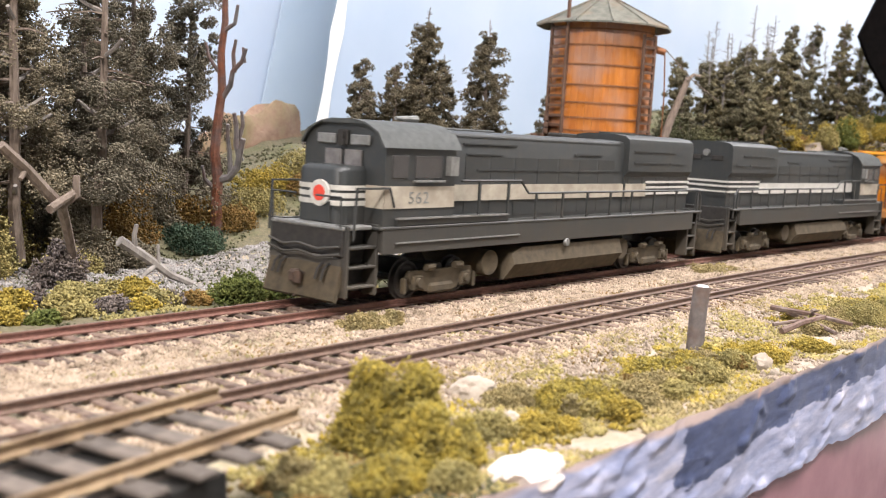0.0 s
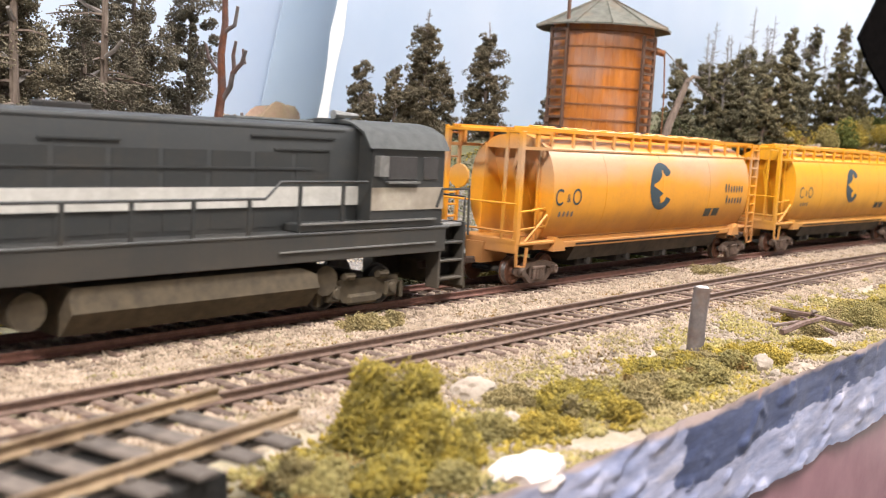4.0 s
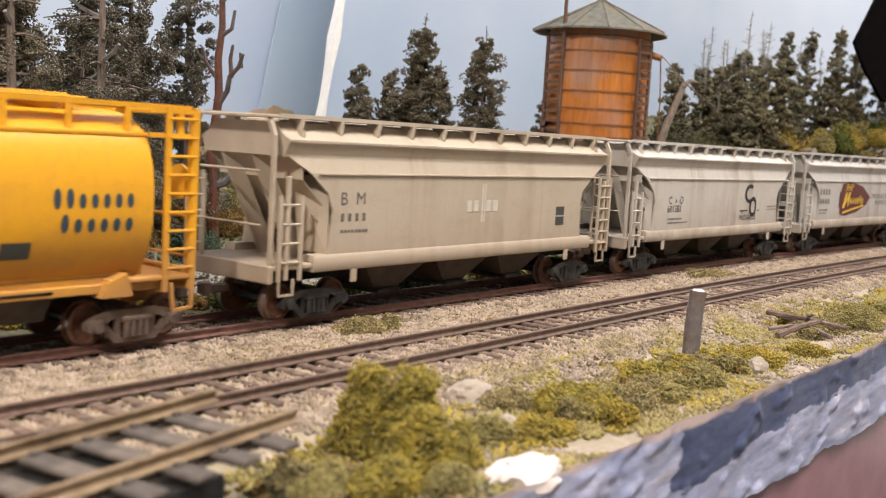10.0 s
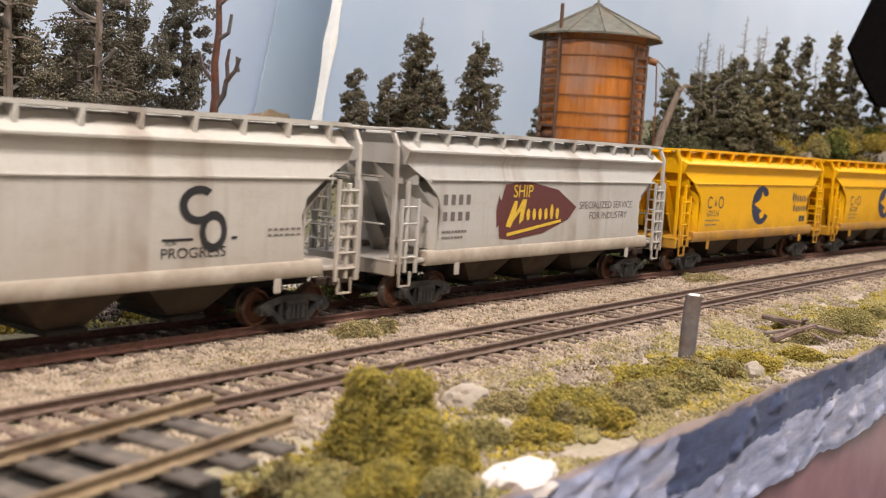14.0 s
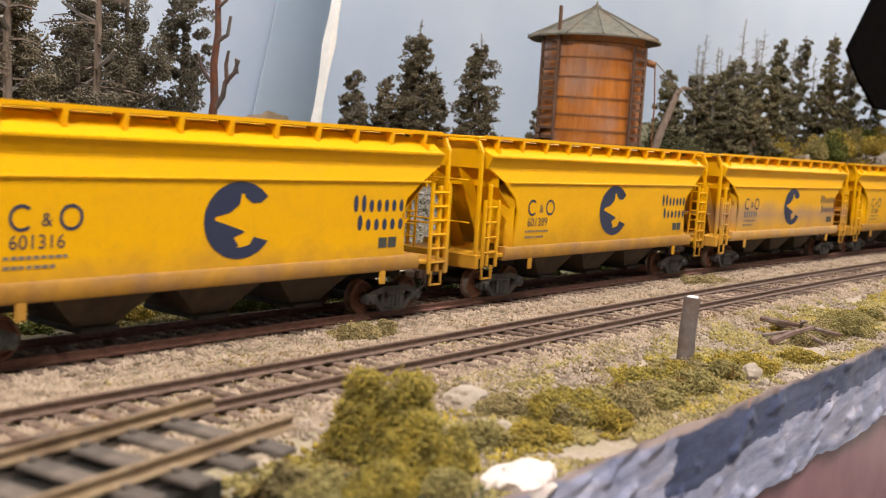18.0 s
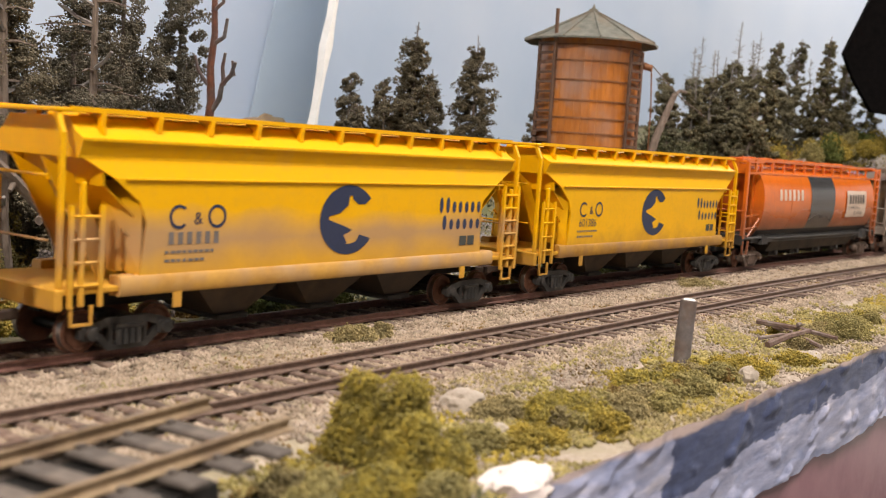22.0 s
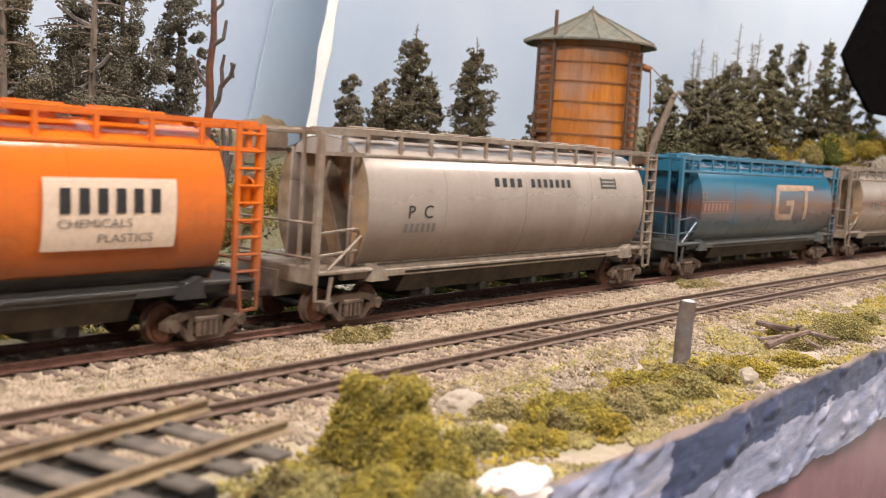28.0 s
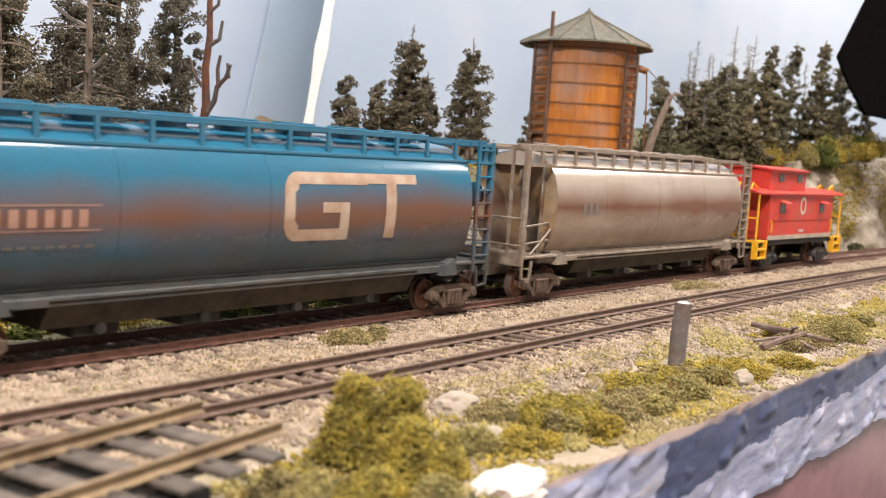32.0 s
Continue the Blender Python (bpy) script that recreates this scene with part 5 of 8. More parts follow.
    part("radiator_fan", Shape().cyl((0.078, 0, 0.0540), (0.078, 0, 0.0550), 0.0060, None, 20), M_roofgrey, car)
    hp = Shape().box(-0.058, -0.030, -0.0030, 0.0030, 0.0516, 0.0528, 0.0004)
    part("roof_panel", hp, M_roofgrey, car)
    # rear end of the hood
    part("rear_number_board", Shape().box(0.1000 + ext, 0.1008 + ext, -0.0085, -0.0025, 0.0455, 0.0478, 0.0002), M_under, car)
    part("rear_number_board", Shape().box(0.1000 + ext, 0.1008 + ext, 0.0025, 0.0085, 0.0455, 0.0478, 0.0002), M_under, car)
    part("rear_headlight", Shape().cyl((0.1002 + ext, 0, 0.0490), (0.1014 + ext, 0, 0.0490), 0.0017, None, 12), M_steel, car)
    for z in (0.0330, 0.0352, 0.0305):
        part("rear_stripe", Shape().box(0.1000 + ext, 0.1005 + ext, -0.0116, 0.0116, z, z + 0.0009), M_locowhite, car)
    # cab
    cabp = [(-0.0163, 0.0234), (-0.0163, 0.0462), (-0.0168, 0.0466), (-0.0140, 0.0500), (-0.0090, 0.0524), (-0.0040, 0.0532), (0.0040, 0.0532), (0.0090, 0.0524), (0.0140, 0.0500), (0.0168, 0.0466), (0.0163, 0.0462), (0.0163, 0.0234)]
    part("cab", Shape().prism(cabp, -0.1005, -0.0680), M_loco, car)
    roof = [(-0.0172, 0.0460), (-0.0143, 0.0505), (-0.0091, 0.0529), (-0.0040, 0.0537), (0.0040, 0.0537), (0.0091, 0.0529), (0.0143, 0.0505), (0.0172, 0.0460), (0.0165, 0.0460), (0.0138, 0.0500), (0.0090, 0.0524), (-0.0090, 0.0524), (-0.0138, 0.0500), (-0.0165, 0.0460)]
    part("cab_roof", Shape().prism(roof, -0.1020, -0.0662), M_roofgrey, car, "dusty grey arched cab roof")
    horn = Shape().cyl((-0.074, 0.004, 0.0548), (-0.064, 0.004, 0.0548), 0.0006, 0.0013, 8).cyl((-0.068, 0.004, 0.0530), (-0.068, 0.004, 0.0548), 0.0006, None, 6)
    part("air_horn", horn, M_steel, car)
    for s in (-1, 1):
        for x0, x1 in ((-0.0975, -0.0905), (-0.0875, -0.0745)):
            part("side_window", Shape().box(x0, x1, s * 0.0163 - 0.0003, s * 0.0163 + 0.0003, 0.0372, 0.0440, 0.0004), M_window, car)
        part("arm_rest", Shape().box(-0.0880, -0.0740, s * 0.0168 - 0.0008, s * 0.0168 + 0.0008, 0.0362, 0.0368), M_steel, car)
        part("wind_deflector", Shape().box(-0.0728, -0.0690, s * 0.0172 - 0.0012, s * 0.0172 + 0.0012, 0.0382, 0.0440), M_steel, car)
        part("cab_stripe", Shape().box(-0.1003, -0.0682, s * 0.0164 - 0.0002, s * 0.0164 + 0.0002, 0.0285, 0.0350), M_lococream, car)
        part("cab_ledge", Shape().box(-0.0960, -0.0400, s * 0.0176 - 0.0005, s * 0.0176 + 0.0005, 0.0254, 0.0259), M_steel, car)
        part("cab_box", Shape().box(-0.0955, -0.0400, min(s * 0.0110, s * 0.0175), max(s * 0.0110, s * 0.0175), 0.0234, 0.0256, 0.0003), M_loco, car)
        part("front_window", Shape().box(-0.1013, -0.1005, s * 0.0040 - 0.0034, s * 0.0040 + 0.0034, 0.0398, 0.0448, 0.0003), M_frontglass, car)
        part("front_stripe", Shape().box(-0.1009, -0.1003, -0.0163 if s < 0 else 0.0095, -0.0095 if s < 0 else 0.0163, 0.0285, 0.0350), M_lococream, car)
        # hood stripe
        part("hood_stripe", Shape().box(-0.0678, 0.0473, s * 0.0114 - 0.0002, s * 0.0114 + 0.0002, 0.0298, 0.0350), M_lococream if lead else M_locowhite, car)
        part("hood_stripe", Shape().box(0.0482, 0.0650, s * 0.0121 - 0.0002, s * 0.0121 + 0.0002, 0.0298, 0.0350), M_lococream if lead else M_locowhite, car)
        for z in (0.0352, 0.0330, 0.0305):
            part("hood_stripe", Shape().box(0.0652, 0.1002 + ext, s * 0.0121 - 0.0002, s * 0.0121 + 0.0002, z, z + 0.0009), M_locowhite, car)
    number = [text_polys("562", 0.0050, -0.0905, 0.0299, "LEFT", 1.35)]
    decal(car, "cab_number", number, M_steel, lambda z: 0.0166, 0.00012)
    # short nose
    # rounded in plan, softer at the top edge
    def plan(grow):
        r, h, x0 = 0.0036, 0.0090 + grow, -0.1110 - grow
        line = [(-0.0960, -h)]
        for sgn in (-1, 1):
            for i in range(7):
                t = math.pi / 2 * (i if sgn < 0 else 6 - i) / 6
                line.append((x0 + r - r * math.sin(t), sgn * (h - r + r * math.cos(t))))
        return line + [(-0.0960, h)]
    rings = []
    for grow, z in ((0.0, 0.0234), (0.0, 0.0386), (-0.0005, 0.0396), (-0.0016, 0.0402)):
        rings += [(x, y, z) for x, y in plan(grow)]
    k = len(plan(0.0))
    faces = [(j * k + i, j * k + (i + 1) % k, (j + 1) * k + (i + 1) % k, (j + 1) * k + i) for j in range(3) for i in range(k)] + [tuple(range(k - 1, -1, -1)), tuple(range(3 * k, 4 * k))]
    part("short_hood", Shape().add(rings, faces), M_loco, car)
    line = plan(0.00025)
    for z in (0.0340, 0.0318, 0.0296):
        for run in (line[:9], line[-9:]):
            n = len(run)
            inner = [(x * 0.99 - 0.0011 + 0.0001, y * 0.94) for x, y in run]
            v = [(x, y, z + d) for d in (-0.0007, 0.0007) for x, y in run] + [(x, y, z + d) for d in (-0.0007, 0.0007) for x, y in inner]
            f = [(i, i + 1, n + i + 1, n + i) for i in range(n - 1)] + [(2 * n + i, 3 * n + i, 3 * n + i + 1, 2 * n + i + 1) for i in range(n - 1)]
            f += [(i, 2 * n + i, 2 * n + i + 1, i + 1) for i in range(n - 1)] + [(n + i, n + i + 1, 3 * n + i + 1, 3 * n + i) for i in range(n - 1)] + [(0, n, 3 * n, 2 * n), (n - 1, 3 * n - 1, 4 * n - 1, 2 * n - 1)]
            part("nose_stripe", Shape().add(v, f), M_locowhite, car)
    part("nose_door", Shape().box(-0.1115, -0.1109, -0.0058, 0.0012, 0.0240, 0.0300, 0.0002), M_loco, car)
    disc = Shape().cyl((-0.1110, -0.0016, 0.0322), (-0.1118, -0.0016, 0.0322), 0.0038, None, 24)
    part("nose_emblem", disc, M_locowhite, car, "round white emblem with a red centre")
    part("emblem_centre", Shape().cyl((-0.1118, -0.0016, 0.0322), (-0.1120, -0.0016, 0.0322), 0.0023, None, 20), M_emblem, car, "red emblem centre")
    nb = Shape().box(-0.1017, -0.1007, -0.0105, -0.0030, 0.0462, 0.0492, 0.0003)
    part("number_board", nb, M_steel, car)
    part("number_board", Shape().box(-0.1017, -0.1007, 0.0030, 0.0105, 0.0462, 0.0492, 0.0003), M_steel, car)
    lamp = Shape().box(-0.1019, -0.1007, -0.0020, 0.0020, 0.0458, 0.0505, 0.0004)
    for z in (0.0470, 0.0492):
        lamp.cyl((-0.1019, 0, z), (-0.1025, 0, z), 0.0011, 0.0014, 10)
    part("headlight", lamp, M_under, car)
    # handrails and stanchions along the walkways
    for s in (-1, 1):
        y = s * 0.0172
        xs = [-0.0560, -0.0400, -0.0230, -0.0060, 0.0110, 0.0280, 0.0450, 0.0640, 0.0840, 0.1000 + ext]
        for x in xs:
            top = 0.0365 if x < -0.03 else 0.0322
            part("stanchion", Shape().box(x - 0.0005, x + 0.0005, y - 0.0003, y + 0.0003, 0.0225, top), M_loco, car)
        grab(car, "handrail", [(-0.0655, y, 0.0366), (-0.0330, y, 0.0366), (-0.0280, y, 0.0324), (0.0400, y, 0.0324), (0.1000 + ext, y, 0.0324), (0.1030 + ext, y, 0.0300), (0.1034 + ext, y, 0.0190)], M_loco, 0.00042)
        grab(car, "step_handrail", [(-0.0968, y, 0.0290), (-0.0990, y, 0.0345), (-0.1126, y, 0.0345), (-0.1132, y, 0.0200)], M_loco, 0.00042)
    return car


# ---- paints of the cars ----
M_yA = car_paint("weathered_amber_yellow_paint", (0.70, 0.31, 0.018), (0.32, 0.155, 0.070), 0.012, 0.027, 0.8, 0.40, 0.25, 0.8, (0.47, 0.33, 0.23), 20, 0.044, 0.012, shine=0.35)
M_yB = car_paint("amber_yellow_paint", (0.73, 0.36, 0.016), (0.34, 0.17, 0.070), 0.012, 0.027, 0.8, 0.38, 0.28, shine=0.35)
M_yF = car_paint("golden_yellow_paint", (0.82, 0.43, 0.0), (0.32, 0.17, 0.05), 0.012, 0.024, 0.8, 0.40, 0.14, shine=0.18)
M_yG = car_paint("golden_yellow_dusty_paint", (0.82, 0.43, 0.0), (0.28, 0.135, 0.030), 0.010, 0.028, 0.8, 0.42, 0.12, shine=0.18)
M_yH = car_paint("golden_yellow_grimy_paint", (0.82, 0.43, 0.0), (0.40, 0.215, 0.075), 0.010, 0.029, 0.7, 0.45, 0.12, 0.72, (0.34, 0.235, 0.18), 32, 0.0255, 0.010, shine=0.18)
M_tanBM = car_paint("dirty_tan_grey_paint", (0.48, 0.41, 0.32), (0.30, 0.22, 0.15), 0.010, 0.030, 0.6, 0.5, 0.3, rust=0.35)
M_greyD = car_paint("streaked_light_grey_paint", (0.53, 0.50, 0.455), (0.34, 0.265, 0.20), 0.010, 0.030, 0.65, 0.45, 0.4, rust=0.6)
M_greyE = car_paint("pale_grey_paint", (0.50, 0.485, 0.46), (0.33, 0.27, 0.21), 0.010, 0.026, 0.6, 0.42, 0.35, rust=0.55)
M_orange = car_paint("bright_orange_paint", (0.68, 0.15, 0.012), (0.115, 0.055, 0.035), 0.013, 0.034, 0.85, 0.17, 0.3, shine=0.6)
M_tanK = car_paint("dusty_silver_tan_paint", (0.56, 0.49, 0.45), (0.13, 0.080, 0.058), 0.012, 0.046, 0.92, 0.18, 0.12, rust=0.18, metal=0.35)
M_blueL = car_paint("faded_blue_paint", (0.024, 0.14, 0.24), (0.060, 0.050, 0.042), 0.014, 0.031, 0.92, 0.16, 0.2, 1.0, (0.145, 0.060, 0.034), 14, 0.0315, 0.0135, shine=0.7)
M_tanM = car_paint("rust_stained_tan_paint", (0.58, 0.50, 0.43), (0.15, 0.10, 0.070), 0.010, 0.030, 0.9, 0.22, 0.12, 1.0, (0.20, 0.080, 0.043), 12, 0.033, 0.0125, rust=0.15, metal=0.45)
M_cage = surface("grimy_tan_frame", (0.15, 0.115, 0.088), (0.33, 0.28, 0.235), 220, 0.6, 0, 0.2, 0.0002, (0.20, 0.13, 0.085), 70)
M_sillY = surface("dusty_tan_sill", (0.30, 0.145, 0.018), (0.46, 0.235, 0.020), 200, 0.6, 0, 0.1, 0.0001, (0.25, 0.14, 0.07), 60)
M_sillH = surface("streaked_orange_yellow_sill", (0.44, 0.23, 0.05), (0.60, 0.33, 0.06), 200, 0.6, 0, 0.1, 0.0001, (0.38, 0.27, 0.19), 45)
M_sillG = surface("dusty_grey_sill", (0.34, 0.28, 0.22), (0.47, 0.41, 0.34), 200, 0.8, 0, 0.1, 0.0001, (0.30, 0.24, 0.18), 60)
M_blacksill = surface("sooty_black_sill", (0.012, 0.012, 0.012), (0.034, 0.032, 0.031), 300, 0.55, 0, 0.2, 0.0002, (0.06, 0.05, 0.042), 70)
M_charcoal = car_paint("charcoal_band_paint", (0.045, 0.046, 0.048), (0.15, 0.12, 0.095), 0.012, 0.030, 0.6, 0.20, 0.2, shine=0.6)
M_bluesill = surface("grimy_blue_grey_sill", (0.040, 0.048, 0.052), (0.085, 0.092, 0.092), 220, 0.6, 0, 0.2, 0.0002, (0.10, 0.08, 0.065), 70)
M_cabred = surface("bright_red_caboose_paint", (0.50, 0.030, 0.020), (0.62, 0.050, 0.032), 300, 0.5, 0, 0.1, 0.0001, (0.40, 0.07, 0.05), 70)
M_cabyellow = plain("bright_yellow_rail_paint", (0.80, 0.42, 0.015), 0.5)


def yellow_marks(number, shift=0.0):
    nv = M_navy
    out = [("reporting_mark", initials(-0.0590, -0.0420, 0.0283, 0.0340), nv, ""),
           ("small_print", word_bars(-0.0600, -0.0450, 0.0226, 0.0233, 9, 1) + word_bars(-0.0600, -0.0480, 0.0206, 0.0213, 7, 2), M_faded, ""),
           ("emblem", cat_logo(0.0016, 0.0295, 0.0225, 0.0192), nv, "navy round emblem"),
           ("name_mark", word_rounds(0.0418 + shift, 0.0646 + shift, 0.0308, 0.0358, 7, (0, 1)) + word_rounds(0.0436 + shift, 0.0646 + shift, 0.0256, 0.0302, 6, (0,)), nv, ""),
           ("data_plate", [bar(0.0536, 0.0572, 0.0205, 0.0235), bar(0.0578, 0.0614, 0.0205, 0.0235)], M_plate, "")]
    if number:
        out.append(("car_number", [text_polys(number, 0.0043, -0.0590, 0.0247)], nv, ""))
    else:
        out.append(("car_number", word_blocks(-0.0590, -0.0430, 0.0247, 0.0276, 6), M_faded, ""))
    return out


def round_yellow_marks(shift=0.0, lead=0.0):
    return [("reporting_mark", initials(-0.0716 + lead, -0.0544 + lead, 0.0283, 0.0343), M_teal, ""),
            ("car_number", word_rounds(-0.0690 + lead, -0.0580 + lead, 0.0240, 0.0262, 4, (0, 1, 2, 3)), M_faded, ""),
            ("emblem", cat_logo(-0.0010 + shift, 0.0349, 0.0200, 0.0192), M_teal, "dark blue-grey round emblem"),
            ("name_mark", word_rounds(0.0600 + shift, 0.0806 + shift, 0.0318, 0.0362, 7, (0, 1)) + word_rounds(0.0618 + shift, 0.0806 + shift, 0.0266, 0.0308, 6, (0,)), M_teal, ""),
            ("data_plate", [bar(0.0430, 0.0495, 0.0214, 0.0250), bar(0.0512, 0.0577, 0.0214, 0.0250)], M_plate, "")]


def moved(marks, dx):
    return [(name, [([(x + dx, z) for x, z in v], f) for v, f in polys], mat, lab) for name, polys, mat, lab in marks]


TRAIN = []
TRAIN.append((locomotive("dark grey diesel locomotive with a dusty cream stripe leading the train", True), -0.1846, False))
TRAIN.append((locomotive("dark grey diesel locomotive with white stripes coupled tail first", False), 0.0626, True))

TRAIN.append((round_hopper("amber yellow cylindrical hopper faded by pale dust", M_yA, round_yellow_marks(0.0, -0.0085)), 0.3053, False))
TRAIN.append((round_hopper("amber yellow cylindrical hopper with brown road grime", M_yB, round_yellow_marks(0.0015, -0.0040)), 0.5329, False))

TRAIN.append((trough_hopper("dirty tan-grey covered hopper with faint markings", M_tanBM, [
    ("reporting_mark", [text_polys("B  M", 0.0050, -0.0625, 0.0314, "LEFT", 1.1)], M_faded, ""),
    ("car_number", word_blocks(-0.0620, -0.0505, 0.0268, 0.0290, 4, 0.42), M_faded, ""),
    ("small_print", word_bars(-0.0620, -0.0505, 0.0238, 0.0245, 8, 2), M_faded, ""),
    ("emblem", [bar(0.0028, 0.0036, 0.0250, 0.0372), bar(0.0042, 0.0048, 0.0250, 0.0372)] + word_bars(-0.0050, 0.0024, 0.0284, 0.0320, 2, 4, 0.8) + word_bars(0.0052, 0.0126, 0.0284, 0.0320, 2, 5, 0.8), M_whitemark, ""),
    ("data_plate", [bar(0.0478, 0.0533, 0.0262, 0.0292), bar(0.0478, 0.0533, 0.0226, 0.0256)], M_plate, "")]), 0.7434, False))
TRAIN.append((trough_hopper("streaked light grey covered hopper with black markings", M_greyD, [
    ("reporting_mark", initials(-0.0530, -0.0400, 0.0289, 0.0321), M_blackmark, ""),
    ("car_number", [text_polys("601381", 0.0043, -0.0540, 0.0254)], M_blackmark, ""),
    ("small_print", word_bars(-0.0530, -0.0400, 0.0222, 0.0229, 8, 1) + word_bars(-0.0530, -0.0340, 0.0206, 0.0212, 12, 2), M_faded, ""),
    ("emblem", [arc(0.0300, 0.0330, 0.0058, 0.0046, 0.40, 50, 310, 22), arc(0.0345, 0.0266, 0.0042, 0.0050, 0.42, 0, 360, 24), bar(0.0196, 0.0285, 0.0246, 0.0252), bar(0.0400, 0.0420, 0.0246, 0.0252)], M_blackmark, "black entwined round emblem"),
    ("slogan", [text_polys("FOR", 0.0017, 0.0205, 0.0236), text_polys("PROGRESS", 0.0036, 0.0192, 0.0205, "LEFT", 1.15)], M_blackmark, ""),
    ("small_print", word_bars(0.0520, 0.0640, 0.0262, 0.0268, 6, 7) + word_bars(0.0520, 0.0640, 0.0248, 0.0253, 6, 8), M_faded, "")], M_sillG), 0.9329, False))
arrow = [(-0.0336, 0.0300), (-0.0325, 0.0350), (-0.0312, 0.0330), (-0.0290, 0.0385), (-0.0160, 0.0397), (0.0040, 0.0368), (0.0173, 0.0305), (0.0120, 0.0260), (-0.0050, 0.0215), (-0.0230, 0.0198), (-0.0310, 0.0206), (-0.0318, 0.0250), (-0.0330, 0.0240)]
TRAIN.append((trough_hopper("pale grey covered hopper with a maroon arrowhead sign", M_greyE, moved([
    ("reporting_mark", word_blocks(-0.0620, -0.0465, 0.0320, 0.0352, 4), M_faded, ""),
    ("car_number", word_blocks(-0.0620, -0.0465, 0.0270, 0.0298, 4), M_faded, ""),
    ("small_print", word_bars(-0.0620, -0.0490, 0.0232, 0.0240, 8, 2) + word_bars(-0.0620, -0.0510, 0.0214, 0.0221, 7, 2), M_faded, ""),
    ("arrowhead", [(arrow, [tuple(range(len(arrow)))])], M_maroon, "maroon arrowhead sign"),
    ("slogan", [text_polys("SPECIALIZED SERVICE", 0.0038, 0.0194, 0.0298, "LEFT", 1.12), text_polys("FOR INDUSTRY", 0.0038, 0.0270, 0.0258, "LEFT", 1.12)], M_faded, "")], -0.0025), M_sillG), 1.1215, False))
words = [("arrowhead_word", [text_polys("SHIP", 0.0062, -0.0245, 0.0342, "LEFT", 1.0)] +
             [poly([(-0.0280, 0.0245), (-0.0235, 0.0330), (-0.0215, 0.0330), (-0.0222, 0.0290), (-0.0185, 0.0335), (-0.0160, 0.0335), (-0.0175, 0.0265), (-0.0200, 0.0250), (-0.0195, 0.0295), (-0.0235, 0.0262), (-0.0250, 0.0240)])] +
             word_rounds(-0.0165, 0.0060, 0.0262, 0.0318, 6, (4,)) + [poly([(-0.0270, 0.0222), (0.0070, 0.0262), (0.0070, 0.0252), (-0.0270, 0.0210)])], M_yellowmark, "")]
decal(TRAIN[-1][0], "arrowhead_word", moved(words, -0.0025)[0][1], M_yellowmark, ps_side, 0.00026)
TRAIN.append((trough_hopper("golden yellow covered hopper with a navy emblem", M_yF, yellow_marks("601316", 0.0), M_sillY), 1.3097, False))
TRAIN.append((trough_hopper("golden yellow covered hopper with dusty sills", M_yG, yellow_marks("601389"), M_sillY), 1.5000, False))
TRAIN.append((trough_hopper("golden yellow covered hopper caked in grey-brown grime", M_yH, yellow_marks(""), M_sillH), 1.6888, False))
TRAIN.append((trough_hopper("golden yellow covered hopper with clean paint", M_yF, yellow_marks("601386"), M_sillY), 1.8762, False))

M_tansign = plain("dusty_cream_sign", (0.68, 0.53, 0.42), 0.45)
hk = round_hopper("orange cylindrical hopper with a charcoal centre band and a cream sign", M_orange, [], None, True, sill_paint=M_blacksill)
zz = [0.0164, 0.0476]
decal(hk, "centre_band", [bar(-0.0180, 0.0190, zz[0], zz[1])], M_charcoal, cyl_side, 0.0002, "charcoal painted centre band")
decal(hk, "sign_board", [bar(0.0380, 0.0718, 0.0248, 0.0404)], M_tansign, cyl_side, 0.0006, "dusty cream sign on the orange side")
decal(hk, "sign_lettering", word_blocks(0.0418, 0.0692, 0.0328, 0.0382, 6), M_blackmark, cyl_side, 0.0008)
decal(hk, "sign_lettering", [text_polys("CHEMICALS", 0.0027, 0.0412, 0.0297, "LEFT", 1.3), text_polys("PLASTICS", 0.0027, 0.0510, 0.0264, "LEFT", 1.3)], M_faded, cyl_side, 0.0008)
decal(hk, "name_mark", word_blocks(-0.0620, -0.0270, 0.0345, 0.0402, 6), M_tansign, cyl_side, 0.0002)
decal(hk, "lower_band", [bar(-0.0810, 0.0864, 0.0162, 0.0190)], M_blacksill, cyl_side, 0.0003)
TRAIN.append((hk, 2.0761, False))
pc = [("name_mark", word_blocks(-0.0190, -0.0010, 0.0398, 0.0426, 4) + word_blocks(0.0030, 0.0310, 0.0398, 0.0426, 7), M_blackmark, ""),
      ("emblem", [bar(0.0520, 0.0640, 0.0398 + k * 0.0014, 0.0405 + k * 0.0014) for k in range(3)] + [bar(0.0520, 0.0530, 0.0396, 0.0438), bar(0.0630, 0.0640, 0.0396, 0.0438)], M_plate, ""),
      ("reporting_mark", [text_polys("P  C", 0.0056, -0.0640, 0.0300, "LEFT", 1.25)], M_blackmark, ""),
      ("car_number", word_blocks(-0.0650, -0.0490, 0.0258, 0.0284, 6), M_faded, "")]
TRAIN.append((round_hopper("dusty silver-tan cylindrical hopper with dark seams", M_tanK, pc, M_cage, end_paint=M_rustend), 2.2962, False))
M_rustwhite = surface("rust_washed_white", (0.32, 0.19, 0.125), (0.50, 0.38, 0.29), 120, 0.6, 0, 0.1, 0.0001, (0.48, 0.43, 0.37), 60)
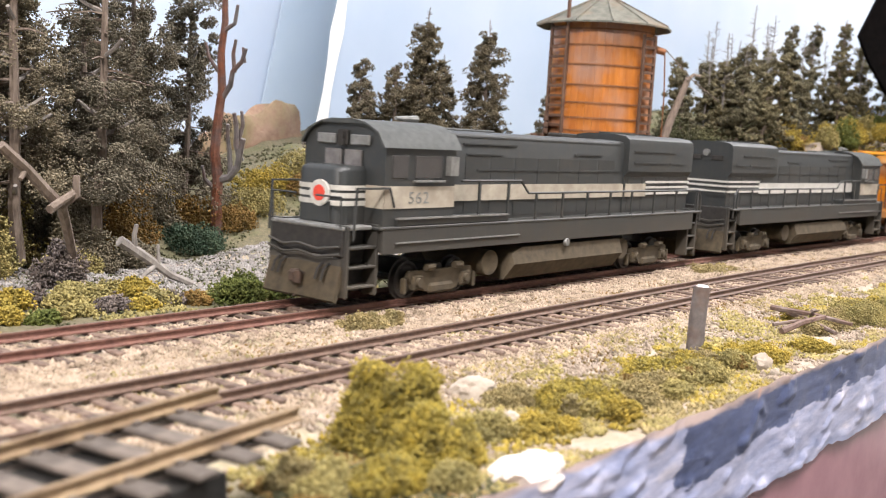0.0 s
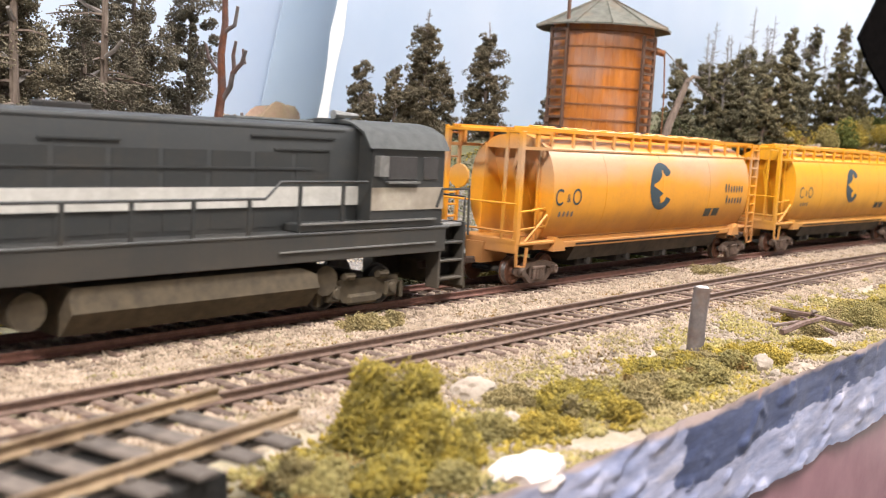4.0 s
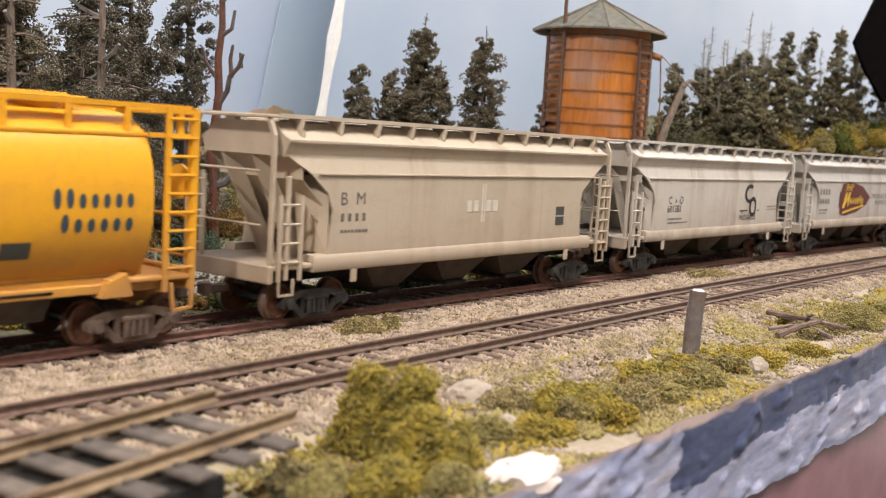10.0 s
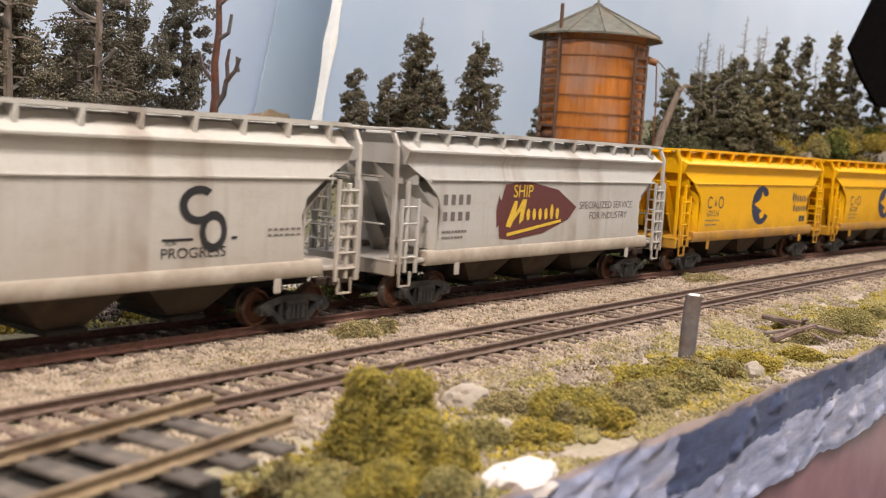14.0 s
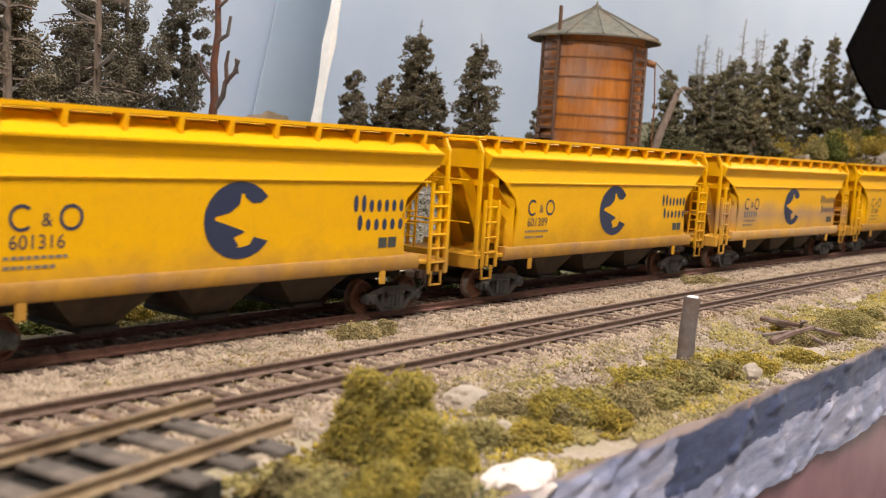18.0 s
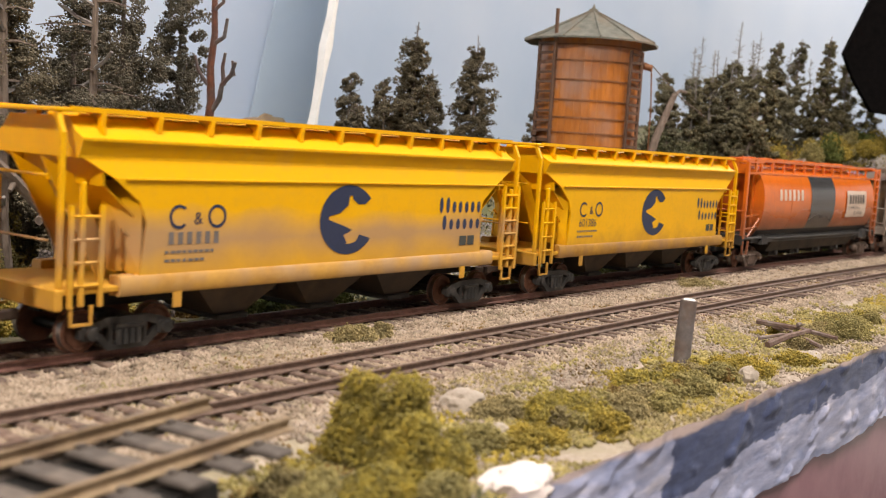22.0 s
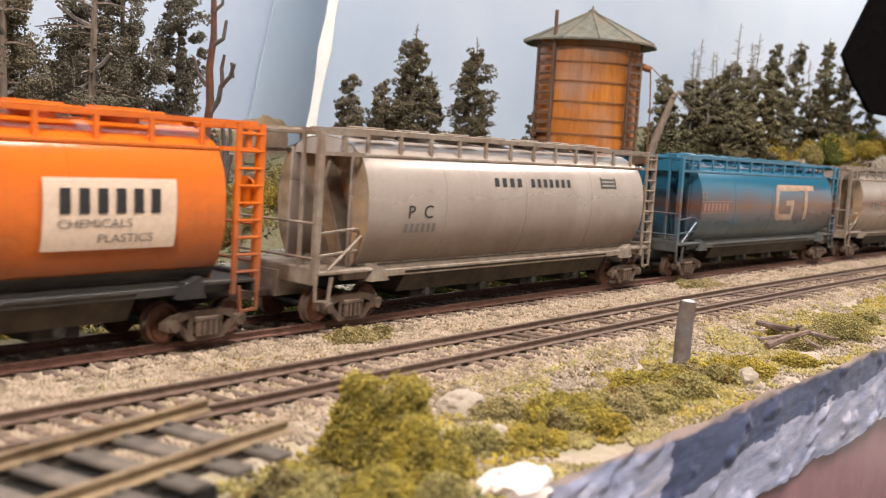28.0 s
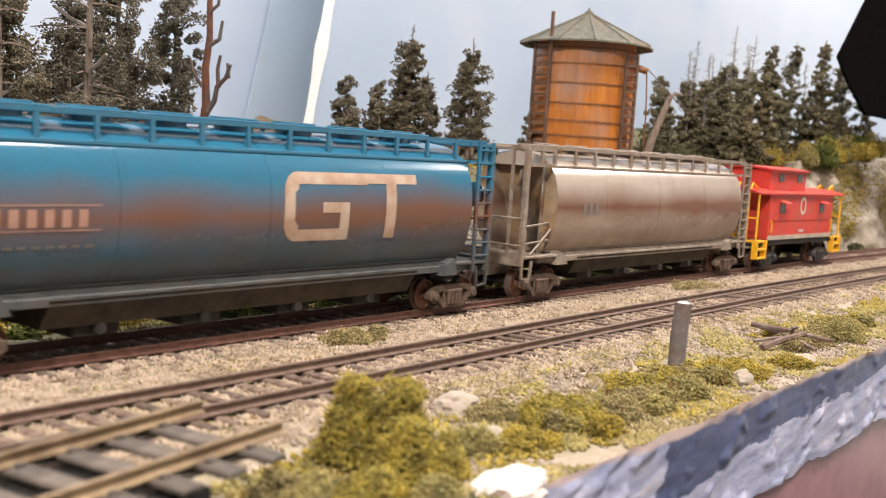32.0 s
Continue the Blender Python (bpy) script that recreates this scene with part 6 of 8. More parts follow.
gt = [("emblem", [arc(0.0150, 0.0380, 0.0052, 0.0052, 0.85, 90, 180, 8), arc(0.0150, 0.0300, 0.0052, 0.0052, 0.85, 180, 270, 8), bar(0.0098, 0.0136, 0.0300, 0.0380), bar(0.0150, 0.0420, 0.0400, 0.0432), bar(0.0150, 0.0345, 0.0248, 0.0280), bar(0.0308, 0.0345, 0.0280, 0.0352), bar(0.0240, 0.0308, 0.0324, 0.0352),
                  bar(0.0405, 0.0640, 0.0404, 0.0432), bar(0.0500, 0.0545, 0.0248, 0.0410)], M_rustwhite, "rust-washed off-white block emblem"),
      ("number_panel", word_blocks(-0.0740, -0.0460, 0.0300, 0.0338, 7) + [bar(-0.0760, -0.0445, 0.0292, 0.0295), bar(-0.0760, -0.0445, 0.0345, 0.0348)], plain("rusty_pink_marking", (0.36, 0.20, 0.15), 0.7), ""),
      ("name_mark", word_bars(-0.0760, -0.0700, 0.0356, 0.0390, 2, 3, 0.8) + word_bars(-0.0700, -0.0450, 0.0255, 0.0262, 8, 3), M_faded, "")]
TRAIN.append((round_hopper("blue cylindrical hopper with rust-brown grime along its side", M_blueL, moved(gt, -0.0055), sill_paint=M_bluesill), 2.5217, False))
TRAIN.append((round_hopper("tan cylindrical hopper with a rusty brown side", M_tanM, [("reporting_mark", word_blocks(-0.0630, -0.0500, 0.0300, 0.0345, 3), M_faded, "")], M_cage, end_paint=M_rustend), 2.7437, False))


def caboose():
    car = thing("caboose", "bright red caboose with yellow end rails ending the train", "caboose")
    part("underframe", Shape().box(-0.0610, 0.0610, -0.0155, 0.0155, 0.0120, 0.0150, 0.0004), M_under, car)
    part("body", Shape().box(-0.0465, 0.0465, -0.0158, 0.0158, 0.0150, 0.0395, 0.0003), M_cabred, car)
    roof = [(-0.0172, 0.0390), (-0.0172, 0.0398), (-0.0090, 0.0418), (0.0, 0.0424), (0.0090, 0.0418), (0.0172, 0.0398), (0.0172, 0.0390), (0.0, 0.0412)]
    part("roof", Shape().prism(roof, -0.0625, 0.0625), M_cabred, car)
    part("cupola", Shape().box(-0.0400, 0.0110, -0.0120, 0.0120, 0.0410, 0.0520, 0.0004), M_cabred, car)
    part("cupola_roof", Shape().prism([(-0.0140, 0.0516), (-0.0140, 0.0523), (0.0, 0.0538), (0.0140, 0.0523), (0.0140, 0.0516), (0.0, 0.0528)], -0.0425, 0.0135), M_cabred, car)
    for s in (-1, 1):
        for x in (-0.0250, 0.0010):
            part("cupola_window", Shape().box(x - 0.0036, x + 0.0036, s * 0.0120 - 0.0003, s * 0.0120 + 0.0003, 0.0455, 0.0500, 0.0003), M_glass_dark, car)
        for x in (-0.0290, 0.0290):
            part("side_window", Shape().box(x - 0.0035, x + 0.0035, s * 0.0158 - 0.0003, s * 0.0158 + 0.0003, 0.0290, 0.0345, 0.0003), M_glass_dark, car)
            part("window_awning", Shape().prism([(s * 0.0158, 0.0358), (s * 0.0195, 0.0345), (s * 0.0195, 0.0340), (s * 0.0158, 0.0350)], x - 0.0048, x + 0.0048), M_cabred, car)
        part("side_sill", Shape().box(-0.0465, 0.0465, s * 0.0160 - 0.0003, s * 0.0160 + 0.0003, 0.0150, 0.0172), M_sillG, car)
        for e in (-1, 1):
            grab(car, "side_grab", [(e * 0.0440, s * 0.0160, 0.0250), (e * 0.0440, s * 0.0168, 0.0250), (e * 0.0440, s * 0.0168, 0.0190), (e * 0.0440, s * 0.0160, 0.0190)], M_cabyellow, 0.0004)
    part("belt_line", Shape().box(-0.0440, 0.0440, -0.0161, -0.0157, 0.0252, 0.0256), M_cabred, car)
    decal(car, "emblem", [arc(0.0, 0.0330, 0.0042, 0.0050, 0.35, 0, 360, 24)], M_whitemark, lambda z: 0.0158, 0.0002, "white round emblem")
    decal(car, "number_mark", word_bars(-0.0040, 0.0040, 0.0185, 0.0200, 3, 2), M_whitemark, lambda z: 0.0158, 0.0002)
    part("smoke_stack", Shape().cyl((0.030, 0.006, 0.0415), (0.030, 0.006, 0.0500), 0.0011, None, 8).cyl((0.030, 0.006, 0.0495), (0.030, 0.006, 0.0510), 0.0017, 0.0012, 8), M_under, car)
    for e in (-1, 1):
        part("end_wall_door", Shape().box(e * 0.0466 - 0.0003, e * 0.0466 + 0.0003, -0.0035, 0.0035, 0.0155, 0.0350), M_glass_dark, car)
        part("platform", Shape().box(min(e * 0.0465, e * 0.0615), max(e * 0.0465, e * 0.0615), -0.0165, 0.0165, 0.0138, 0.0150, 0.0003), M_cabyellow, car)
        for s in (-1, 1):
            part("platform_post", Shape().cyl((e * 0.0605, s * 0.0155, 0.0145), (e * 0.0605, s * 0.0155, 0.0392), 0.0006, None, 6), M_cabyellow, car)
            grab(car, "platform_rail", [(e * 0.0605, s * 0.0155, 0.0265), (e * 0.0605, s * 0.0045, 0.0265), (e * 0.0605, s * 0.0045, 0.0145)], M_cabyellow, 0.0005)
            part("steps", Shape().box(min(e * 0.0500, e * 0.0612), max(e * 0.0500, e * 0.0612), s * 0.0158 - 0.0016, s * 0.0158 + 0.0016, 0.0055, 0.0066, 0.0002).box(min(e * 0.0500, e * 0.0612), max(e * 0.0500, e * 0.0612), s * 0.0158 - 0.0016, s * 0.0158 + 0.0016, 0.0100, 0.0110, 0.0002)
                 .box(e * 0.0500 - 0.0004, e * 0.0500 + 0.0004, s * 0.0158 - 0.0016, s * 0.0158 + 0.0016, 0.0055, 0.0150).box(e * 0.0612 - 0.0004, e * 0.0612 + 0.0004, s * 0.0158 - 0.0016, s * 0.0158 + 0.0016, 0.0055, 0.0150), M_cabyellow, car)
        for y in (0.0035, 0.0105):
            part("roof_ladder", Shape().tube([(e * 0.0612, -y, 0.0150), (e * 0.0612, -y, 0.0400), (e * 0.0580, -y, 0.0445), (e * 0.0520, -y, 0.0420)], 0.0006, 5), M_cabyellow, car)
        for k in range(6):
            z = 0.0180 + k * 0.0042
            grab(car, "ladder_rung", [(e * 0.0612, -0.0035, z), (e * 0.0612, -0.0105, z)], M_cabyellow, 0.0004)
        truck(car, e * 0.0390, False)
        coupler(car, e * 0.0590, e)
    return car


TRAIN.append((caboose(), 2.9197, False))
# ---- planting ----
FOLIAGE = {
    "olive": crumbs("olive_flock", [(0.189, 0.163, 0.066), (0.307, 0.262, 0.104), (0.437, 0.360, 0.147), (0.248, 0.224, 0.106)]),
    "bigolive": crumbs("yellow_olive_flock", [(0.172, 0.156, 0.066), (0.355, 0.285, 0.066), (0.537, 0.408, 0.066), (0.258, 0.226, 0.093)]),
    "yellow": crumbs("yellow_green_flock", [(0.20, 0.16, 0.045), (0.34, 0.26, 0.055), (0.50, 0.36, 0.06), (0.24, 0.205, 0.065)]),
    "green": crumbs("green_flock", [(0.06, 0.075, 0.02), (0.11, 0.13, 0.035), (0.17, 0.18, 0.05)]),
    "teal": crumbs("blue_green_flock", [(0.035, 0.06, 0.04), (0.065, 0.10, 0.065), (0.11, 0.14, 0.085)]),
    "dark": crumbs("dark_green_flock", [(0.045, 0.050, 0.028), (0.085, 0.088, 0.045), (0.15, 0.14, 0.075)]),
    "rust": crumbs("rust_brown_flock", [(0.10, 0.065, 0.025), (0.20, 0.125, 0.04), (0.30, 0.18, 0.06), (0.13, 0.12, 0.04)]),
    "brown": crumbs("brown_olive_foliage", [(0.106, 0.091, 0.062), (0.185, 0.160, 0.112), (0.310, 0.268, 0.195), (0.139, 0.121, 0.086)]),
    "pale": crumbs("pale_tan_flock", [(0.209, 0.170, 0.078), (0.319, 0.258, 0.124), (0.440, 0.350, 0.175), (0.259, 0.221, 0.115)]),
    "mauve": crumbs("mauve_grey_tuft", [(0.085, 0.07, 0.065), (0.15, 0.125, 0.115), (0.24, 0.20, 0.185)]),
    "slope": crumbs("olive_spruce_foliage", [(0.075, 0.068, 0.042), (0.145, 0.128, 0.075), (0.25, 0.215, 0.13), (0.105, 0.102, 0.06)]),
    "spruce": crumbs("dark_spruce_foliage", [(0.066, 0.058, 0.040), (0.128, 0.110, 0.075), (0.22, 0.185, 0.130), (0.095, 0.088, 0.060)]),
}
PLANT = {"olive": "olive green flock bush", "bigolive": "yellow-olive flock bush", "yellow": "yellow-green flock bush", "green": "green flock bush", "teal": "blue-green lichen bush",
         "dark": "dark green flock bush", "rust": "rust-brown lichen bush", "brown": "brown-olive flock bush", "pale": "pale tan-olive flock bush", "mauve": "mauve-grey dry tuft"}
M_bark = surface("grey_brown_bark", (0.10, 0.075, 0.058), (0.24, 0.19, 0.155), 500, 0.9, 0, 0.8, 0.0005, None, 60, 0, (1, 1, 0.3))
M_redbark = surface("red_brown_bark", (0.07, 0.028, 0.018), (0.20, 0.075, 0.040), 300, 0.35, 0, 0.8, 0.0006, (0.085, 0.078, 0.080), 90)
M_wetgrey = surface("glossy_grey_branch", (0.085, 0.080, 0.085), (0.21, 0.195, 0.195), 260, 0.3, 0, 0.6, 0.0004, (0.15, 0.06, 0.035), 45)
M_stick = surface("red_brown_stick", (0.085, 0.050, 0.040), (0.21, 0.14, 0.115), 500, 0.85, 0, 0.8, 0.0004, (0.30, 0.26, 0.24), 130)
M_greybark = surface("weathered_grey_wood", (0.14, 0.125, 0.115), (0.30, 0.275, 0.25), 400, 0.8, 0, 0.6, 0.0004, None, 60, 0, (1, 1, 0.3))


def lump(rng, centre, radius, n, size, squash=0.85):
    """Points of one foam clump: mostly on its skin, with a knobbly outline."""
    d = rng.normal(size=(n, 3))
    d /= np.linalg.norm(d, axis=1)[:, None]
    ph = rng.random(3) * 6.3
    knob = 1 + 0.16 * np.sin(d[:, 0] * 7 + ph[0]) * np.cos(d[:, 1] * 6 + ph[1]) + 0.10 * np.sin(d[:, 2] * 12 + ph[2])
    rad = radius * knob * (1 - 0.38 * rng.random(n) ** 1.6)
    rad = rad * np.where(rng.random(n) < 0.22, 1 + 0.20 * np.abs(rng.normal(size=n)), 1.0)
    return np.asarray(centre) + d * rad[:, None] * np.array([1, 1, squash]) + rng.normal(size=(n, 3)) * size * 0.3


def bush(x, y, ztop, r, n, kind, seed, size=0.00052, label="", base=None, lumps=1.0):
    rng = np.random.default_rng(seed)
    z0 = float(ground_z(x, y)) if base is None else base
    h = max(0.004, ztop - z0)
    root = thing("bush", label or PLANT[kind] + " growing on the layout", "bush", "bushes on the layout", at=(x, y, z0))
    k = int(np.clip(n / 130, 5, 16) * lumps)
    for i in range(k):
        a, q = 2.4 * i + rng.random(), math.sqrt((i + 0.5) / k)
        rc = (min(r, h) * (0.30 + 0.24 * rng.random()) + 0.12 * r) / lumps ** 0.5
        px, py = math.cos(a) * q * max(0.0, r - rc * 0.6), math.sin(a) * q * max(0.0, 0.8 * r - rc * 0.6)
        top = max(0.3 * rc, (h - rc) * (1 - 0.75 * q * q) * (0.55 + 0.45 * rng.random()))
        levels = max(1, int(math.ceil(top / (1.5 * rc))))
        pts = [lump(rng, (px + rng.normal() * 0.2 * rc, py + rng.normal() * 0.2 * rc, top * (j + 1) / levels), rc, max(60, int(2.2 * n / k / levels)), size) for j in range(levels)]
        me = leaves("clump", np.concatenate(pts), size, rng)
        me.materials.append(FOLIAGE[kind])
        ob = new("clump", me)
        ob.parent = root
    return root


def conifer(x, y, h, r, n, seed, kind="spruce", z=None, bare=0.08, low=0.10, thick=0.0016, stubs=0, bark=None, size=0.00058, lean=0.0, label="", group="model conifers", open_front=0.0, fine=55, puff=0.17, flat=0.7):
    rng = np.random.default_rng(seed)
    z0 = (float(ground_z(x, y)) if z is None else z) - 0.002
    root = thing("conifer", label or "dark spruce tree with ragged foliage and a bare tip", "tree", group, at=(x, y, z0))
    k = 9
    bend = np.cumsum(rng.normal(size=(k, 2)) * 0.0007, axis=0)
    axis = [(bend[i, 0] + lean * h * i / (k - 1), bend[i, 1], h * i / (k - 1)) for i in range(k)]
    on = lambda t: np.array([np.interp(t, np.linspace(0, 1, k), [a[j] for a in axis]) for j in range(3)])
    tr, tw = Shape().tube(axis, thick, 7, thick * 0.22), Shape()
    pts = []
    clusters = max(14, n // fine)
    for c in range(clusters):
        t = low + (1 - bare - low) * (c + rng.random()) / clusters
        reach = r * (1 - 0.92 * t) ** 0.75 * (0.35 + 0.75 * rng.random())
        a = rng.random() * 2 * math.pi
        o = on(t)
        tip = o + np.array([math.cos(a) * reach, math.sin(a) * reach, -0.25 * reach + 0.002])
        if c % 2 == 0:
            tw.tube([o, (o + tip) / 2 + np.array([0, 0, 0.0008]), tip], thick * 0.28, 4, thick * 0.10)
        m = max(24, int(1.6 * n / clusters * (0.45 + 1.1 * (1 - t))))
        s = (0.0013 + puff * reach) * (0.6 + 0.8 * rng.random())
        if open_front and t > open_front and (math.cos(a) * -0.5 + math.sin(a) * -0.86) > -0.05:
            continue
        side = np.array([-math.sin(a), math.cos(a), 0.0])
        for q in range(3):
            w = tip * (0.95 - 0.22 * q) + o * (0.05 + 0.22 * q) + side * (rng.normal() * 0.9 * s) + np.array([0, 0, rng.normal() * 0.5 * s])
            pts.append(lump(rng, w, s * (0.55 + 0.45 * rng.random()), m // 2, size, flat))
    if bare > 0.03:
        for i in range(46 if bare > 0.15 else 24):
            t = (1 - bare - 0.25) + (bare + 0.22) * rng.random()
            a = rng.random() * 6.28
            ln = (0.0020 + 0.012 * (1 - t)) * (0.6 + 0.8 * rng.random())
            o = on(t)
            tw.tube([o, o + np.array([math.cos(a) * ln, math.sin(a) * ln, (0.1 + 0.5 * rng.random()) * ln])], 0.00024, 4, 0.00012)
    part("trunk", tr, bark or M_bark, root)
    part("twig_spray", tw, bark or M_bark, root)["kind"] = "stuff"
    for i in range(stubs):
        t = 0.15 + 0.75 * (i + rng.random() * 0.6) / stubs
        a = rng.choice([2.6, 3.6, 5.6, 0.4, 4.6]) + rng.normal() * 0.3
        o = on(t)
        ln = 0.006 + 0.007 * rng.random()
        st = Shape().tube([o, o + np.array([math.cos(a) * ln * 0.6, math.sin(a) * ln * 0.6, ln * 0.25]), o + np.array([math.cos(a) * ln, math.sin(a) * ln, ln * 0.55])], thick * 0.42, 5, thick * 0.30)
        part("branch_stub", st, M_greybark, root)
    me = leaves("crown", np.concatenate(pts), size, rng)
    me.materials.append(FOLIAGE[kind])
    ob = new("crown", me)
    ob.parent = root
    return root


# tall ragged trees by the gravel, and the thicket round them
tall = "tall model tree with grey trunk, dead stubs and brown-olive foliage"
for i, (x, y, h, r, n, low, thick, stubs, lean, front) in enumerate([
    (0.1890, 0.120, 0.150, 0.026, 15000, 0.16, 0.0024, 12, -0.010, 0.42), (0.2215, 0.123, 0.155, 0.023, 15000, 0.14, 0.0022, 13, 0.0, 0.40), (0.2285, 0.150, 0.155, 0.025, 15000, 0.14, 0.0019, 8, -0.004, 0.40),
    (0.2620, 0.165, 0.156, 0.023, 14000, 0.10, 0.0017, 3, 0.0, 0.0), (0.2450, 0.176, 0.082, 0.030, 11000, 0.08, 0.0016, 2, 0.0, 0.0), (0.2120, 0.172, 0.100, 0.032, 12000, 0.08, 0.0016, 2, 0.0, 0.0),
    (0.2880, 0.205, 0.074, 0.028, 10000, 0.08, 0.0016, 2, 0.0, 0.0), (0.1700, 0.132, 0.150, 0.026, 12000, 0.12, 0.0018, 3, 0.0, 0.0), (0.1820, 0.150, 0.156, 0.024, 12000, 0.12, 0.0018, 3, 0.0, 0.0)]):
    conifer(x, y, h, r * 1.06, n, 21 + i, "brown", 0.0 if y < 0.15 else None, 0.04, low, thick, stubs, label=tall, open_front=front, size=0.00037, fine=170, puff=0.27, flat=0.85, lean=lean)
for i, (x, y, ztop, r, n) in enumerate([(0.2260, 0.1400, 0.044, 0.0100, 1800), (0.2480, 0.1400, 0.036, 0.0100, 1700), (0.2050, 0.1440, 0.050, 0.0095, 1800), (0.1900, 0.1320, 0.036, 0.0090, 1500), (0.2150, 0.1150, 0.017, 0.0085, 1200), (0.1900, 0.0960, 0.012, 0.0085, 1300), (0.2360, 0.1330, 0.026, 0.0085, 1300), (0.1760, 0.1150, 0.022, 0.0090, 1300), (0.2150, 0.1300, 0.032, 0.0080, 1200), (0.2000, 0.1050, 0.006, 0.0090, 1000)]):
    bush(x, y, ztop, r, n, ("brown", "rust", "brown", "olive", "brown", "mauve", "rust", "olive", "brown", "olive")[i], 160 + i, 0.00046)
conifer(0.3040, 0.179, 0.124, 0.027, 14000, 36, "brown", None, 0.02, 0.10, 0.0016, 4, label="tall dark tree with dense foliage near the backdrop", size=0.00038, fine=180, puff=0.23, flat=0.85)
conifer(0.3900, 0.186, 0.034, 0.0095, 1500, 37, "mauve", 0.012, 0.10, 0.05, 0.0009, 0, size=0.00046, fine=60, label="small grey-brown conifer before the sky sheet edge")

for i, (x, y, r, h, n, kind) in enumerate([
    (0.1517, 0.0584, 0.0058, 0.0080, 900, "yellow"), (0.1602, 0.0613, 0.0054, 0.0080, 800, "mauve"), (0.1647, 0.0540, 0.0066, 0.0074, 1100, "olive"), (0.1753, 0.0548, 0.0068, 0.0080, 1200, "olive"),
    (0.1755, 0.0438, 0.0048, 0.0062, 700, "mauve"), (0.1947, 0.0600, 0.0070, 0.0084, 1200, "yellow"), (0.1906, 0.0436, 0.0058, 0.0070, 900, "olive"), (0.1811, 0.0400, 0.0045, 0.0056, 600, "yellow"),
    (0.1943, 0.0430, 0.0046, 0.0063, 600, "mauve"), (0.2038, 0.0425, 0.0056, 0.0046, 600, "rust"), (0.2186, 0.0400, 0.0098, 0.0112, 1700, "green"), (0.1832, 0.0794, 0.0052, 0.0050, 500, "olive"),
    (0.1954, 0.0746, 0.0060, 0.0050, 600, "olive"), (0.1450, 0.0480, 0.0060, 0.0060, 600, "yellow"), (0.1640, 0.0450, 0.0050, 0.0045, 500, "olive"), (0.1530, 0.0430, 0.0050, 0.0040, 500, "green")]):
    bush(x, y, float(ground_z(x, y)) + h, r, n, kind, 100 + i, 0.00042)
for i, (x, y, r, h, n, kind) in enumerate([
    (0.2050, 0.1450, 0.0120, 0.0130, 1800, "olive"), (0.2230, 0.1440, 0.0120, 0.0110, 1800, "rust"), (0.2420, 0.1450, 0.0110, 0.0150, 2000, "brown"), (0.2377, 0.1225, 0.0072, 0.0125, 1400, "brown"),
    (0.2780, 0.1650, 0.0090, 0.0170, 1500, "brown"), (0.2840, 0.1500, 0.0165, 0.0125, 2200, "teal"), (0.2985, 0.1640, 0.0130, 0.0180, 1900, "rust"), (0.2870, 0.1760, 0.0085, 0.0290, 1500, "yellow"),
    (0.3180, 0.1600, 0.0120, 0.0110, 1400, "rust"), (0.3330, 0.1640, 0.0140, 0.0150, 1500, "olive"), (0.3500, 0.1760, 0.0150, 0.0170, 1500, "yellow"), (0.3850, 0.1800, 0.0190, 0.0150, 1500, "olive"),
    (0.1880, 0.1400, 0.0110, 0.0140, 1500, "olive"), (0.1700, 0.1250, 0.0110, 0.0120, 1300, "yellow"), (0.2560, 0.1700, 0.0120, 0.0330, 2200, "rust"), (0.2700, 0.1800, 0.0100, 0.0420, 2000, "dark"),
    (0.4000, 0.1710, 0.0180, 0.0180, 1500, "dark"), (0.3650, 0.1650, 0.0120, 0.0100, 900, "rust")]):
    bush(x, y, float(ground_z(x, y)) + h, r, n, kind, 130 + i, 0.00046)

# low growth close behind the main track, seen under the cars
rng = random.Random(9)
for i in range(26):
    x = 0.24 + 0.026 * i + rng.uniform(-0.006, 0.006)
    y = curve_y(x) + rng.uniform(0.030, 0.044)
    bush(x, y, float(ground_z(x, y)) + rng.uniform(0.005, 0.011), rng.uniform(0.007, 0.012), 380, rng.choice(["green", "dark", "olive", "dark"]), 200 + i, 0.0006)

# small spruces before the sky sheet
for i, (x, y, h, r, n) in enumerate([(0.439, 0.196, 0.044, 0.0120, 1500), (0.449, 0.178, 0.041, 0.0110, 1400), (0.463, 0.172, 0.074, 0.0165, 4000), (0.486, 0.172, 0.050, 0.0110, 1500),
                                     (0.507, 0.160, 0.072, 0.0165, 3500), (0.566, 0.150, 0.036, 0.0100, 1000), (0.426, 0.178, 0.026, 0.0100, 900), (0.478, 0.190, 0.036, 0.0110, 1200)]):
    conifer(x, y, h * 1.03, r * 1.18, int(n * 1.5), 40 + i, "spruce", 0.0465, 0.14 if i in (2, 3, 4) else 0.06, 0.05, 0.0011, fine=58, puff=0.18, flat=0.75, size=0.0005)

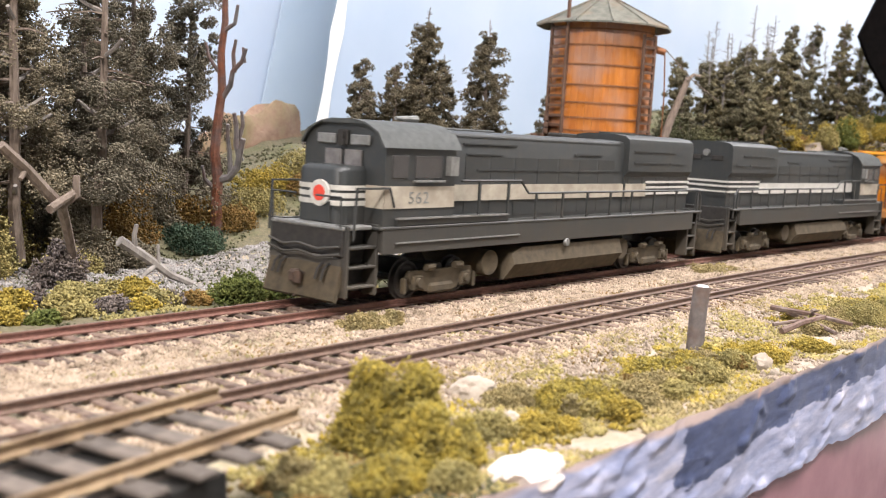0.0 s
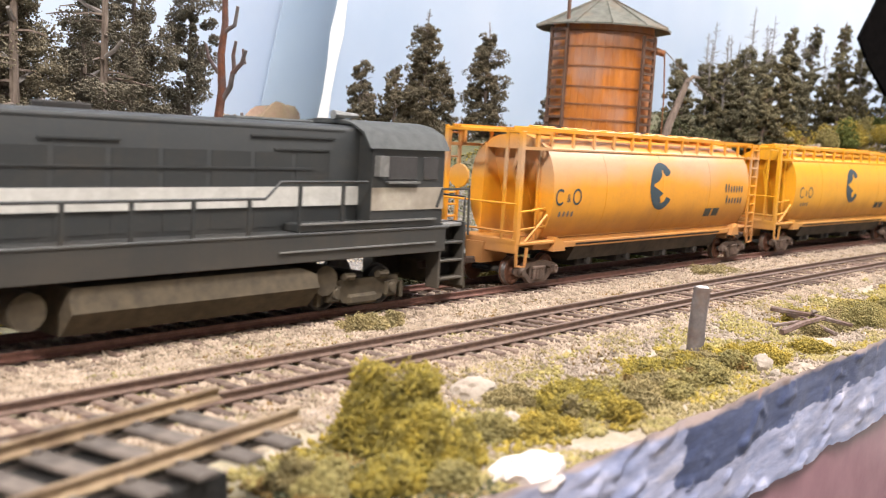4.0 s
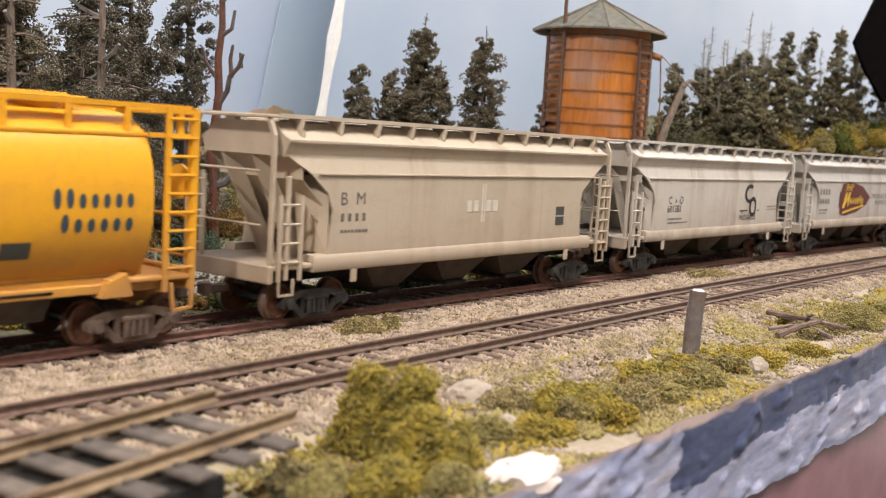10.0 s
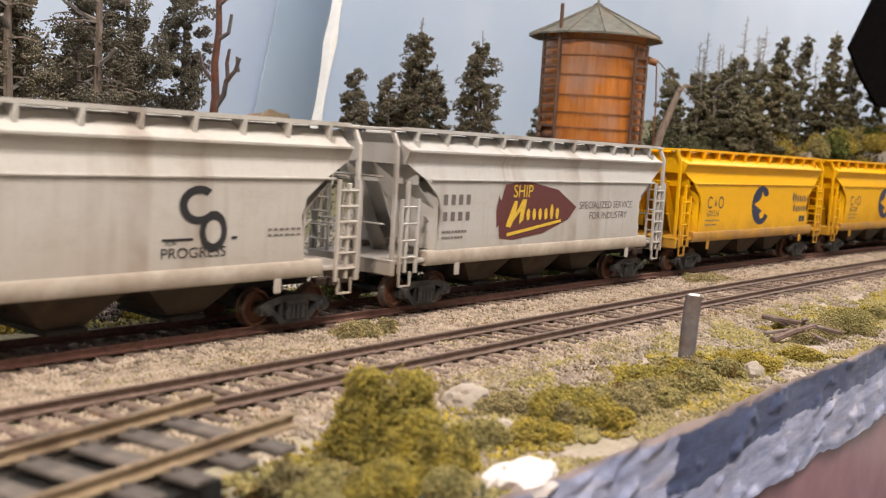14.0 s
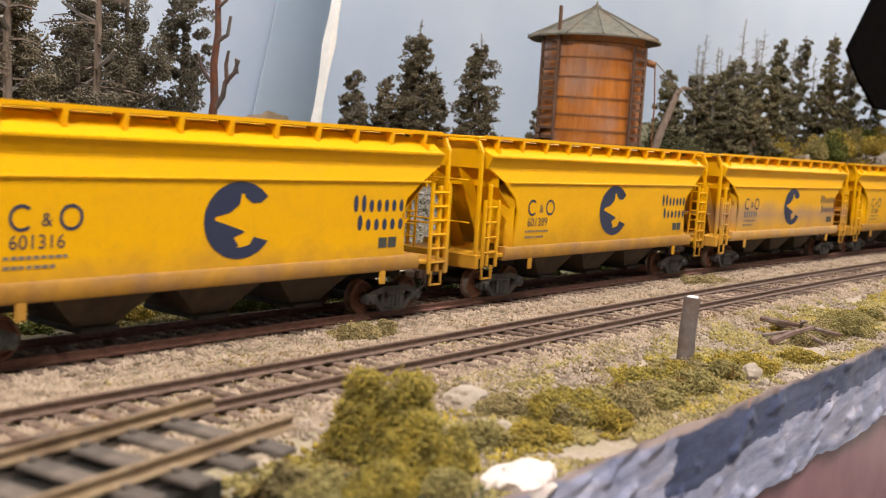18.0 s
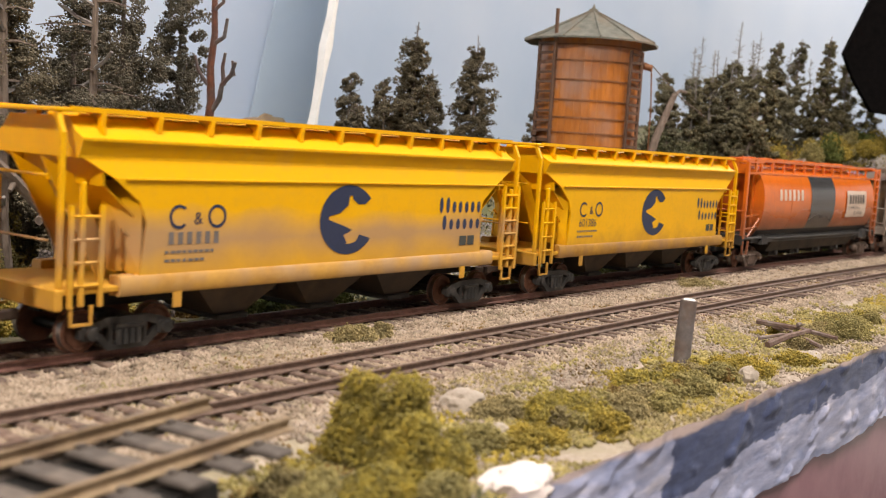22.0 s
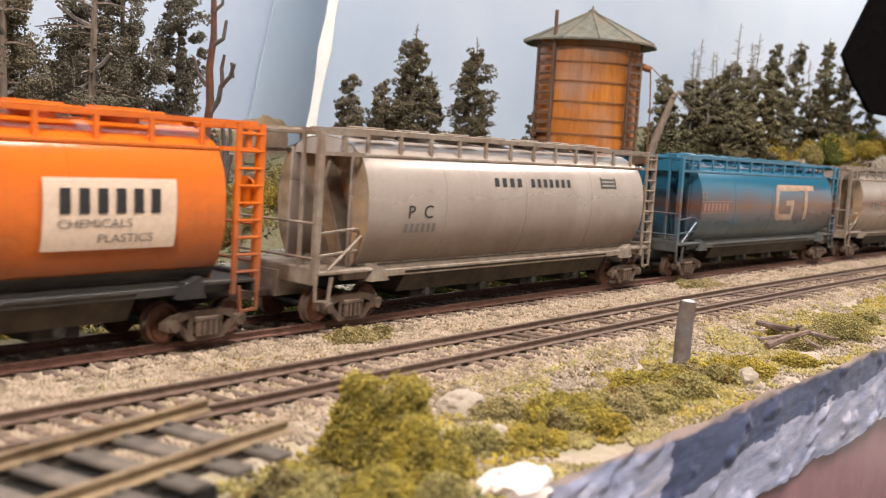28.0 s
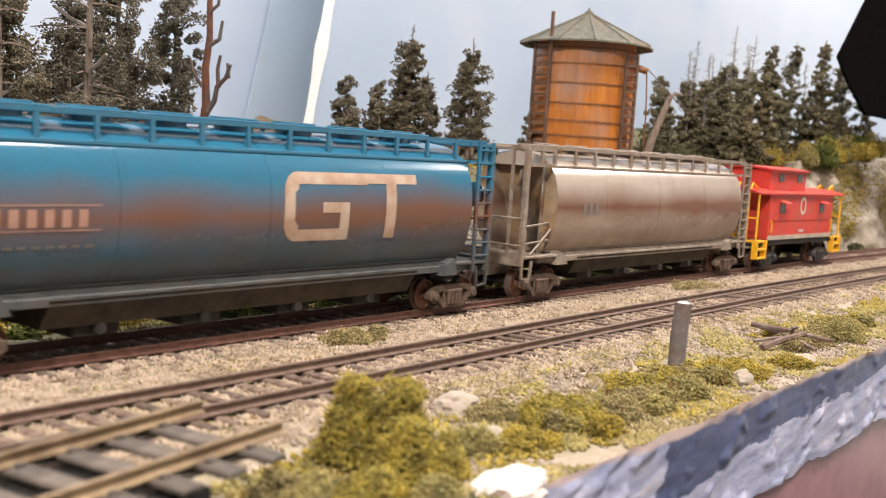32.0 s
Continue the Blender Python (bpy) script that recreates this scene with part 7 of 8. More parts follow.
# the wooded slope at the far end
for i, (x, y, h, r, n, bare) in enumerate([(0.666, 0.110, 0.060, 0.0170, 1900, 0.04), (0.709, 0.112, 0.082, 0.0120, 1500, 0.30), (0.695, 0.094, 0.078, 0.0130, 1800, 0.25), (0.741, 0.090, 0.104, 0.0150, 2300, 0.30),
                                           (0.790, 0.100, 0.096, 0.0150, 2300, 0.22), (0.768, 0.074, 0.093, 0.0180, 2800, 0.04), (0.829, 0.081, 0.102, 0.0180, 2700, 0.06), (0.818, 0.052, 0.102, 0.0190, 2900, 0.05),
                                           (0.880, 0.056, 0.092, 0.0180, 2500, 0.08), (0.914, 0.048, 0.086, 0.0180, 2300, 0.06), (0.682, 0.075, 0.058, 0.0170, 2100, 0.05), (0.672, 0.052, 0.040, 0.0150, 1500, 0.05),
                                           (0.730, 0.066, 0.068, 0.0180, 2200, 0.04), (0.640, 0.096, 0.046, 0.0150, 1500, 0.05), (0.760, 0.110, 0.080, 0.0140, 1600, 0.20), (0.850, 0.066, 0.070, 0.0180, 1900, 0.04)]):
    conifer(x, y, h, r, n, 60 + i, "slope", 0.054, bare, 0.04, 0.0012, 0, M_greybark if bare > 0.15 else None, 0.0007,
            fine=38, label="bare-topped dead spruce on the wooded slope" if bare > 0.15 else "dark spruce on the wooded slope")
for i, (x, y, h) in enumerate([(0.700, 0.104, 0.088), (0.724, 0.100, 0.082), (0.752, 0.086, 0.098), (0.771, 0.092, 0.092), (0.712, 0.084, 0.070), (0.800, 0.076, 0.090), (0.845, 0.074, 0.088), (0.860, 0.050, 0.080), (0.682, 0.098, 0.074)]):
    conifer(x, y, h, 0.0095, 700, 80 + i, "slope", 0.054, 0.34, 0.10, 0.0009, 0, M_greybark, 0.0007, fine=24, label="thin half-bare spruce on the wooded slope")
for i, (x, y, z, r, h, n, kind) in enumerate([
    (0.776, 0.050, 0.0518, 0.0268, 0.0330, 2200, "yellow"), (0.802, 0.036, 0.0600, 0.0293, 0.0300, 2400, "yellow"), (0.850, 0.034, 0.0700, 0.0260, 0.0260, 2000, "yellow"), (0.900, 0.020, 0.0700, 0.0260, 0.0240, 1600, "yellow"),
    (0.636, 0.080, 0.0503, 0.0228, 0.0262, 1900, "dark"), (0.688, 0.061, 0.0515, 0.0242, 0.0363, 2300, "dark"), (0.762, 0.030, 0.0460, 0.0160, 0.0150, 1200, "green"),
    (0.735, 0.068, 0.0500, 0.0221, 0.0405, 1600, "rust"), (0.610, 0.088, 0.0500, 0.0129, 0.0283, 1100, "dark"), (0.720, 0.040, 0.0400, 0.0200, 0.0250, 1600, "yellow"), (0.655, 0.050, 0.0400, 0.0200, 0.0220, 1500, "dark")]):
    bush(x, y, z + h, r, n, kind, 300 + i, 0.00062)

rng = random.Random(14)
for i in range(15):
    x = 0.735 + 0.0095 * i + rng.uniform(-0.004, 0.004)
    y = 0.050 - 0.0022 * i + rng.uniform(-0.010, 0.012)
    base = 0.048 + 0.0016 * i + rng.uniform(-0.003, 0.004)
    bush(x, y, base + rng.uniform(0.012, 0.030), rng.uniform(0.008, 0.013), 900, ("yellow", "rust", "yellow", "olive", "yellow", "green")[i % 6], 340 + i, 0.00056, "autumn-coloured bush on top of the rock cutting", base)

# in front: tufts beside the tracks and along the layout edge
for i, (x, y, z, r, h, n, kind) in enumerate([
    (0.211, -0.0225, -0.0048, 0.0093, 0.0060, 1700, "pale"), (0.217, -0.0265, -0.0043, 0.0034, 0.0076, 600, "pale"), (0.438, -0.0235, -0.0050, 0.0150, 0.0042, 900, "pale"),
    (0.1372, -0.0915, -0.0063, 0.0070, 0.0192, 4200, "bigolive"), (0.1395, -0.0990, -0.0063, 0.0068, 0.0200, 4000, "bigolive"), (0.1345, -0.1050, -0.0063, 0.0062, 0.0140, 3000, "bigolive"), (0.1410, -0.1085, -0.0063, 0.0050, 0.0096, 2000, "bigolive"),
    (0.1190, -0.0985, -0.0063, 0.0040, 0.0045, 900, "olive"), (0.1230, -0.1075, -0.0063, 0.0058, 0.0080, 2000, "bigolive"), (0.1320, -0.1140, -0.0063, 0.0045, 0.0056, 1000, "olive"), (0.1600, -0.1010, -0.0063, 0.0060, 0.0060, 1200, "olive"),
    (0.187, -0.0880, -0.0063, 0.0085, 0.0040, 1500, "pale"), (0.194, -0.1010, -0.0063, 0.0102, 0.0072, 2600, "bigolive"),
    (0.208, -0.1065, -0.0063, 0.0085, 0.0064, 1500, "pale"), (0.236, -0.0975, -0.0063, 0.0098, 0.0056, 1900, "bigolive"), (0.242, -0.1075, -0.0063, 0.0095, 0.0060, 1800, "olive"), (0.256, -0.1010, -0.0063, 0.0075, 0.0042, 1200, "yellow"),
    (0.281, -0.1055, -0.0063, 0.0130, 0.0034, 1500, "yellow"), (0.352, -0.1000, -0.0063, 0.0110, 0.0060, 1500, "pale"), (0.372, -0.1080, -0.0063, 0.0100, 0.0080, 1400, "olive"),
    (0.308, -0.1120, -0.0063, 0.0080, 0.0032, 700, "yellow"), (0.1040, -0.1090, -0.0063, 0.0050, 0.0050, 1300, "rust"), (0.1110, -0.1040, -0.0063, 0.0045, 0.0060, 1000, "olive"), (0.1130, -0.0960, -0.0063, 0.0038, 0.0060, 800, "pale"), (0.0930, -0.1150, -0.0063, 0.0060, 0.0050, 1300, "brown"), (0.173, -0.1050, -0.0063, 0.0090, 0.0030, 900, "yellow"), (0.395, -0.1000, -0.0063, 0.0120, 0.0065, 1200, "olive")]):
    bush(x, y, z + h, r, int(2.3 * n), kind, 400 + i, 0.00026, lumps=1.8)

rng = random.Random(23)
for i in range(22):
    x = 0.183 + 0.0040 * i + rng.uniform(-0.003, 0.003)
    y = -0.1035 + rng.uniform(-0.008, 0.006) + 0.0025 * math.sin(i * 1.3)
    bush(x, y, -0.0063 + rng.uniform(0.0040, 0.0078), rng.uniform(0.0034, 0.0056), 900, ("bigolive", "pale", "olive", "yellow", "pale", "olive", "rust")[i % 7], 460 + i, 0.00028)
for i in range(9):
    x = 0.335 + 0.011 * i + rng.uniform(-0.004, 0.004)
    y = -0.1000 + rng.uniform(-0.008, 0.010)
    bush(x, y, -0.0063 + rng.uniform(0.0035, 0.0065), rng.uniform(0.0045, 0.0075), 800, ("pale", "olive", "bigolive")[i % 3], 490 + i, 0.00030)


# scattered flock on the bare ground
def flock(x0, x1, y0, y1, n, kind, seed, cut, size=0.00052):
    rng = np.random.default_rng(seed)
    x, y = x0 + (x1 - x0) * rng.random(n), y0 + (y1 - y0) * rng.random(n)
    sel = fbm(x, y, seed, 4, 55.0) > cut
    x, y = x[sel], y[sel]
    me = leaves("ground_flock", np.stack([x, y, ground_z(x, y) + size], -1), size, rng)
    me.materials.append(FOLIAGE[kind])
    tagged(new("ground_flock", me), PLANT[kind].replace(" bush", "") + " scattered on the soil", "ground cover", kind="stuff")


flock(0.04, 0.140, -0.1225, -0.096, 9000, "dark", 41, -0.35, 0.00042)
flock(0.06, 0.140, -0.1225, -0.090, 5000, "rust", 42, 0.10, 0.00042)
flock(0.06, 0.145, -0.1225, -0.084, 5000, "olive", 43, 0.05, 0.00042)
flock(0.12, 0.60, -0.1225, -0.074, 19000, "olive", 31, 0.06)
flock(0.12, 0.60, -0.1225, -0.082, 14000, "yellow", 32, 0.24)
flock(0.10, 0.60, -0.1000, -0.020, 12000, "rust", 36, 0.22, 0.00036)
flock(0.10, 0.70, -0.0850, -0.022, 9000, "olive", 37, 0.28, 0.00036)
flock(0.12, 0.36, -0.1225, -0.095, 11000, "pale", 38, -0.05, 0.00042)
flock(0.15, 0.40, -0.1000, -0.0700, 10000, "pale", 39, 0.0, 0.00038)
flock(0.12, 0.42, 0.022, 0.060, 9000, "olive", 33, -0.05)
flock(0.15, 0.90, 0.030, 0.240, 26000, "dark", 34, -0.15)
flock(0.40, 0.95, 0.040, 0.130, 9000, "yellow", 35, 0.15)


# ---- dead wood ----
def wood(name, label, parts, mat, category="dead wood"):
    sh = Shape()
    for pts, r0, r1 in parts:
        sh.tube(pts, r0, 7, r1)
    ob = part(name, sh, mat)
    return tagged(ob, label, category)


root = thing("dead_tree", "dead red-barked tree with crooked grey branches by the bushes", "tree", at=(0.3035, 0.1565, 0.002))


def across(l, v, d=0.0):
    """A point beside the trunk: l sideways, v up, d towards the tracks."""
    return (0.617 * l + 0.787 * -d, -0.787 * l - 0.617 * d, v)


part("trunk", Shape().tube([across(0.0012, -0.006), across(0.0, 0.010), across(0.0004, 0.022), across(-0.0014, 0.034), across(-0.0004, 0.048), across(0.0010, 0.062), across(0.0, 0.078), across(0.0014, 0.092), across(0.0006, 0.110), across(0.0016, 0.128)], 0.0029, 9, 0.0011), M_redbark, root, "red-brown trunk")
for pts, r0 in (([(0.001, 0.022), (0.006, 0.0235), (0.0098, 0.028), (0.0110, 0.034), (0.0128, 0.041)], 0.0020), ([(0.0105, 0.031), (0.0085, 0.038), (0.0088, 0.046), (0.0080, 0.052)], 0.0015), ([(0.0090, 0.040), (0.0112, 0.047), (0.0108, 0.053)], 0.0012),
                ([(0.0060, 0.0250), (0.0058, 0.034), (0.0050, 0.042), (0.0054, 0.047)], 0.0013), ([(-0.0010, 0.018), (-0.0050, 0.022), (-0.0058, 0.028)], 0.0012), ([(0.001, 0.0580), (0.0050, 0.0640), (0.0062, 0.0700), (0.0105, 0.0745), (0.0125, 0.0800)], 0.0014),
                ([(0.0062, 0.0700), (0.0058, 0.0780), (0.0072, 0.0840)], 0.0011), ([(0.0105, 0.0745), (0.0100, 0.0810)], 0.0009), ([(0.001, 0.0880), (0.0060, 0.0910), (0.0075, 0.0990)], 0.0012), ([(-0.001, 0.0700), (-0.0050, 0.0760), (-0.0060, 0.0820)], 0.0010),
                ([(0.0, 0.1020), (0.0050, 0.1060), (0.0056, 0.1130)], 0.0010)):
    part("branch", Shape().tube([across(l, v, 0.002 * k) for k, (l, v) in enumerate(pts)], r0, 7, r0 * 0.6), M_wetgrey, root, "glossy grey branch")

wood("fallen_log", "forked dead log leaning through the thicket", [
    ([(0.1586, 0.078, 0.0400), (0.1680, 0.080, 0.0330), (0.1745, 0.081, 0.0270), (0.1810, 0.082, 0.0215)], 0.0016, 0.0019), ([(0.1810, 0.082, 0.0215), (0.1850, 0.080, 0.0250), (0.1848, 0.080, 0.0310)], 0.0015, 0.0012),
    ([(0.1735, 0.076, 0.0210), (0.1790, 0.079, 0.0230), (0.1840, 0.080, 0.0255)], 0.0014, 0.0012), ([(0.1680, 0.080, 0.0330), (0.1650, 0.078, 0.0300)], 0.0010, 0.0007), ([(0.1810, 0.082, 0.0215), (0.1870, 0.088, 0.0130), (0.1930, 0.094, 0.0030), (0.1985, 0.099, -0.0070)], 0.0018, 0.0013)], M_bark)
wood("fallen_log", "grey driftwood log lying on the gravel", [
    ([(0.1990, 0.077, 0.0100), (0.2050, 0.0765, 0.0065), (0.2100, 0.075, 0.0030), (0.2170, 0.0735, -0.0020), (0.2235, 0.0700, -0.0050)], 0.0019, 0.0012), ([(0.2045, 0.0765, 0.0070), (0.2036, 0.0755, 0.0120), (0.2040, 0.0750, 0.0155)], 0.0010, 0.0007),
    ([(0.2125, 0.074, 0.0010), (0.2118, 0.0740, 0.0085)], 0.0007, 0.0005), ([(0.2120, 0.0745, 0.0018), (0.2060, 0.0730, -0.0010), (0.2040, 0.0725, -0.0035)], 0.0009, 0.0006)], M_greybark)
wood("broken_snag", "leaning dead trunk beside the water tower", [
    ([(0.545, 0.0640, 0.036), (0.554, 0.0615, 0.064), (0.567, 0.0580, 0.0905)], 0.0028, 0.0017), ([(0.565, 0.058, 0.0885), (0.569, 0.056, 0.0925), (0.574, 0.054, 0.0920)], 0.0014, 0.0008)], M_bark)
for i, (a, b, r) in enumerate([((0.3560, -0.0850, -0.0035), (0.3270, -0.1130, -0.0035), 0.0012), ((0.3460, -0.0850, -0.0015), (0.3430, -0.1130, -0.0025), 0.0012), ((0.3200, -0.0985, -0.0045), (0.3400, -0.1050, -0.0010), 0.0014), ((0.3600, -0.0960, -0.0030), (0.3360, -0.1020, 0.0010), 0.0009), ((0.3300, -0.0920, -0.0045), (0.3480, -0.1000, -0.0040), 0.0008)]):
    mid = tuple((p + q) / 2 + (0.0006 if k == 2 else 0) for k, (p, q) in enumerate(zip(a, b)))
    tagged(part("stick", Shape().tube([a, mid, b], r * 0.8, 6, r * 0.55), M_stick), "broken red-brown stick in a small pile", "stick", "pile of sticks by the edge")

# post at the trackside
post = thing("marker_post", "grey wooden post with a whitened top by the tracks", "post", at=(0.2677, -0.0934, -0.0075))
part("post", Shape().tube([(0, 0, 0), (0.0002, 0, 0.0110), (0.0006, -0.0004, 0.0208)], 0.0024, 14, 0.0023), surface("grey_mauve_wood", (0.10, 0.085, 0.085), (0.20, 0.175, 0.17), 350, 0.85, 0, 0.5, 0.0003, (0.14, 0.08, 0.05), 120), post)
part("post_cap", Shape().cyl((0.0006, -0.0004, 0.0206), (0.0006, -0.0004, 0.0211), 0.0019, 0.0014, 12), M_white, post, "whitened top")

# ---- rocks ----
M_rock = surface("tan_rock", (0.26, 0.21, 0.165), (0.52, 0.46, 0.39), 140, 0.9, 0, 0.9, 0.0012, (0.20, 0.16, 0.12), 60)
M_whiterock = surface("white_plaster", (0.62, 0.53, 0.50), (0.78, 0.70, 0.66), 200, 0.8, 0, 0.4, 0.0004)
M_hill = surface("orange_brown_hill", (0.26, 0.165, 0.115), (0.42, 0.29, 0.21), 160, 0.9, 0, 0.5, 0.001, (0.16, 0.17, 0.06), 40)


def rock(name, label, x, y, z, rx, ry, rz, mat, seed, rough=0.25, sub=3):
    bm = bmesh.new()
    bmesh.ops.create_icosphere(bm, subdivisions=sub, radius=1.0)
    for v in bm.verts:
        p = v.co * 1.7 + Vector((seed * 3.1, seed * 1.7, 0))
        k = 1 + rough * noise.noise(p) + rough * 0.5 * noise.noise(p * 2.7) - rough * 0.6 * abs(noise.noise(p * 1.3))
        v.co = Vector((v.co.x * rx * k, v.co.y * ry * k, v.co.z * rz * k))
    me = bpy.data.meshes.new(name)
    bm.to_mesh(me)
    bm.free()
    me.polygons.foreach_set("use_smooth", [True] * len(me.polygons))
    me.set_sharp_from_angle(angle=radians(28))
    me.materials.append(mat)
    ob = new(name, me)
    ob.location = (x, y, z)
    return tagged(ob, label, "rock", "rocks on the layout")


rock("rock", "bright white plaster rock at the layout edge", 0.1475, -0.1190, -0.0060, 0.0085, 0.0055, 0.0038, M_whiterock, 1, 0.3)
rock("rock", "pale pink-grey stone in the grass", 0.2690, -0.1120, -0.0050, 0.0036, 0.0030, 0.0028, M_rock, 2)
rock("rock", "small pale stone by the edge", 0.2650, -0.1175, -0.0058, 0.0014, 0.0012, 0.0010, M_rock, 3)
rock("rock", "small pale stone in the flock", 0.1700, -0.0990, -0.0050, 0.0024, 0.0020, 0.0018, M_rock, 4)
rock("rock", "grey stone by the passing track", 0.1830, -0.0800, -0.0050, 0.0060, 0.0045, 0.0030, M_rock, 5)
rock("rock", "tan stone beside the post", 0.2720, -0.0890, -0.0055, 0.0026, 0.0022, 0.0014, M_rock, 6)
rock("rock", "flat tan stone near the sticks", 0.3200, -0.1120, -0.0060, 0.0060, 0.0040, 0.0020, M_rock, 7)
rock("rock", "small orange stone between the rails", 0.1100, -0.0430, -0.0030, 0.0016, 0.0013, 0.0013, M_rock, 8)


def cliff(name, label, x0, x1, base, height, seed):
    """A rock cutting: an uneven face that leans back, with a rough top."""
    nx, nz = 70, 26
    u, w = np.meshgrid(np.linspace(0, 1, nx), np.linspace(0, 1, nz), indexing="ij")
    x = x0 + (x1 - x0) * u
    y = base(x) + 0.030 * w ** 1.4 + 0.010 * fbm(x * 1.0, w * 0.08, seed, 3, 38.0) + 0.006 * np.round(2.5 * fbm(x, w * 0.07, seed + 1, 2, 60.0)) / 2.5
    z = -0.006 + height * w * (1 + 0.18 * fbm(x, x * 0, seed + 2, 3, 24.0)) + 0.003 * fbm(x, w * 0.07, seed + 3, 3, 90.0)
    v = np.stack([x, y, z], -1).reshape(-1, 3)
    back = v.copy().reshape(nx, nz, 3)[:, -1] + np.array([0, 0.05, -0.01])
    i, j = np.meshgrid(np.arange(nx - 1), np.arange(nz - 1), indexing="ij")
    a = (i * nz + j).ravel()
    f = np.stack([a, a + nz, a + nz + 1, a + 1], -1)
    k = len(v)
    t = np.arange(nx - 1)
    f2 = np.stack([t * nz + nz - 1, (t + 1) * nz + nz - 1, k + t + 1, k + t], -1)
    me = raw_mesh(name, np.concatenate([v, back]), np.concatenate([f, f2]))
    me.materials.append(M_rock)
    return tagged(new(name, me), label, "rock face", kind="structure")


cliff("rock_cutting", "tan rock cutting rising beside the main track", 0.735, 1.25, lambda x: -0.07 * np.maximum(x - BEND, 0) ** 2 + 0.030, 0.068, 4)
rock("hill", "orange-brown rocky hill before the sky sheet", 0.420, 0.262, 0.006, 0.052, 0.014, 0.042, M_hill, 9, 0.55, 5)
rock("hill", "green lower hill before the sky sheet", 0.400, 0.240, 0.000, 0.050, 0.020, 0.030, surface("mossy_hill", (0.10, 0.10, 0.03), (0.22, 0.20, 0.06), 300, 0.95, 0, 0.8, 0.0008), 10, 0.3, 4)


# ---- water tower ----
M_tank = surface("orange_brown_wood", (0.34, 0.105, 0.016), (0.58, 0.215, 0.040), 260, 0.30, 0, 0.35, 0.0003, (0.33, 0.235, 0.20), 34, 0.08, (1, 1, 0.12))
M_hoop = surface("rusty_hoop", (0.19, 0.075, 0.030), (0.33, 0.15, 0.065), 400, 0.6, 0.3, 0.2, 0.0002)
M_towerwood = surface("dark_brown_timber", (0.075, 0.038, 0.024), (0.17, 0.095, 0.06), 400, 0.8, 0, 0.5, 0.0003, None, 60, 0.2, (1, 1, 0.2))
M_towerroof = surface("grey_green_roofing", (0.085, 0.087, 0.070), (0.18, 0.175, 0.145), 220, 0.85, 0, 0.5, 0.0004, (0.17, 0.125, 0.085), 70)


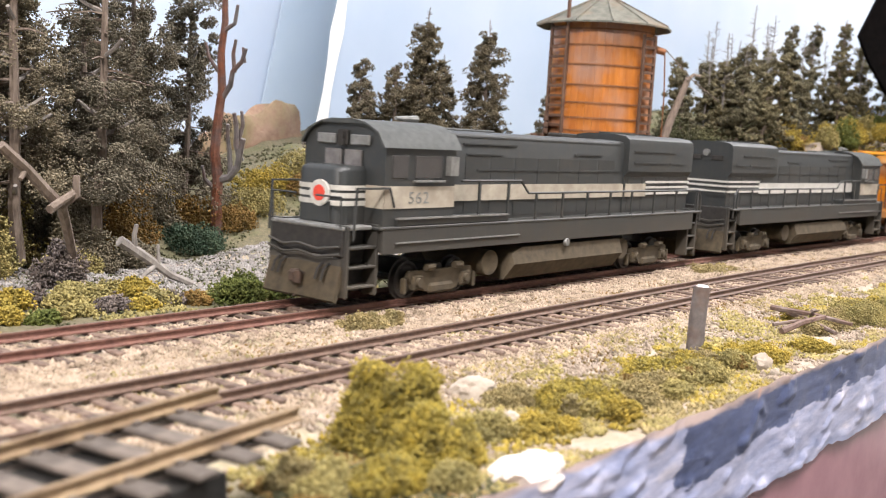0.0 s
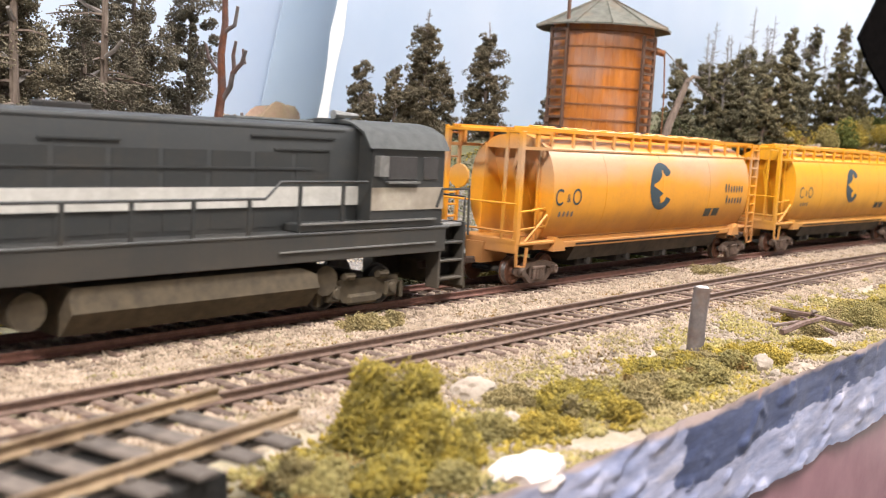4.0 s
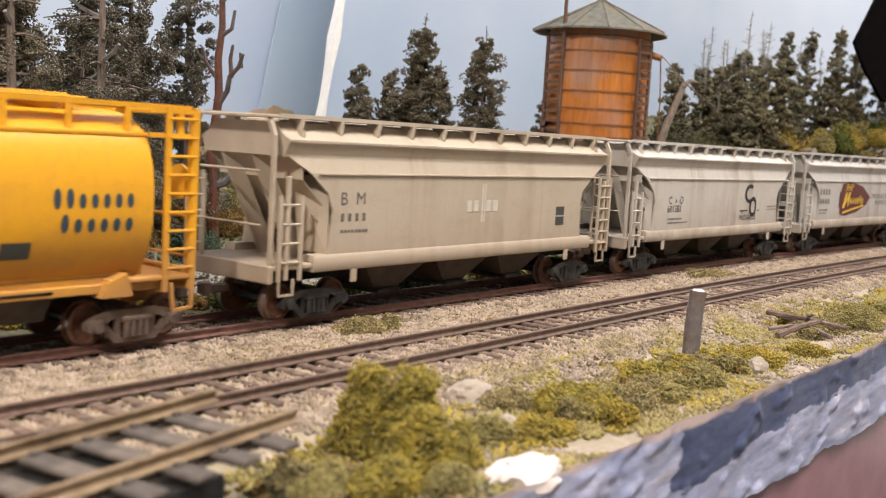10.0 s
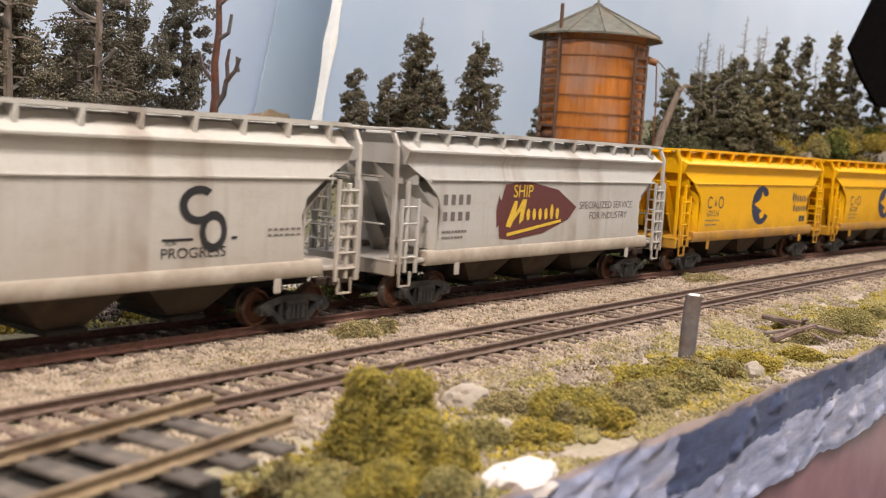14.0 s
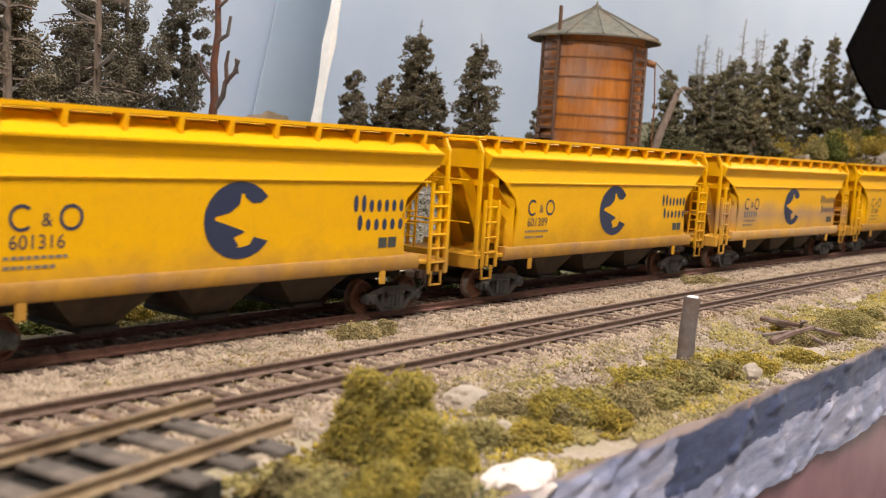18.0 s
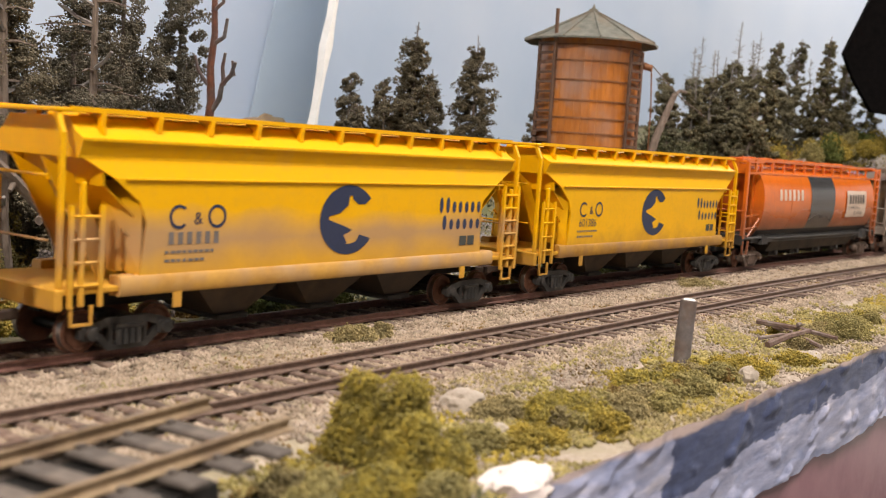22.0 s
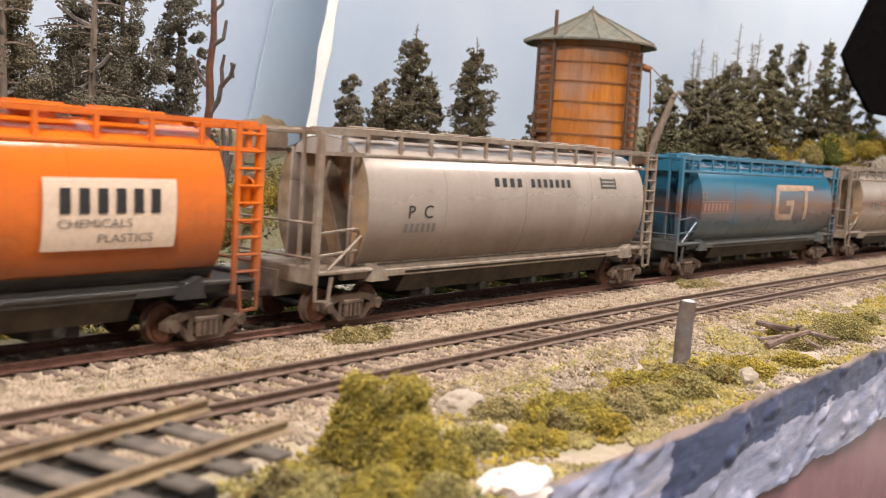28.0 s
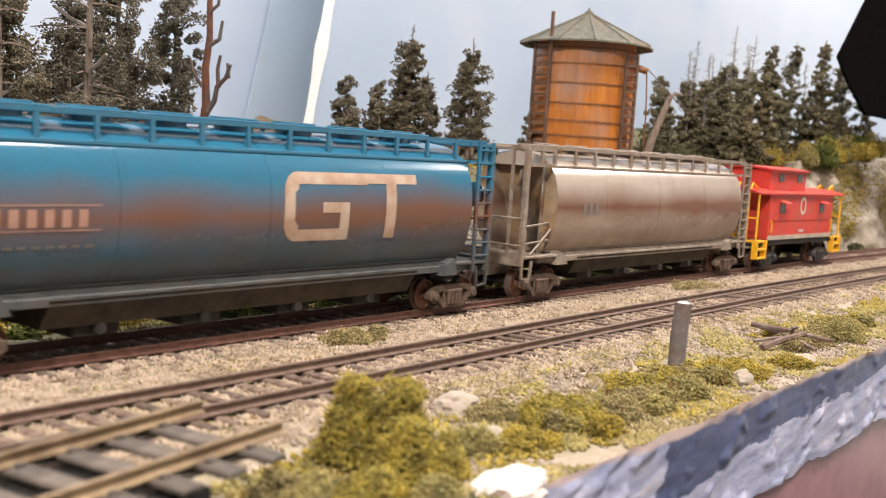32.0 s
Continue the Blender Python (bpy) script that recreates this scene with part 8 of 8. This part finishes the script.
def water_tower(x, y, z):
    root = thing("water_tower", "orange-brown wooden water tank under a grey conical roof", "water tower", at=(x, y, z))
    R0, R1, H = 0.0300, 0.0282, 0.0625
    part("inner_drum", Shape().cyl((0, 0, 0.0005), (0, 0, H), R0 - 0.0012, R1 - 0.0012, 40), M_towerwood, root)
    n = 44
    for i in range(n):
        a0, a1 = 2 * math.pi * i / n, 2 * math.pi * (i + 0.985) / n
        v = []
        for zz, rr in ((0.0, R0), (H, R1)):
            for a, r in ((a0, rr), (a1, rr), (a1, rr - 0.0011), (a0, rr - 0.0011)):
                v.append((r * math.cos(a), r * math.sin(a), zz))
        part("stave", Shape().add(v, [(0, 1, 5, 4), (1, 2, 6, 5), (2, 3, 7, 6), (3, 0, 4, 7), (0, 3, 2, 1), (4, 5, 6, 7)]), M_tank, root)
    for k, zz in enumerate((0.0028, 0.0098, 0.0180, 0.0275, 0.0385, 0.0490, 0.0575)):
        r = R0 + (R1 - R0) * zz / H
        sh = Shape()
        m = 48
        v = []
        for i in range(m):
            a = 2 * math.pi * i / m
            for rr, dz in ((r + 0.0002, -0.0004), (r + 0.0006, -0.0004), (r + 0.0006, 0.0004), (r + 0.0002, 0.0004)):
                v.append((rr * math.cos(a), rr * math.sin(a), zz + dz))
        f = [(4 * i + j, 4 * ((i + 1) % m) + j, 4 * ((i + 1) % m) + (j + 1) % 4, 4 * i + (j + 1) % 4) for i in range(m) for j in range(4)]
        part("hoop", sh.add(v, f), M_hoop, root)
    # roof of twelve panels
    k = 12
    rr, zr, apex = 0.0378, H - 0.0015, 0.0785
    for i in range(k):
        a0, a1 = 2 * math.pi * i / k + 0.12, 2 * math.pi * (i + 1) / k + 0.12
        p = [(rr * math.cos(a0), rr * math.sin(a0), zr), (rr * math.cos(a1), rr * math.sin(a1), zr), (0.0022 * math.cos(a1), 0.0022 * math.sin(a1), apex), (0.0022 * math.cos(a0), 0.0022 * math.sin(a0), apex)]
        q = [(a, b, c - 0.0010) for a, b, c in p]
        part("roof_panel", Shape().add(p + q, [(0, 1, 2, 3), (7, 6, 5, 4), (0, 4, 5, 1), (1, 5, 6, 2), (2, 6, 7, 3), (3, 7, 4, 0)]), M_towerroof, root)
        part("roof_batten", Shape().tube([(rr * math.cos(a0), rr * math.sin(a0), zr + 0.0003), (0.0022 * math.cos(a0), 0.0022 * math.sin(a0), apex + 0.0003)], 0.0005, 4), M_towerroof, root)
    part("finial", Shape().cyl((0, 0, apex - 0.001), (0, 0, apex + 0.0016), 0.0030, 0.0024, 12).cyl((0, 0, apex + 0.0016), (0, 0, apex + 0.0042), 0.0012, 0.0003, 8), M_towerroof, root)
    # deck and legs
    for i in range(9):
        yy = -0.030 + 0.0075 * i
        w = math.sqrt(max(0.0001, 0.036 ** 2 - yy ** 2))
        part("deck_joist", Shape().box(-w, w, yy - 0.0014, yy + 0.0014, -0.0040, 0.0, 0.0003), M_towerwood, root)
    for xx in (-0.022, 0.0, 0.022):
        part("deck_beam", Shape().box(xx - 0.0018, xx + 0.0018, -0.033, 0.033, -0.0085, -0.0040, 0.0003), M_towerwood, root)
        for yy in (-0.022, 0.0, 0.022):
            part("leg", Shape().box(xx - 0.0018, xx + 0.0018, yy - 0.0018, yy + 0.0018, -0.060, -0.0085, 0.0003), M_towerwood, root)
    # ladders facing the camera's side, a tall pole, the spout gear
    def rim(az, r, zz):
        return (r * math.cos(az), r * math.sin(az), zz)
    for az, z0, z1, poles in ((radians(163), -0.004, 0.0600, True), (radians(262), 0.0, 0.0560, False)):
        half = 0.0064 if poles else 0.0050
        t = Vector((-math.sin(az), math.cos(az), 0))
        c = Vector((math.cos(az), math.sin(az), 0))
        for sgn in (-1, 1):
            o = c * 0.0320 + t * (sgn * half)
            hi = 0.0760 if (poles and sgn > 0) else z1
            part("ladder_stile", Shape().box(-0.0008, 0.0008, -0.0008, 0.0008, z0, hi, 0.0002, pose(o.x, o.y, 0, 0, 0, math.degrees(az))), M_towerwood, root)
        for i in range(12):
            zz = z0 + 0.004 + i * (z1 - z0 - 0.006) / 11
            a, b = c * 0.0320 - t * 0.0042, c * 0.0320 + t * 0.0042
            part("ladder_rung", Shape().box(-0.0006, 0.0006, -half, half, zz - 0.0007, zz + 0.0007, 0, pose(c.x * 0.0322, c.y * 0.0322, 0, 0, 0, math.degrees(az))), M_towerwood, root)
    az = radians(286)
    part("spout_pivot", Shape().cyl(rim(az, 0.029, 0.0500), rim(az, 0.0355, 0.0480), 0.0022, 0.0018, 10), M_hoop, root)
    part("spout_chain", Shape().tube([rim(az, 0.0352, 0.0480), rim(radians(292), 0.0362, 0.0250), rim(radians(298), 0.0362, 0.0015)], 0.0004, 5), M_hoop, root)
    part("spout_rope", Shape().tube([rim(az, 0.0352, 0.0500), rim(radians(290), 0.052, 0.0330), rim(radians(292), 0.066, 0.0230)], 0.0003, 5), M_bark, root)
    part("counterweight", Shape().cyl(rim(radians(298), 0.0362, -0.0050), rim(radians(298), 0.0362, 0.0020), 0.0016, None, 8), M_hoop, root)
    for k in range(3):
        tz = 0.0002 + 0.0034 * k
        part("deck_timber", Shape().box(-0.0012, 0.0012, -0.0098 + 0.0010 * k, 0.0098, tz, tz + 0.0028, 0.0004, pose(-0.0262, 0.0175, 0, 0, 0, 125)), M_towerwood, root)
    return root


water_tower(0.519, 0.089, 0.0535)

# ---- black valance at the far end ----
val = Shape()
v = []
cols = 22
for i in range(cols):
    u = i / (cols - 1)
    x, y = 0.803 + 0.16 * u, 0.0365 - 0.22 * u + 0.004 * math.sin(u * 30)
    low = 0.140 + 0.003 * math.sin(u * 21) - 0.045 * smooth(0.0, 0.10, u)
    v += [(x, y, float(low)), (x + 0.018, y - 0.0234, 0.215), (x + 0.006, y + 0.004, float(low)), (x + 0.024, y - 0.0194, 0.215)]
f = []
for i in range(cols - 1):
    a, b = 4 * i, 4 * i + 4
    f += [(a, b, b + 1, a + 1), (a + 2, a + 3, b + 3, b + 2), (a, a + 2, b + 2, b), (a + 1, b + 1, b + 3, a + 3)]
f += [(0, 1, 3, 2), (4 * cols - 4, 4 * cols - 2, 4 * cols - 1, 4 * cols - 3)]
tagged(part("valance", val.add(v, f), M_black), "black cloth valance hanging over the far scenery", "valance", kind="structure")
# ---- the train's run: metres gone at each knot of time ----
RUN_T = np.array([0, 0.5, 1, 1.5, 2, 2.5, 3, 3.5, 5.5, 6, 6.5, 7, 7.5, 8, 8.5, 9, 9.5, 10, 10.5, 11, 11.5, 12, 12.5, 13, 13.5, 14, 14.5,
                  16.5, 17, 17.5, 18, 18.5, 19, 19.5, 20, 20.5, 21, 21.5, 22, 22.5, 23, 23.5, 24, 24.5, 25, 25.5, 27.5, 28, 28.5, 29,
                  29.5, 30, 30.5, 31, 31.5, 32], float)
RUN_S = np.array([-0.5072, -0.4559, -0.4037, -0.3503, -0.2989, -0.2479, -0.1945, -0.1383, 0.0618, 0.1120, 0.1629, 0.2131, 0.2601, 0.3055,
                  0.3497, 0.3931, 0.4343, 0.4769, 0.5206, 0.5630, 0.6035, 0.6427, 0.6802, 0.7205, 0.7636, 0.8057, 0.8491, 1.0165, 1.0585,
                  1.1016, 1.1412, 1.1806, 1.2214, 1.2626, 1.3081, 1.3541, 1.3992, 1.4409, 1.4800, 1.5222, 1.5697, 1.6151, 1.6597, 1.7026,
                  1.7411, 1.7817, 1.9513, 1.9970, 2.0425, 2.0864, 2.1319, 2.1764, 2.2175, 2.2586, 2.2991, 2.3390])


def run_at(t):
    """Cubic through the knots."""
    m = np.gradient(RUN_S, RUN_T)
    i = int(np.clip(np.searchsorted(RUN_T, t) - 1, 0, len(RUN_T) - 2))
    h = RUN_T[i + 1] - RUN_T[i]
    u = (t - RUN_T[i]) / h
    return float((2 * u ** 3 - 3 * u ** 2 + 1) * RUN_S[i] + (u ** 3 - 2 * u ** 2 + u) * h * m[i] + (3 * u ** 2 - 2 * u ** 3) * RUN_S[i + 1] + (u ** 3 - u ** 2) * h * m[i + 1])


def motions():
    for car, place, reverse in TRAIN:
        rows = []
        for k in range(65):
            t = 0.5 * k
            x, y, a = track_point(place - run_at(t))
            rows.append((t, pose(x, y, 0, 0, 0, math.degrees(a) + (180 if reverse else 0))))
        walk(car, rows)


motions()
